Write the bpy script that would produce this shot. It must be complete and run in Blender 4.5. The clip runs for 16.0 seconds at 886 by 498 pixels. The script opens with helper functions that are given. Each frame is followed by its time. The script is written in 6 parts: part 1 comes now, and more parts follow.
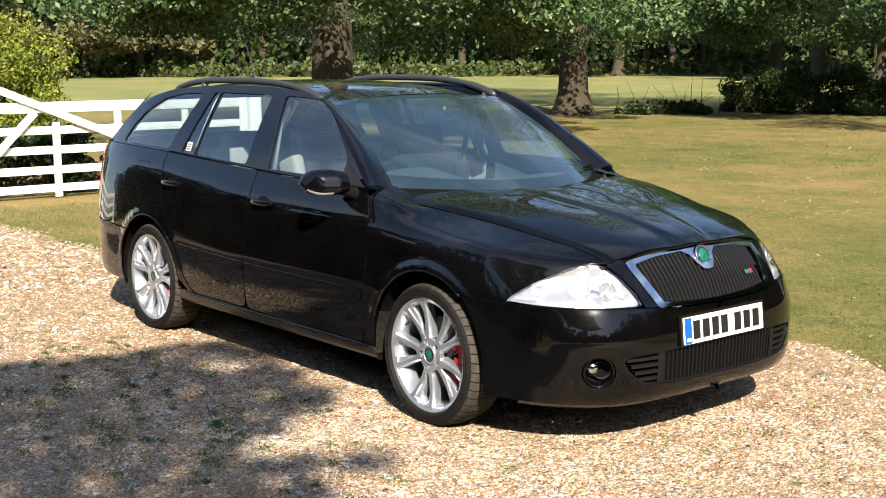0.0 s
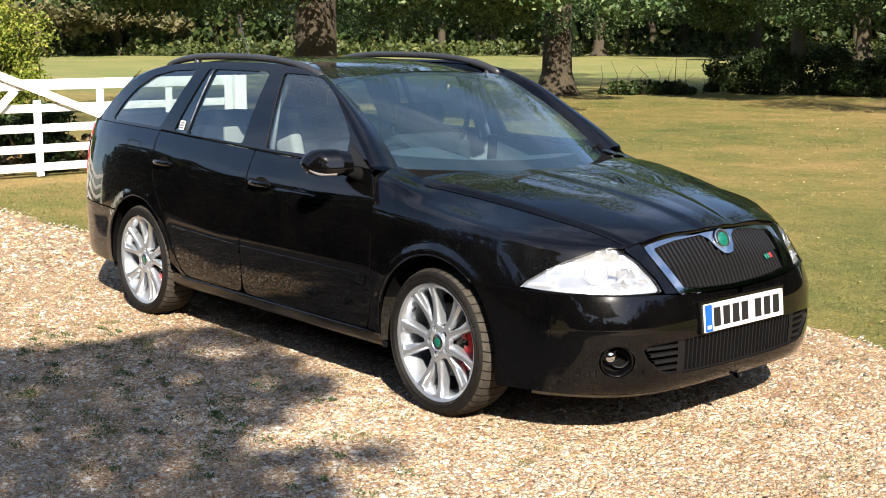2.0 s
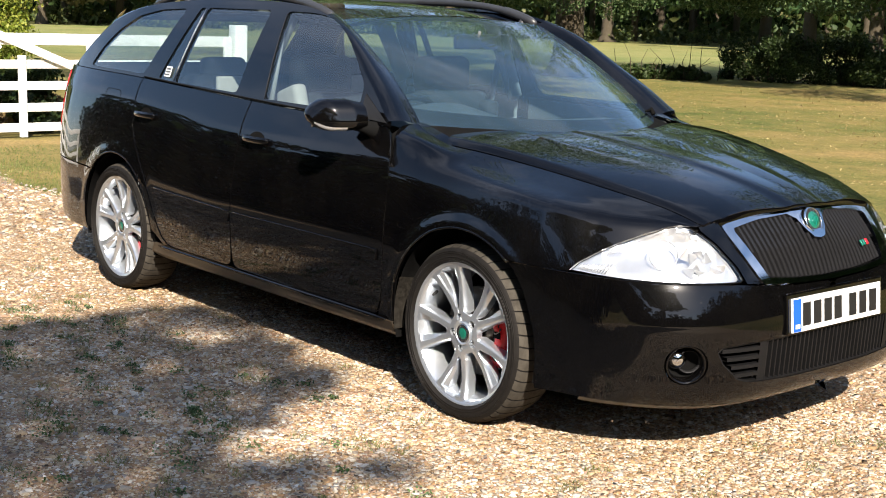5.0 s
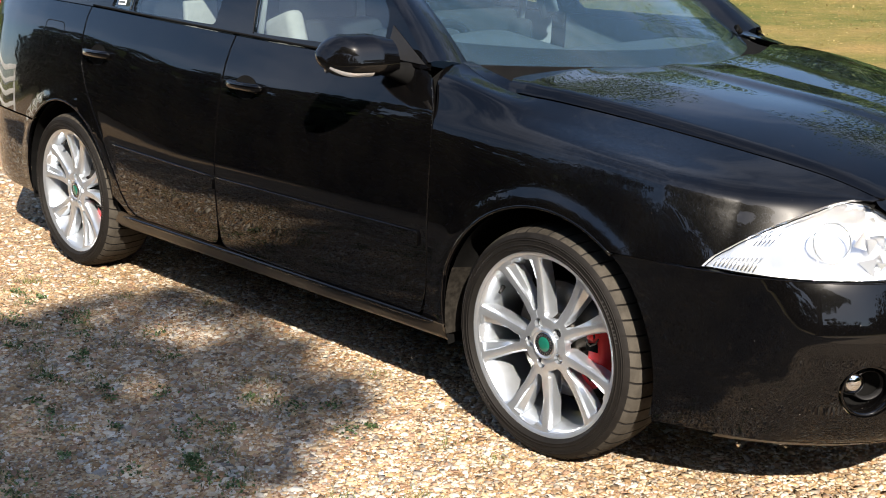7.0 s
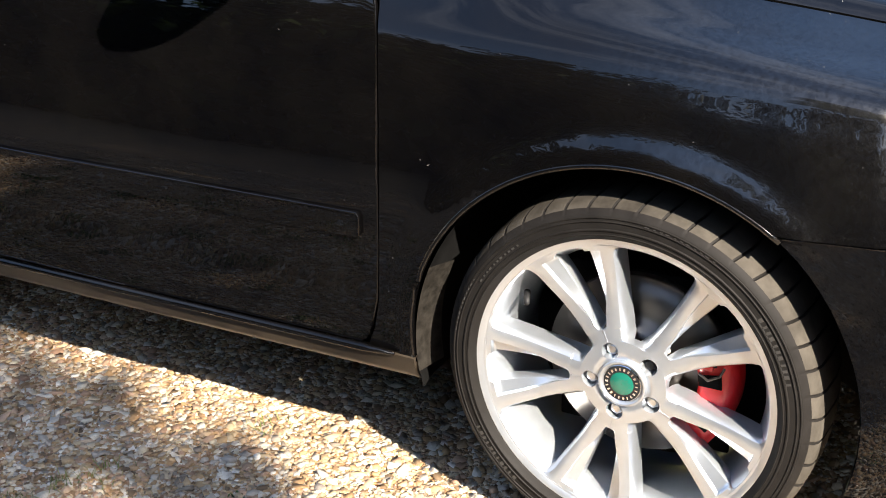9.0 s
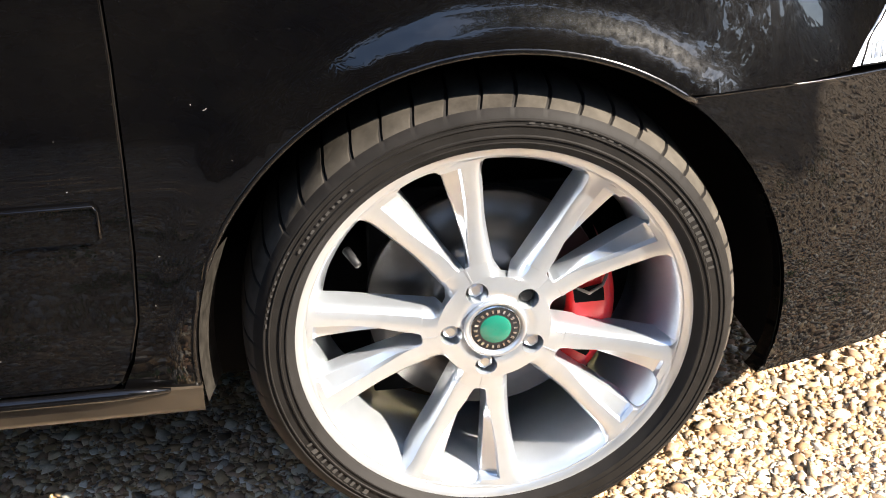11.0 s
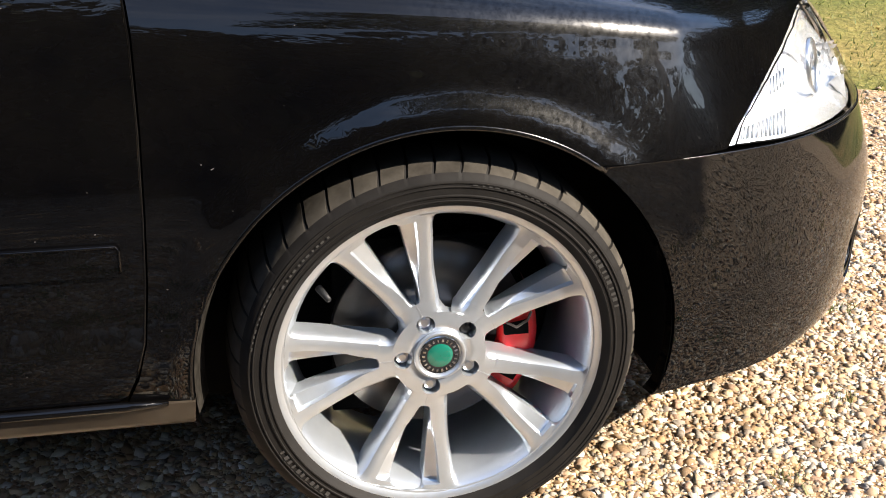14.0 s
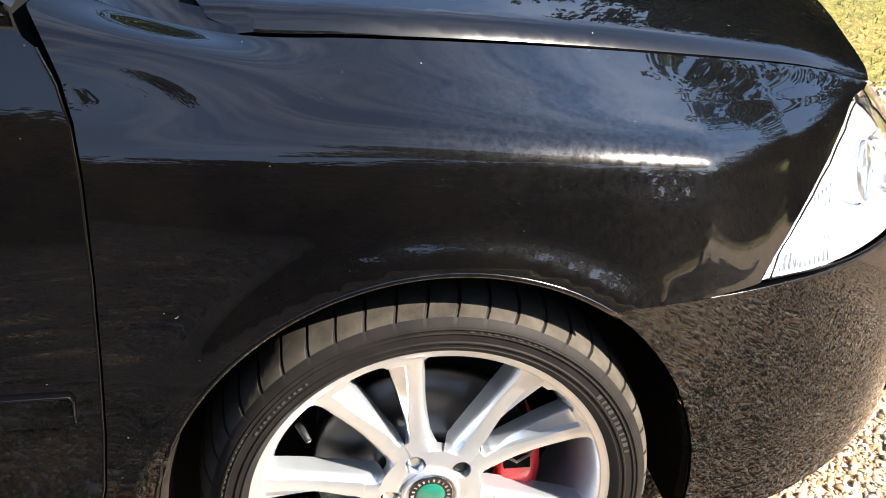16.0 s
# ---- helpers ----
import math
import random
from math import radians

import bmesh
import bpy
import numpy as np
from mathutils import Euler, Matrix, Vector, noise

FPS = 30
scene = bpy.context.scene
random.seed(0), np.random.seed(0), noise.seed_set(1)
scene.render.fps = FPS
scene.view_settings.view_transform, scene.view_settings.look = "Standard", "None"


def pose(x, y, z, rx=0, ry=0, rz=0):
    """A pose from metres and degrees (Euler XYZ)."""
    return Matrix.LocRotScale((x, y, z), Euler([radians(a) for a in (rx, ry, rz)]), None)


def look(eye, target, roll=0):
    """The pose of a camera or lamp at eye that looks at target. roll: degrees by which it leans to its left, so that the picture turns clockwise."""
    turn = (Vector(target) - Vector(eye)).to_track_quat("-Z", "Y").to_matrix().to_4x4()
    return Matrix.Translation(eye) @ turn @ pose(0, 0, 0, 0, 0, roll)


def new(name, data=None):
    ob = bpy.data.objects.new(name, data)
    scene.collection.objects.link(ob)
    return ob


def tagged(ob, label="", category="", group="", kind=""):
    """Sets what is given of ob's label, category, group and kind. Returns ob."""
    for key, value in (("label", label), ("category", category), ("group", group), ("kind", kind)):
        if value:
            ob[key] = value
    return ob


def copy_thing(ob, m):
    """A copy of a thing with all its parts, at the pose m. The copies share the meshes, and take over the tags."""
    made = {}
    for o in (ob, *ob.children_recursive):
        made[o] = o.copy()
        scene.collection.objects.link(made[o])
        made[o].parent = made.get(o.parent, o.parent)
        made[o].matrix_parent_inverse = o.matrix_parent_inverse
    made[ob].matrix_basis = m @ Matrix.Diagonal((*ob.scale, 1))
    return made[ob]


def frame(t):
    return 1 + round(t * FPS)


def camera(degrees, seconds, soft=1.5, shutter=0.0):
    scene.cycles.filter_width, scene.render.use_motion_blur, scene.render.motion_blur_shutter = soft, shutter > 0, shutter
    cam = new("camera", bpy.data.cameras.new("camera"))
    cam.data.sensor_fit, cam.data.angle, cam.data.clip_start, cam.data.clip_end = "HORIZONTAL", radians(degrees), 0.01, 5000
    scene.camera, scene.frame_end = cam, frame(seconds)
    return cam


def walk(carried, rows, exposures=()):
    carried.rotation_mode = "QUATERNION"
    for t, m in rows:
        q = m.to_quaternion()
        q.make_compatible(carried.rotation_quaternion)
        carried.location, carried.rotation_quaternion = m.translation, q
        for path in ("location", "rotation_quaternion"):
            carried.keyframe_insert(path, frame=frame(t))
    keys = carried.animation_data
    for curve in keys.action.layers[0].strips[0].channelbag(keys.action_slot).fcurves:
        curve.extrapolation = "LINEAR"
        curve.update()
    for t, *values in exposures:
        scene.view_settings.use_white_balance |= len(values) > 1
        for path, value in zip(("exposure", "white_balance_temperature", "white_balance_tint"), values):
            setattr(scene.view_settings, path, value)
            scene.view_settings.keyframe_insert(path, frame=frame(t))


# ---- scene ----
cam = camera(38.7, 16.0, 1.0)

PATH = [
    (0, (4.165, -4.222, 1.608), (2.644, -2.960, 1.303), -0.20),
    (0.5, (4.142, -4.213, 1.600), (2.621, -2.952, 1.291), -0.25),
    (1, (4.081, -4.185, 1.588), (2.561, -2.924, 1.276), -0.22),
    (1.5, (4.004, -4.184, 1.575), (2.495, -2.911, 1.255), -0.04),
    (2, (3.918, -4.187, 1.589), (2.423, -2.901, 1.253), 0.03),
    (2.5, (3.817, -4.145, 1.551), (2.328, -2.853, 1.217), 0.22),
    (3, (3.707, -4.068, 1.563), (2.220, -2.777, 1.212), -0.00),
    (3.5, (3.572, -3.991, 1.510), (2.086, -2.696, 1.169), 0.44),
    (5.8, (2.874, -3.551, 1.370), (1.388, -2.265, 0.997), 2.41),
    (6, (2.776, -3.515, 1.365), (1.296, -2.227, 0.977), 2.14),
    (6.5, (2.480, -3.330, 1.406), (1.015, -2.048, 0.948), 0.56),
    (7, (2.117, -3.194, 1.419), (0.707, -1.874, 0.901), 0.09),
    (7.5, (1.732, -3.052, 1.400), (0.397, -1.681, 0.817), -0.16),
    (8, (1.362, -2.863, 1.378), (0.091, -1.464, 0.725), -0.92),
    (8.5, (0.922, -2.791, 1.327), (-0.159, -1.257, 0.634), 0.13),
    (9, (0.590, -2.530, 1.313), (-0.281, -0.913, 0.521), -1.13),
    (9.5, (0.272, -2.255, 1.244), (-0.266, -0.535, 0.376), -2.14),
    (10, (-0.051, -2.108, 1.230), (-0.125, -0.366, 0.250), -2.80),
    (10.2, (-0.105, -2.078, 1.221), (-0.082, -0.346, 0.220), -3.11),
    (12.3, (-0.359, -2.451, 1.013), (0.050, -0.631, 0.292), 1.58),
    (12.5, (-0.367, -2.453, 1.017), (0.051, -0.635, 0.296), 1.64),
    (13, (-0.396, -2.452, 1.052), (0.051, -0.647, 0.315), 1.67),
    (13.5, (-0.376, -2.471, 1.144), (0.042, -0.680, 0.360), 1.76),
    (14, (-0.379, -2.484, 1.248), (0.037, -0.708, 0.427), 1.90),
    (14.5, (-0.385, -2.524, 1.326), (0.031, -0.746, 0.510), 2.50),
    (15, (-0.357, -2.483, 1.442), (0.029, -0.747, 0.527), 2.43),
    (15.5, (-0.310, -2.367, 1.526), (0.033, -0.678, 0.513), 2.59),
    (16, (-0.256, -2.184, 1.474), (0.076, -0.474, 0.492), 3.14),
]
walk(cam, [(t, look(eye, target, roll)) for t, eye, target, roll in PATH],
     exposures=[(0.0, 1.36), (6.0, 1.38), (7.0, 1.40), (8.0, 1.80), (9.0, 2.2), (10.2, 2.75), (12.5, 1.82), (13.5, 1.80), (14.5, 1.92), (16.0, 2.5)])

# ---- light ----
SUN_TO = Vector((1.15, -0.68, 1.0)).normalized()
world = bpy.data.worlds.new("world")
scene.world = world
world.use_nodes = True
wn = world.node_tree
sky = wn.nodes.new("ShaderNodeTexSky")
sky.sky_type = "NISHITA"
sky.sun_disc = False
sky.sun_elevation = math.asin(SUN_TO.z)
sky.sun_rotation = math.atan2(SUN_TO.x, SUN_TO.y)
sky.air_density, sky.dust_density, sky.ozone_density = 1.0, 0.8, 3.0
background = wn.nodes["Background"]
background.inputs["Strength"].default_value = 0.09
# thin fair-weather cloud over the whole sky
wtc, wno = wn.nodes.new("ShaderNodeTexCoord"), wn.nodes.new("ShaderNodeTexNoise")
wmap, wramp, wmix = wn.nodes.new("ShaderNodeMapping"), wn.nodes.new("ShaderNodeValToRGB"), wn.nodes.new("ShaderNodeMix")
wmap.inputs["Scale"].default_value = (1.0, 1.4, 2.2)
wno.inputs["Scale"].default_value, wno.inputs["Detail"].default_value, wno.inputs["Roughness"].default_value = 2.4, 7.0, 0.6
wramp.color_ramp.elements[0].position, wramp.color_ramp.elements[1].position = 0.47, 0.98
wmix.data_type = "RGBA"
wmix.inputs[7].default_value = (5.9, 6.3, 7.5, 1)
wn.links.new(wtc.outputs["Generated"], wmap.inputs["Vector"])
wn.links.new(wmap.outputs[0], wno.inputs["Vector"])
wn.links.new(wno.outputs["Fac"], wramp.inputs["Fac"])
wn.links.new(wramp.outputs["Color"], wmix.inputs[0])
wn.links.new(sky.outputs["Color"], wmix.inputs[6])
wn.links.new(wmix.outputs[2], background.inputs["Color"])
sun_lamp = bpy.data.lights.new("sun", "SUN")
sun_lamp.energy, sun_lamp.angle, sun_lamp.color = 5.0, radians(0.53), (1.0, 0.895, 0.765)
sun_object = new("sun", sun_lamp)
sun_object.rotation_euler = SUN_TO.to_track_quat("Z", "Y").to_euler()


# ---- materials ----
def node_material(name):
    m = bpy.data.materials.new(name)
    m.use_nodes = True
    return m, m.node_tree, m.node_tree.nodes["Principled BSDF"]


def coords(t, space="Object"):
    return t.nodes.new("ShaderNodeTexCoord").outputs[space]


def noise_tex(t, vec, scale, detail=4, rough=0.55):
    n = t.nodes.new("ShaderNodeTexNoise")
    n.inputs["Scale"].default_value, n.inputs["Detail"].default_value = scale, detail
    n.inputs["Roughness"].default_value = rough
    t.links.new(vec, n.inputs["Vector"])
    return n.outputs["Fac"]


def ramp(t, fac, stops):
    r = t.nodes.new("ShaderNodeValToRGB")
    while len(r.color_ramp.elements) < len(stops):
        r.color_ramp.elements.new(0.5)
    for e, (p, c) in zip(r.color_ramp.elements, stops):
        e.position, e.color = p, (*c, 1)
    t.links.new(fac, r.inputs["Fac"])
    return r.outputs["Color"]


def mix_rgb(t, fac, a, b, kind="MIX"):
    m = t.nodes.new("ShaderNodeMix")
    m.data_type, m.blend_type = "RGBA", kind
    for sock, v in ((m.inputs[0], fac), (m.inputs[6], a), (m.inputs[7], b)):
        if isinstance(v, bpy.types.NodeSocket):
            t.links.new(v, sock)
        elif isinstance(v, (int, float)):
            sock.default_value = v
        else:
            sock.default_value = (*v, 1)
    return m.outputs[2]


def bump(t, b, height, strength=0.3, distance=0.01):
    n = t.nodes.new("ShaderNodeBump")
    n.inputs["Strength"].default_value, n.inputs["Distance"].default_value = strength, distance
    t.links.new(height, n.inputs["Height"])
    t.links.new(n.outputs["Normal"], b.inputs["Normal"])


def plain(name, colour, rough=0.5, metal=0.0, var=0.15, scale=30.0, bumpy=0.0, coat=0.0):
    """A surface with slight variation of colour and gloss at two scales."""
    m, t, b = node_material(name)
    v = coords(t)
    f1, f2 = noise_tex(t, v, scale), noise_tex(t, v, scale * 0.12, 3)
    f = mix_rgb(t, 0.5, f1, f2)
    lo, hi = [c * (1 - var) for c in colour], [min(1, c * (1 + var)) for c in colour]
    t.links.new(ramp(t, f, ((0.3, lo), (0.7, hi))), b.inputs["Base Color"])
    r = t.nodes.new("ShaderNodeMapRange")
    r.inputs["To Min"].default_value, r.inputs["To Max"].default_value = rough * 0.85, min(1, rough * 1.15)
    t.links.new(f1, r.inputs["Value"])
    t.links.new(r.outputs["Result"], b.inputs["Roughness"])
    b.inputs["Metallic"].default_value = metal
    b.inputs["Coat Weight"].default_value = coat
    if rough >= 0.85:
        b.inputs["Specular IOR Level"].default_value = 0.03
    if bumpy:
        bump(t, b, f1, bumpy, 0.004)
    return m


def paint_material():
    """Black pearl paint under clear lacquer, with dust and fine swirl scratches."""
    m, t, b = node_material("black_paint")
    v = coords(t)
    dust = noise_tex(t, v, 6.0, 6, 0.65)
    col = ramp(t, dust, ((0.35, (0.0010, 0.0010, 0.0013)), (0.8, (0.0030, 0.0027, 0.0025))))
    speck, cluster = noise_tex(t, v, 170.0, 1, 0.3), noise_tex(t, v, 9.0, 2)
    speck = mix_rgb(t, 1.0, ramp(t, speck, ((0.815, (0, 0, 0)), (0.835, (1, 1, 1)))), ramp(t, cluster, ((0.45, (0, 0, 0)), (0.6, (1, 1, 1)))), "MULTIPLY")
    t.links.new(mix_rgb(t, speck, col, (0.16, 0.15, 0.14)), b.inputs["Base Color"])
    b.inputs["Metallic"].default_value = 0.0
    # swirl marks, faint elsewhere; a spot of raised gloss paints the sun's haze on the front wing
    spot, dist = t.nodes.new("ShaderNodeVectorMath"), t.nodes.new("ShaderNodeMapRange")
    spot.operation = "DISTANCE"
    spot.inputs[1].default_value = (0.20, -0.88, 0.74)
    t.links.new(v, spot.inputs[0])
    t.links.new(spot.outputs["Value"], dist.inputs["Value"])
    dist.inputs["From Min"].default_value, dist.inputs["From Max"].default_value = 0.12, 0.32
    dist.inputs["To Min"].default_value, dist.inputs["To Max"].default_value = 1.0, 0.0
    streak = t.nodes.new("ShaderNodeMapping")
    streak.inputs["Scale"].default_value, streak.inputs["Rotation"].default_value = (1.0, 1.0, 0.8), (0.0, 0.5, 0.0)
    t.links.new(v, streak.inputs["Vector"])
    worn = mix_rgb(t, 1.0, dist.outputs["Result"], ramp(t, noise_tex(t, streak.outputs[0], 110.0, 6, 0.8), ((0.36, (0.05, 0.05, 0.05)), (0.66, (1, 1, 1)))), "MULTIPLY")
    gloss = t.nodes.new("ShaderNodeMapRange")
    gloss.inputs["To Min"].default_value, gloss.inputs["To Max"].default_value = 0.022, 0.58
    t.links.new(worn, gloss.inputs["Value"])
    t.links.new(gloss.outputs["Result"], b.inputs["Specular IOR Level"])
    b.inputs["Roughness"].default_value = 0.22
    b.inputs["Coat Weight"].default_value = 1.0
    b.inputs["Coat IOR"].default_value = 1.43
    r = t.nodes.new("ShaderNodeMapRange")
    r.inputs["From Min"].default_value, r.inputs["From Max"].default_value = 0.3, 0.8
    r.inputs["To Min"].default_value, r.inputs["To Max"].default_value = 0.006, 0.022
    t.links.new(dust, r.inputs["Value"])
    t.links.new(r.outputs["Result"], b.inputs["Coat Roughness"])
    return m


def glass_material(name, tint, gloss_rough=0.0, mirror=0.09, haze_film=0.0):
    """A thin pane: a tinted clear layer, with a film of dust coloured as sky haze, under a mirror layer that grows at
    grazing angles.
    """
    m = bpy.data.materials.new(name)
    m.use_nodes = True
    t = m.node_tree
    t.nodes.remove(t.nodes["Principled BSDF"])
    clear, gloss = t.nodes.new("ShaderNodeBsdfTransparent"), t.nodes.new("ShaderNodeBsdfGlossy")
    clear.inputs["Color"].default_value = (*tint, 1)
    gloss.inputs["Roughness"].default_value = gloss_rough
    weight, mix = t.nodes.new("ShaderNodeLayerWeight"), t.nodes.new("ShaderNodeMixShader")
    power, scale = t.nodes.new("ShaderNodeMath"), t.nodes.new("ShaderNodeMath")
    power.operation, scale.operation = "POWER", "MULTIPLY_ADD"
    power.inputs[1].default_value = 4.0
    scale.inputs[1].default_value, scale.inputs[2].default_value = 0.9, mirror
    weight.inputs["Blend"].default_value = 0.5
    t.links.new(weight.outputs["Facing"], power.inputs[0])
    t.links.new(power.outputs[0], scale.inputs[0])
    t.links.new(scale.outputs[0], mix.inputs[0])
    dust, dusty = t.nodes.new("ShaderNodeBsdfDiffuse"), t.nodes.new("ShaderNodeMixShader")
    # blue instead of dust grey: the pane's veil of sky haze as a colour
    dust.inputs["Color"].default_value = (0.22, 0.42, 0.60, 1)
    dusty.inputs[0].default_value = haze_film
    t.links.new(clear.outputs[0], dusty.inputs[1])
    t.links.new(dust.outputs[0], dusty.inputs[2])
    t.links.new(dusty.outputs[0], mix.inputs[1])
    t.links.new(gloss.outputs[0], mix.inputs[2])
    t.links.new(mix.outputs[0], t.nodes["Material Output"].inputs["Surface"])
    return m


def gravel_material(name, island=True):
    m, t, b = node_material(name)
    v = coords(t)
    if island:
        fac = t.nodes.new("ShaderNodeNewGeometry").outputs["Random Per Island"]
    else:
        vo = t.nodes.new("ShaderNodeTexVoronoi")
        vo.inputs["Scale"].default_value = 130.0
        t.links.new(v, vo.inputs["Vector"])
        sep = t.nodes.new("ShaderNodeSeparateColor")
        t.links.new(vo.outputs["Color"], sep.inputs[0])
        fac = sep.outputs[0]
    col = ramp(t, fac, ((0.0, (0.08, 0.052, 0.032)), (0.12, (0.44, 0.255, 0.115)), (0.26, (0.57, 0.435, 0.26)), (0.40, (0.30, 0.175, 0.115)), (0.50, (0.52, 0.335, 0.22)), (0.60, (0.63, 0.52, 0.36)),
                        (0.74, (0.73, 0.67, 0.56)), (0.87, (0.18, 0.15, 0.13)), (1.0, (0.88, 0.83, 0.73))))
    grain = noise_tex(t, v, 320.0, 4)
    patch = noise_tex(t, v, 0.9, 4)
    col = mix_rgb(t, 0.35, col, ramp(t, grain, ((0.3, (0.45, 0.42, 0.38)), (0.7, (1, 1, 1)))), "MULTIPLY")
    if not island:
        col = mix_rgb(t, 1.0, col, (0.76, 0.67, 0.54), "MULTIPLY")
    col = mix_rgb(t, 1.0, col, (0.92, 0.94, 0.96), "MULTIPLY")
    mottle = noise_tex(t, v, 7.0, 5, 0.7)
    col = mix_rgb(t, 0.8, col, ramp(t, mottle, ((0.36, (0.62, 0.58, 0.54)), (0.60, (1.1, 1.1, 1.1)))), "MULTIPLY")
    soil = ramp(t, patch, ((0.40, (0.0, 0.0, 0.0)), (0.68, (0.8, 0.8, 0.8))))
    col = mix_rgb(t, soil, col, mix_rgb(t, 0.5, col, (0.22, 0.155, 0.08)))
    t.links.new(col, b.inputs["Base Color"])
    b.inputs["Roughness"].default_value = 0.8
    if island:
        bump(t, b, grain, 0.3, 0.002)
    else:
        bump(t, b, vo.outputs["Distance"], 0.9, 0.005)
    return m


def grass_material():
    m, t, b = node_material("lawn")
    v = coords(t)
    big, mid, fine = noise_tex(t, v, 0.12, 5), noise_tex(t, v, 0.9, 5), noise_tex(t, v, 28.0, 4, 0.7)
    col = ramp(t, mix_rgb(t, 0.45, big, mid), ((0.36, (0.085, 0.115, 0.028)), (0.48, (0.185, 0.165, 0.055)), (0.6, (0.29, 0.21, 0.09))))
    col = mix_rgb(t, 0.75, col, ramp(t, fine, ((0.3, (0.30, 0.34, 0.26)), (0.7, (1.35, 1.28, 1.15)))), "MULTIPLY")
    clod, straw = noise_tex(t, v, 5.0, 6, 0.7), noise_tex(t, v, 75.0, 2, 0.6)
    col = mix_rgb(t, 0.55, col, ramp(t, clod, ((0.32, (0.45, 0.50, 0.38)), (0.66, (1.3, 1.22, 1.15)))), "MULTIPLY")
    col = mix_rgb(t, ramp(t, straw, ((0.60, (0, 0, 0)), (0.72, (0.6, 0.6, 0.6)))), col, (0.42, 0.33, 0.16))
    # the far field is a greener, paler pasture
    far, reach = t.nodes.new("ShaderNodeVectorMath"), t.nodes.new("ShaderNodeMapRange")
    far.operation = "LENGTH"
    t.links.new(v, far.inputs[0])
    t.links.new(far.outputs["Value"], reach.inputs["Value"])
    reach.inputs["From Min"].default_value, reach.inputs["From Max"].default_value, reach.inputs["To Max"].default_value = 24.0, 42.0, 0.6
    pasture = ramp(t, noise_tex(t, v, 0.25, 6, 0.7), ((0.35, (0.14, 0.19, 0.055)), (0.65, (0.27, 0.27, 0.11))))
    col = mix_rgb(t, reach.outputs["Result"], col, pasture)
    t.links.new(col, b.inputs["Base Color"])
    b.inputs["Roughness"].default_value = 0.9
    b.inputs["Specular IOR Level"].default_value = 0.2
    bump(t, b, fine, 0.8, 0.03)
    return m


def leaf_material(name, dark, light, third, trans=0.35, spec=0.35):
    """Leaves: each clump its own green, some light passing through."""
    m, t, b = node_material(name)
    isl = t.nodes.new("ShaderNodeNewGeometry").outputs["Random Per Island"]
    v = coords(t)
    patch = noise_tex(t, v, 0.35, 3)
    col = ramp(t, isl, ((0.0, dark), (0.7, light), (1.0, third)))
    col = mix_rgb(t, 0.55, col, ramp(t, patch, ((0.35, (0.5, 0.52, 0.45)), (0.65, (1.3, 1.25, 1.1)))), "MULTIPLY")
    t.links.new(col, b.inputs["Base Color"])
    b.inputs["Roughness"].default_value = 0.55
    b.inputs["Specular IOR Level"].default_value = spec
    tr, mix = t.nodes.new("ShaderNodeBsdfTranslucent"), t.nodes.new("ShaderNodeMixShader")
    t.links.new(col, tr.inputs["Color"])
    mix.inputs[0].default_value = trans
    t.links.new(b.outputs[0], mix.inputs[1])
    t.links.new(tr.outputs[0], mix.inputs[2])
    t.links.new(mix.outputs[0], t.nodes["Material Output"].inputs["Surface"])
    return m


def bark_material():
    m, t, b = node_material("bark")
    v = coords(t)
    mp = t.nodes.new("ShaderNodeMapping")
    mp.inputs["Scale"].default_value = (1, 1, 0.22)
    t.links.new(v, mp.inputs["Vector"])
    ridges, moss = noise_tex(t, mp.outputs[0], 26.0, 6, 0.7), noise_tex(t, v, 1.6, 4)
    col = mix_rgb(t, moss, ramp(t, ridges, ((0.35, (0.018, 0.013, 0.009)), (0.65, (0.085, 0.064, 0.046)))), (0.06, 0.05, 0.027))
    t.links.new(col, b.inputs["Base Color"])
    b.inputs["Roughness"].default_value = 0.95
    bump(t, b, ridges, 0.9, 0.05)
    return m


def white_wood_material():
    m, t, b = node_material("white_painted_wood")
    v = coords(t)
    mp = t.nodes.new("ShaderNodeMapping")
    mp.inputs["Scale"].default_value = (1, 0.1, 1)
    t.links.new(v, mp.inputs["Vector"])
    grain, stain = noise_tex(t, mp.outputs[0], 60.0, 5), noise_tex(t, v, 2.5, 4)
    t.links.new(ramp(t, mix_rgb(t, 0.5, grain, stain), ((0.3, (0.66, 0.65, 0.60)), (0.55, (0.82, 0.82, 0.79)))), b.inputs["Base Color"])
    b.inputs["Roughness"].default_value = 0.55
    bump(t, b, grain, 0.2, 0.003)
    return m


PAINT = paint_material()
GLASS = glass_material("tinted_glass", (0.70, 0.78, 0.78), 0.0, 0.13, 0.015)
SCREEN_GLASS = glass_material("windscreen_glass", (0.66, 0.80, 0.86), 0.0, 0.10, 0.055)
LENS = glass_material("clear_lens", (0.93, 0.94, 0.94))
CHROME = plain("chrome", (0.68, 0.69, 0.71), 0.07, 1.0, 0.04)
SATIN = plain("satin_aluminium", (0.70, 0.71, 0.72), 0.3, 1.0, 0.06, 60)
ALLOY = plain("alloy_silver", (0.54, 0.58, 0.63), 0.30, 0.82, 0.06, 40, coat=0.3)
ALLOY_DARK = plain("dark_alloy", (0.42, 0.42, 0.42), 0.4, 0.8, 0.2, 25)
TYRE = plain("tyre_rubber", (0.011, 0.010, 0.0092), 0.62, 0.0, 0.3, 40, 0.15)
TYRE.node_tree.nodes["Principled BSDF"].inputs["Specular IOR Level"].default_value = 0.1
TREAD = plain("dusty_tread_rubber", (0.048, 0.043, 0.036), 0.9, 0.0, 0.5, 35, 0.3)
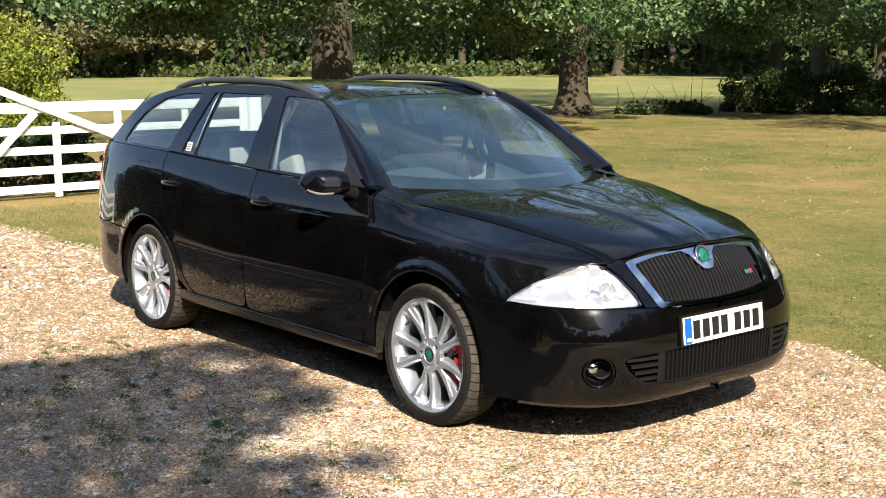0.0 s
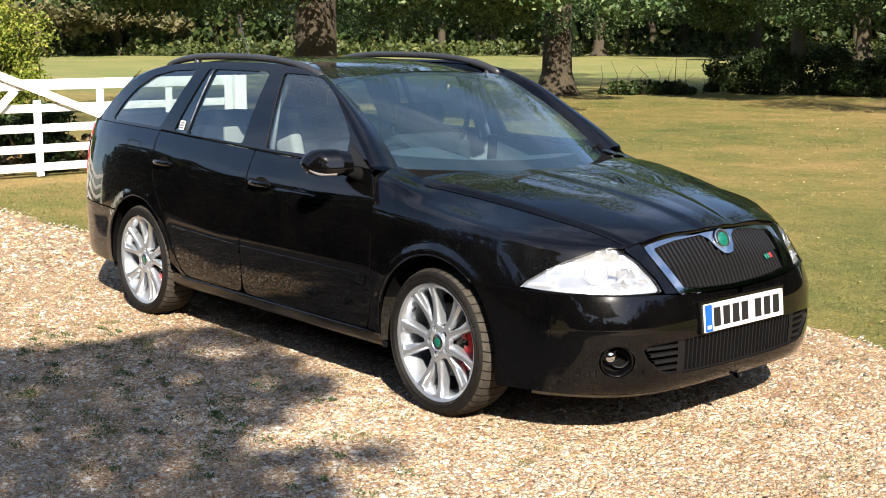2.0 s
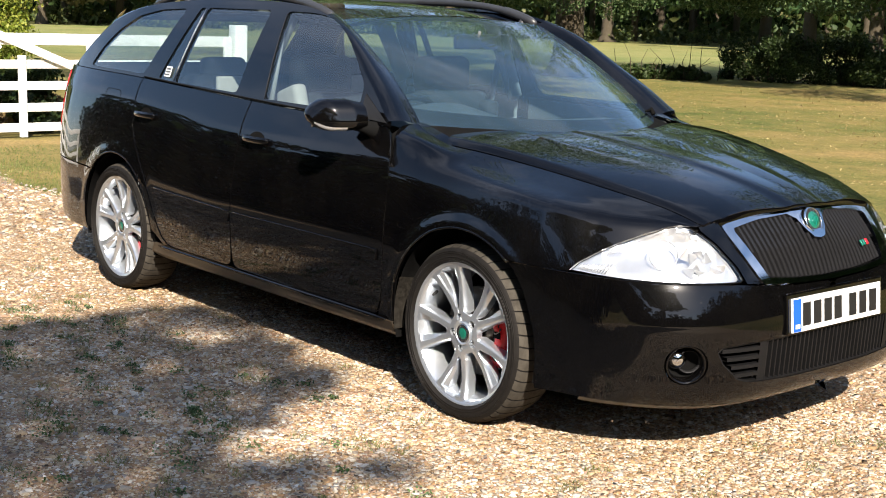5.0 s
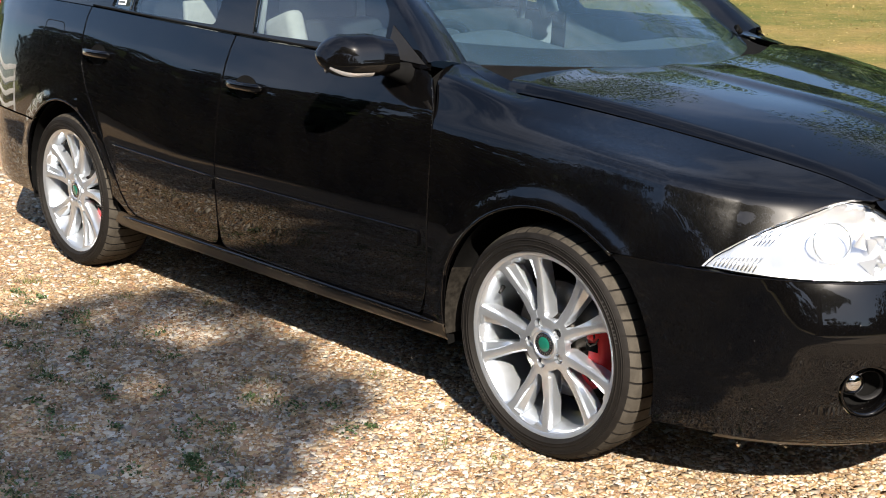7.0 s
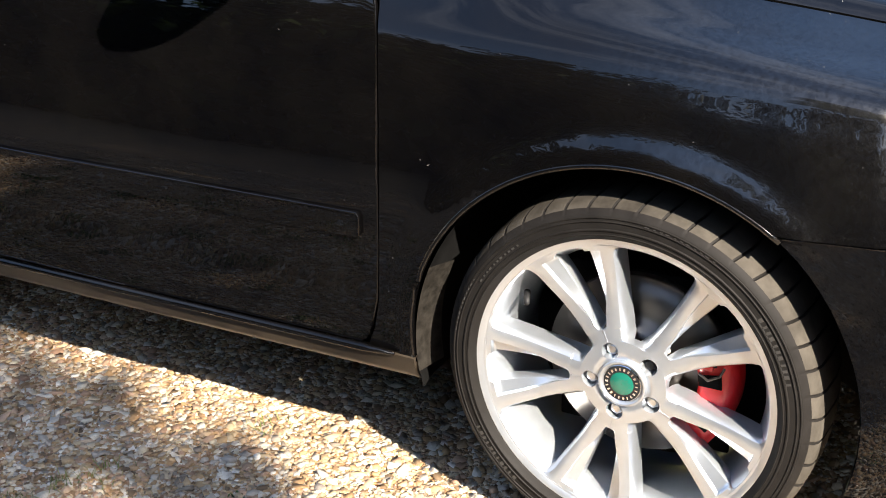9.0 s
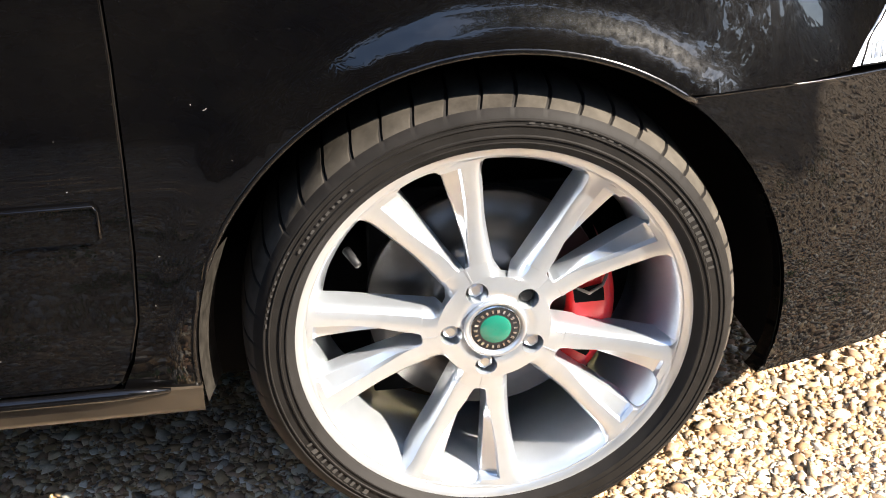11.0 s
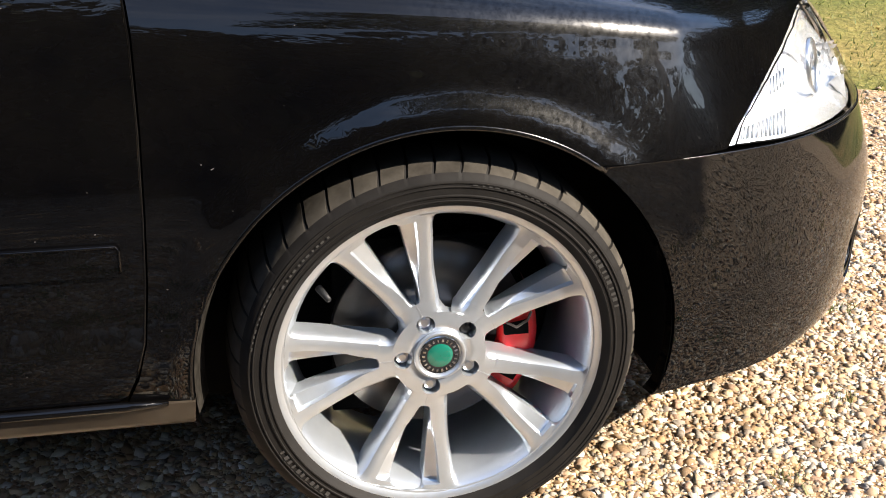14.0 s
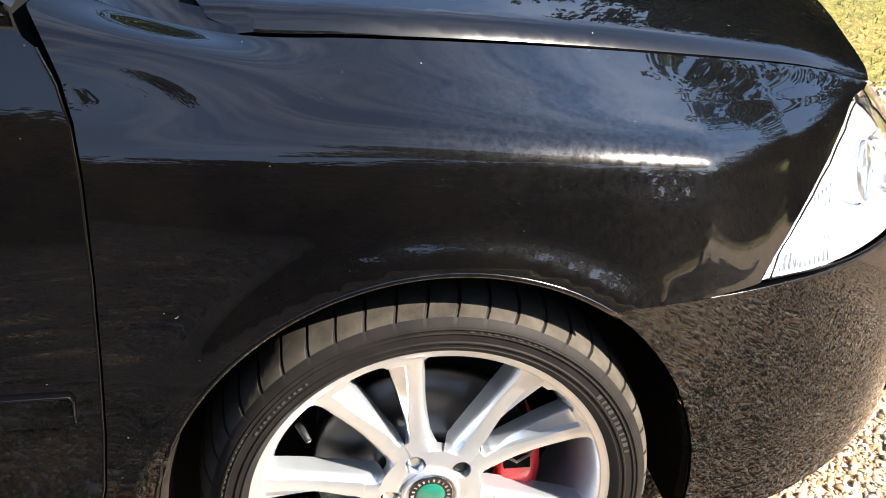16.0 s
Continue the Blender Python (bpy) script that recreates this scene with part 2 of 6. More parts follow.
TYRE_TEXT = plain("moulded_rubber", (0.03, 0.028, 0.026), 0.65, 0.0, 0.2)
TRIM = plain("black_plastic", (0.014, 0.014, 0.015), 0.5, 0.0, 0.2, 200, 0.1)
FIN = plain("intake_fin_black", (0.006, 0.006, 0.0065), 0.55, 0.0, 0.2, 80)
for black in (TRIM, FIN):
    black.node_tree.nodes["Principled BSDF"].inputs["Specular IOR Level"].default_value = 0.2
RAIL = plain("satin_black_rail", (0.03, 0.031, 0.034), 0.35, 0.0, 0.2, 80)
DARK = plain("dark_liner", (0.006, 0.006, 0.006), 0.9, 0.0, 0.4, 20)
MUD = plain("mud_splashed_liner", (0.015, 0.0135, 0.0115), 0.95, 0.0, 0.95, 60, 0.6)
DUSTY_SILL = plain("dusty_black_sill", (0.024, 0.018, 0.012), 0.4, 0.0, 0.8, 14, coat=0.1)
DISC = plain("brake_disc_steel", (0.13, 0.12, 0.11), 0.38, 0.9, 0.2, 30)
CALIPER = plain("red_caliper", (0.62, 0.012, 0.015), 0.35, 0.0, 0.1, coat=0.4)
DASH = plain("dashboard_plastic", (0.045, 0.052, 0.055), 0.8, 0.0, 0.2, 150, 0.1)
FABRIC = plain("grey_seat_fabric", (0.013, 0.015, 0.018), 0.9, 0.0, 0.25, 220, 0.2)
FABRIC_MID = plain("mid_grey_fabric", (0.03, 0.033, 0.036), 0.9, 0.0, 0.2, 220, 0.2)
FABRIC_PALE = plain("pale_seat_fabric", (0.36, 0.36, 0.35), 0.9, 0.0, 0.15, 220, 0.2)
CABIN = plain("cabin_plastic", (0.08, 0.09, 0.092), 0.7, 0.0, 0.2, 150, 0.1)
CABIN_PALE = plain("cabin_lining", (0.27, 0.29, 0.30), 0.85, 0.0, 0.1, 60)
LAMP_SILVER = plain("lamp_reflector", (0.80, 0.81, 0.83), 0.24, 0.72, 0.05)
RED_LENS = plain("red_lens", (0.35, 0.01, 0.012), 0.1, 0.0, 0.2, coat=1.0)
GREEN = plain("green_enamel", (0.006, 0.11, 0.075), 0.2, 0.0, 0.2, coat=1.0)
RED = plain("red_enamel", (0.55, 0.02, 0.03), 0.25, 0.0, 0.1)
PLATE_WHITE = plain("plate_white", (0.82, 0.82, 0.80), 0.25, 0.0, 0.03)
PLATE_BLUE = plain("plate_blue", (0.01, 0.09, 0.55), 0.25, 0.0, 0.05)
PLATE_BLACK = plain("plate_black", (0.01, 0.01, 0.012), 0.4, 0.0, 0.1)
PAPER = plain("white_sticker", (0.7, 0.7, 0.7), 0.5, 0.0, 0.1)
STONE = gravel_material("gravel_stones")
GRAVEL_BED = gravel_material("gravel_bed", island=False)
LAWN = grass_material()
BARK = bark_material()
WHITE_WOOD = white_wood_material()
OAK = leaf_material("oak_leaves", (0.022, 0.052, 0.016), (0.085, 0.148, 0.052), (0.21, 0.265, 0.13), 0.28)
WOOD_LEAF = leaf_material("woodland_leaves", (0.022, 0.045, 0.012), (0.06, 0.10, 0.028), (0.13, 0.13, 0.05))
DRY_LEAF = leaf_material("dry_undergrowth", (0.05, 0.035, 0.018), (0.12, 0.085, 0.04), (0.20, 0.15, 0.07), 0.15)
BRACKEN_LEAF = leaf_material("bracken_leaves", (0.03, 0.05, 0.014), (0.075, 0.10, 0.03), (0.14, 0.15, 0.05), 0.2)
# far darker than OAK: the backlit side's shade is put into the colour
SHADED_LEAF = leaf_material("shaded_belt_leaves", (0.008, 0.017, 0.004), (0.02, 0.034, 0.01), (0.034, 0.048, 0.014), 0.05, 0.05)
BUSH_LEAF = leaf_material("bush_leaves", (0.09, 0.14, 0.015), (0.24, 0.28, 0.035), (0.38, 0.36, 0.09))
BRAMBLE_LEAF = leaf_material("bramble_leaves", (0.016, 0.032, 0.008), (0.040, 0.07, 0.018), (0.08, 0.11, 0.035))
BIRCH_LEAF = leaf_material("birch_leaves", (0.075, 0.078, 0.03), (0.135, 0.125, 0.058), (0.20, 0.175, 0.095))
BLADE = leaf_material("grass_blades", (0.06, 0.10, 0.022), (0.15, 0.175, 0.05), (0.28, 0.25, 0.11), 0.3)
FALLEN = leaf_material("fallen_leaves", (0.20, 0.14, 0.06), (0.33, 0.25, 0.11), (0.46, 0.38, 0.20), 0.1)


# ---- shapes ----
def curve1(*keys):
    """A smooth curve through (x, value) keys, level beyond its ends."""
    ks = np.array(keys, float)
    x, v = ks[:, 0], ks[:, 1]
    slope = np.diff(v) / np.diff(x)
    m = np.r_[slope[0], (slope[:-1] + slope[1:]) / 2, slope[-1]]
    m[1:-1][slope[:-1] * slope[1:] <= 0] = 0

    def f(p):
        p = np.clip(np.asarray(p, float), x[0], x[-1])
        i = np.clip(np.searchsorted(x, p) - 1, 0, len(x) - 2)
        h = x[i + 1] - x[i]
        s = (p - x[i]) / h
        return ((2 * s**3 - 3 * s**2 + 1) * v[i] + (s**3 - 2 * s**2 + s) * h * m[i]
                + (-2 * s**3 + 3 * s**2) * v[i + 1] + (s**3 - s**2) * h * m[i + 1])

    return f


def link_mesh(name, verts, faces, material, parent=None, label="", smooth=True, normals=None, flat_from=None):
    me = bpy.data.meshes.new(name)
    me.from_pydata([tuple(v) for v in verts], [], faces)
    me.materials.append(material)
    if smooth:
        me.polygons.foreach_set("use_smooth", [flat_from is None or i < flat_from for i in range(len(me.polygons))])
    if normals is not None:
        me.normals_split_custom_set_from_vertices([tuple(n) for n in normals])
    me.update()
    ob = new(name, me)
    if parent is not None:
        ob.parent = parent
    if label:
        ob["label"] = label
    return ob


def part(name, bm, material, parent=None, label="", smooth=True):
    me = bpy.data.meshes.new(name)
    bmesh.ops.recalc_face_normals(bm, faces=bm.faces)
    bm.to_mesh(me)
    bm.free()
    me.materials.append(material)
    if smooth:
        me.polygons.foreach_set("use_smooth", [True] * len(me.polygons))
    ob = new(name, me)
    if parent is not None:
        ob.parent = parent
    if label:
        ob["label"] = label
    return ob


def thing(name, label, category, at=(0, 0, 0), group="", kind=""):
    ob = new(name)
    ob.location = at
    return tagged(ob, label, category, group, kind)


def inside(px, py, poly):
    p = np.asarray(poly)
    a, b = p, np.roll(p, -1, 0)
    hit = np.zeros(len(px), bool)
    for (x0, y0), (x1, y1) in zip(a, b):
        if y0 != y1:
            cross = ((y0 > py) != (y1 > py)) & (px < (x1 - x0) * (py - y0) / (y1 - y0) + x0)
            hit ^= cross
    return hit


def dense(poly, step, close=True):
    pts = [np.array(p, float) for p in poly]
    out = []
    for a, b in zip(pts, pts[1:] + pts[:1] if close else pts[1:]):
        n = max(1, int(np.ceil(np.linalg.norm(b - a) / step)))
        out += [a + (b - a) * k / n for k in range(n)]
    if not close:
        out.append(pts[-1])
    return np.array(out)


def from_edge(px, py, loop):
    """Distance of points from a closed loop."""
    p = np.stack([px, py], 1)
    best = np.full(len(p), 1e9)
    for a, b in zip(loop, np.roll(loop, -1, 0)):
        d = b - a
        k = np.clip(((p - a) @ d) / max(d @ d, 1e-12), 0, 1)
        best = np.minimum(best, np.linalg.norm(p - a - k[:, None] * d, axis=1))
    return best


def panel(name, surf, outer, material, parent, out, holes=(), step=0.03, depth=0.012, side=1, offset=0.0, label="", rim=True, crown=None):
    """A sheet-metal panel: the region of a surface surf(a, b) within a loop, its edges turned inwards by depth."""
    from mathutils.geometry import delaunay_2d_cdt

    loops = [dense(outer, step)] + [dense(h, step * 0.6) for h in holes]
    lo, hi = loops[0].min(0), loops[0].max(0)
    ga, gb = np.meshgrid(np.arange(lo[0] + step / 2, hi[0], step), np.arange(lo[1] + step / 2, hi[1], step))
    ga = ga + (np.arange(ga.shape[0]) % 2 * step / 2)[:, None]
    ga, gb = ga.ravel(), gb.ravel()
    keep = inside(ga, gb, loops[0]) & (from_edge(ga, gb, loops[0]) > step * 0.4)
    for h in loops[1:]:
        keep &= ~inside(ga, gb, h) & (from_edge(ga, gb, h) > step * 0.3)
    pts = [tuple(p) for l in loops for p in l] + list(zip(ga[keep], gb[keep]))
    edges, at = [], 0
    for l in loops:
        edges += [(at + i, at + (i + 1) % len(l)) for i in range(len(l))]
        at += len(l)
    vs, _, fs, *_ = delaunay_2d_cdt([Vector(p) for p in pts], edges, [], 0, 1e-6)
    ab = np.array([tuple(v) for v in vs])
    tri = np.array([f for f in fs if len(f) == 3])
    mid = ab[tri].mean(1)
    ok = inside(mid[:, 0], mid[:, 1], loops[0])
    for h in loops[1:]:
        ok &= ~inside(mid[:, 0], mid[:, 1], h)
    tri = tri[ok]
    e = 1e-4
    p = surf(ab[:, 0], ab[:, 1])
    n = np.cross(surf(ab[:, 0] + e, ab[:, 1]) - surf(ab[:, 0] - e, ab[:, 1]), surf(ab[:, 0], ab[:, 1] + e) - surf(ab[:, 0], ab[:, 1] - e))
    n /= np.linalg.norm(n, axis=1)[:, None] + 1e-12
    if (n @ np.array(out, float)).mean() < 0:
        n = -n
    p = p + n * offset
    if crown is not None:
        lift = crown(p, n)
        n = n + (lift if lift.ndim > 1 else np.stack([0 * lift, 0 * lift, lift], 1))
        n /= np.linalg.norm(n, axis=1)[:, None]
    fn = np.cross(p[tri[:, 1]] - p[tri[:, 0]], p[tri[:, 2]] - p[tri[:, 0]])
    flip = (fn * n[tri[:, 0]]).sum(1) < 0
    tri[flip] = tri[flip][:, ::-1]
    if side < 0:
        p, n, tri = p * (1, -1, 1), n * (1, -1, 1), tri[:, ::-1]
    verts, normals, faces = list(p), list(n), [tuple(int(i) for i in f) for f in tri]
    flat = len(faces)
    if rim:
        count = {}
        for f in faces:
            for i in range(3):
                count.setdefault(frozenset((f[i], f[(i + 1) % 3])), []).append((f[i], f[(i + 1) % 3]))
        border = [v[0] for v in count.values() if len(v) == 1]
        made = {}
        for i in {i for b in border for i in b}:
            made[i] = len(verts)
            verts += [p[i], p[i] - n[i] * depth]
            normals += [(0, 0, 0), (0, 0, 0)]
        faces += [(made[b], made[a], made[a] + 1, made[b] + 1) for a, b in border]
    return link_mesh(name, verts, faces, material, parent, label, True, normals, flat)


def grid_mesh(name, rows, material, parent=None, label="", closed=False, smooth=True, flip=False, crease=0):
    """A skin over rows of points, all of the same count."""
    m, n = len(rows), len(rows[0])
    verts = [p for r in rows for p in r]
    faces = []
    for i in range(m - 1):
        for j in range(n if closed else n - 1):
            k = (j + 1) % n
            f = (i * n + j, i * n + k, (i + 1) * n + k, (i + 1) * n + j)
            faces.append(f[::-1] if flip else f)
    ob = link_mesh(name, verts, faces, material, parent, label, smooth)
    if crease:
        ob.data.set_sharp_from_angle(angle=radians(crease))
    return ob


def tube(name, points, radius, material, parent=None, label="", sides=8, squash=1.0):
    """A rod along points; radius may be one for each point. Ends are closed."""
    pts = [Vector(p) for p in points]
    rad = radius if isinstance(radius, (list, tuple)) else [radius] * len(pts)
    rows = []
    for i, p in enumerate(pts):
        d = (pts[min(i + 1, len(pts) - 1)] - pts[max(i - 1, 0)]).normalized()
        u = d.cross(Vector((0, 0, 1)) if abs(d.z) < 0.95 else Vector((1, 0, 0))).normalized()
        w = u.cross(d)
        rows.append([p + (u * math.cos(a) * squash + w * math.sin(a)) * rad[i] for a in np.arange(sides) * 2 * math.pi / sides])
    verts = [q for r in rows for q in r]
    faces = [(i * sides + j, i * sides + (j + 1) % sides, (i + 1) * sides + (j + 1) % sides, (i + 1) * sides + j)
             for i in range(len(rows) - 1) for j in range(sides)]
    faces += [tuple(range(sides))[::-1], tuple((len(rows) - 1) * sides + j for j in range(sides))]
    return link_mesh(name, verts, faces, material, parent, label)


def box_bm(size, at=(0, 0, 0), bevel=0.0, segments=2, turn=None):
    bm = bmesh.new()
    bmesh.ops.create_cube(bm, size=1.0)
    bmesh.ops.scale(bm, vec=size, verts=bm.verts)
    if bevel:
        bmesh.ops.bevel(bm, geom=bm.edges[:], offset=bevel, segments=segments, affect="EDGES", profile=0.6)
    if turn is not None:
        bmesh.ops.transform(bm, matrix=turn, verts=bm.verts)
    bmesh.ops.translate(bm, vec=at, verts=bm.verts)
    return bm


def revolve(name, profile, material, parent=None, label="", steps=64, warp=None):
    """A turned shape round the y axis from (radius, y) pairs."""
    rows = []
    for r, y in profile:
        rows.append([(r * math.cos(a), y, r * math.sin(a)) for a in np.arange(steps) * 2 * math.pi / steps])
    if warp:
        rows = [[warp(i, j, p) for j, p in enumerate(r)] for i, r in enumerate(rows)]
    return grid_mesh(name, rows, material, parent, label, closed=True)


# ---- the car's surfaces: x forwards from the front axle, y to its left, z up ----
HALF = curve1((-3.62, 0.56), (-3.50, 0.735), (-3.38, 0.812), (-3.25, 0.848), (-3.10, 0.866), (-2.9, 0.878), (-2.58, 0.885), (-1.9, 0.886),
              (-1.2, 0.886), (-0.45, 0.884), (0.0, 0.882), (0.15, 0.878), (0.27, 0.868), (0.38, 0.846), (0.46, 0.815), (0.52, 0.776), (0.6, 0.708), (0.68, 0.625), (0.75, 0.55))
TUCK = curve1((0.18, 0.07), (0.22, 0.04), (0.255, 0.02), (0.30, 0.010), (0.42, 0.003), (0.55, 0.0), (0.66, 0.004), (0.78, 0.015), (0.88, 0.031), (0.95, 0.047),
              (1.0, 0.061), (1.08, 0.09))
ARCH_R, AXLE_Z, REAR_X = 0.37, 0.316, -2.58


def flare(x, z):
    bump_out = 0
    for cx in (0.005, REAR_X):
        r = np.hypot(x - cx, z - AXLE_Z)
        top = np.clip((z - AXLE_Z) / (r + 1e-6), 0, 1) ** 2
        bump_out = bump_out + (0.003 + 0.0068 * top) * np.exp(-((np.maximum(r - ARCH_R - 0.018, 0) / 0.026) ** 2))
    return bump_out


def crown(p, n):
    """The pressed panels' fine barrel shape, too shallow to model."""
    z = p[:, 2]
    return 0.105 * np.clip((z - 0.545) / 0.03, 0, 1) * np.clip((1.1 - z) / 0.2, 0, 1)


def wing_crown(p, n):
    """The wing also turns towards the nose, and leans back above the bumper."""
    x, z = p[:, 0], p[:, 2]
    lean = 0.085 * np.clip((x - 0.05) / 0.2, 0, 1) * np.clip((z - 0.60) / 0.03, 0, 1) * np.clip((0.80 - z) / 0.1, 0, 1)
    return np.stack([0.05 * np.clip(x / 0.25, 0, 1) * np.clip((0.5 - x) / 0.15, 0, 1), 0 * x, crown(p, n) + lean], 1)


def door_crown(p, n):
    """The same with the shoulder crease under the windows."""
    return crown(p, n) + 0.15 * np.clip((p[:, 2] - np.interp(p[:, 0], [-2.7, -1.9, -1.2], [0.955, 0.905, 0.865])) / 0.03, 0, 1) - 0.09 * np.clip((-1.7 - p[:, 0]) / 0.8, 0, 1) * np.clip((0.96 - p[:, 2]) / 0.03, 0, 1) + 0.10 * np.clip((-2.8 - p[:, 0]) / 0.35, 0, 1) * np.clip((1.0 - p[:, 2]) / 0.1, 0, 1)


def bumper_crown(p, n):
    """The bumper's ends stand upright."""
    return -(n[:, 2] - np.interp(p[:, 2], [0.28, 0.40, 0.60], [0.04, 0.095, 0.085])) * np.clip((np.abs(p[:, 1]) - 0.715) / 0.05, 0, 1)


def flank(x, z):
    x, z = np.asarray(x, float), np.asarray(z, float)
    return np.stack([x, -(HALF(x) - TUCK(z) + flare(x, z)), z], -1)


GAP_Y = curve1((-0.50, 0.70), (-0.45, 0.708), (-0.35, 0.72), (-0.25, 0.722), (-0.1, 0.707), (0.1, 0.667), (0.26, 0.63), (0.4, 0.595), (0.525, 0.558), (0.6, 0.537), (0.7, 0.508), (0.74, 0.497))
GAP_Z = curve1((-0.50, 1.02), (-0.45, 1.003), (-0.36, 0.971), (-0.28, 0.951), (-0.22, 0.941), (-0.1, 0.932), (0.1, 0.907), (0.26, 0.882), (0.4, 0.857), (0.525, 0.832), (0.6, 0.815), (0.65, 0.800), (0.7, 0.782), (0.74, 0.766))
SHOULDER = curve1((-0.5, 0.888), (-0.13, 0.862), (0.07, 0.845), (0.25, 0.826), (0.41, 0.80), (0.5, 0.782), (0.6, 0.772), (0.68, 0.766), (0.74, 0.76))


def wing_section(x, q):
    """The wing: q runs from the sill up over the shoulder to the bonnet gap."""
    x, q = np.broadcast_arrays(np.asarray(x, float), np.asarray(q, float))
    w, zs, yg, zg = HALF(x), SHOULDER(x), GAP_Y(x), GAP_Z(x)
    ym, zm = (w - 0.05) * 0.5 + yg * 0.5, zs * 0.42 + zg * 0.58
    c, r = np.clip((x - 0.35) / 0.15, 0, 1), np.clip((-0.1 - x) / 0.36, 0, 1)
    r = 0.6 * r * r * (3 - 2 * r)
    ym, zm = ym + (w - 0.058 - ym) * r, zm + (0.985 - zm) * r
    ys = [w - 0.02, w - 0.004, w, w - 0.008 - 0.012 * c, w - 0.023 - 0.026 * c + 0.006 * r, w - 0.050 - 0.026 * c + 0.014 * r, ym - 0.012 * c, yg]
    zz = [0.25 + 0 * x, 0.40 + 0 * x, 0.54 + 0 * x, 0.54 + (zs - 0.54) * 0.48, 0.54 + (zs - 0.54) * 0.83, zs + 0.004, zm, zg]
    py, pz = np.stack(ys), np.stack(zz)
    py = np.concatenate([2 * py[:1] - py[1:2], py, 2 * py[-1:] - py[-2:-1]])
    pz = np.concatenate([2 * pz[:1] - pz[1:2], pz, 2 * pz[-1:] - pz[-2:-1]])
    s = np.clip(q, -0.02, 1.02) * 7
    i = np.clip(np.floor(s).astype(int), 0, 6)
    f = s - i

    def cr(p):
        a, b, c, d = (np.take_along_axis(p, (i + k)[None], 0)[0] for k in range(4))
        return 0.5 * (2 * b + (c - a) * f + (2 * a - 5 * b + 4 * c - d) * f**2 + (3 * b - a - 3 * c + d) * f**3)

    return cr(py), cr(pz)


QS = 0.75


def wing(x, b):
    y, z = wing_section(x, np.asarray(b) / QS)
    return np.stack([np.broadcast_to(np.asarray(x, float), y.shape), -(y + flare(x, z)), z], -1)


def wing_b(x, z):
    """The wing's own coordinate at a height."""
    q = np.linspace(0, 1, 240)
    _, zz = wing_section(np.full(240, x), q)
    return float(np.interp(z, np.maximum.accumulate(zz), q)) * QS


BONNET_MID = curve1((-0.3, 0.985), (-0.03, 0.968), (0.2, 0.94), (0.4, 0.912), (0.6, 0.868), (0.7, 0.838), (0.78, 0.806))


def bonnet(x, y):
    x, y = np.asarray(x, float), np.asarray(y, float)
    yg, zg, zm = GAP_Y(np.maximum(x, -0.22)), GAP_Z(np.maximum(x, -0.22)), BONNET_MID(x)
    k = np.abs(y) / yg
    z = zg + 0.003 + (zm - zg) * (1 - np.clip(k, 0, 1.2) ** 2.3)
    lip = np.interp(x, [-0.30, 0.05, 0.45, 0.75], [0.030, 0.023, 0.014, 0.010])
    z = z + lip * np.clip((1.6 * np.abs(y) / yg), 0, 1) - lip * 1.15 * np.clip(1 - (yg - np.abs(y)) / 0.040, 0, 1.1) ** 2.4
    ridge = 0.10 + (0.72 - x) * 0.14
    z = z + 0.011 / (1 + np.exp((np.abs(y) - ridge) / 0.014))
    return np.stack([x, y, z - 0.006], -1)


OUT_X = curve1((0, 0.918), (0.13, 0.914), (0.26, 0.890), (0.38, 0.835), (0.48, 0.757), (0.58, 0.660), (0.68, 0.555), (0.80, 0.43), (0.90, 0.32), (1.0, 0.21))
OUT_Y = curve1((0, 0.0), (0.13, 0.24), (0.26, 0.45), (0.38, 0.592), (0.48, 0.69), (0.58, 0.768), (0.68, 0.825), (0.80, 0.858), (0.90, 0.872), (1.0, 0.880))
SETBACK = curve1((0.19, 0.060), (0.215, 0.030), (0.25, 0.010), (0.32, 0.0), (0.42, -0.003), (0.47, -0.002), (0.51, 0.004), (0.555, 0.018), (0.605, 0.038), (0.65, 0.066), (0.70, 0.104), (0.75, 0.15),
                 (0.80, 0.20), (0.84, 0.25))


def nose(a, z):
    """The front shell: a runs round the plan from wing to wing (0 in the middle), z is the height."""
    a, z = np.broadcast_arrays(np.asarray(a, float), np.asarray(z, float))
    s, m = np.sign(a) + (a == 0), np.abs(a)
    e = 1e-3
    dx, dy = OUT_X(m + e) - OUT_X(np.maximum(m - e, 0)), OUT_Y(m + e) - OUT_Y(np.maximum(m - e, 0))
    ln = np.hypot(dx, dy) + 1e-9
    nx, ny = dy / ln, -dx / ln
    ease = 1 - 0.75 * np.clip((m - 0.72) / 0.28, 0, 1)
    d = SETBACK(z) * ease * (1 - 0.18 * np.exp(-((m / 0.12) ** 2)) * np.clip((z - 0.57) / 0.1, 0, 1))
    return np.stack([OUT_X(m) - nx * d, s * (OUT_Y(m) - ny * d), z], -1)


NOSE_A = np.linspace(0, 1, 400)


def a_y(y, z):
    """The plan coordinate where the front shell has a given half-width at a height."""
    return float(np.interp(abs(y), nose(NOSE_A, np.full(400, z))[:, 1], NOSE_A)) * (1 if y >= 0 else -1)


def a_x(x, z, s=1):
    p = nose(NOSE_A, np.full(400, z))[:, 0]
    return float(np.interp(-x, -p, NOSE_A)) * s


def glass_y(x, z):
    return HALF(x) - 0.058 - 0.36 * (z - 1.0) - 0.30 * (z - 1.0) ** 2


def cabin_side(x, z):
    x, z = np.asarray(x, float), np.asarray(z, float)
    return np.stack([x, -glass_y(x, z), z], -1)


def arc(cx, cz, r, a0, a1, n=24):
    return [(cx + r * math.cos(radians(a)), cz + r * math.sin(radians(a))) for a in np.linspace(a0, a1, n)]


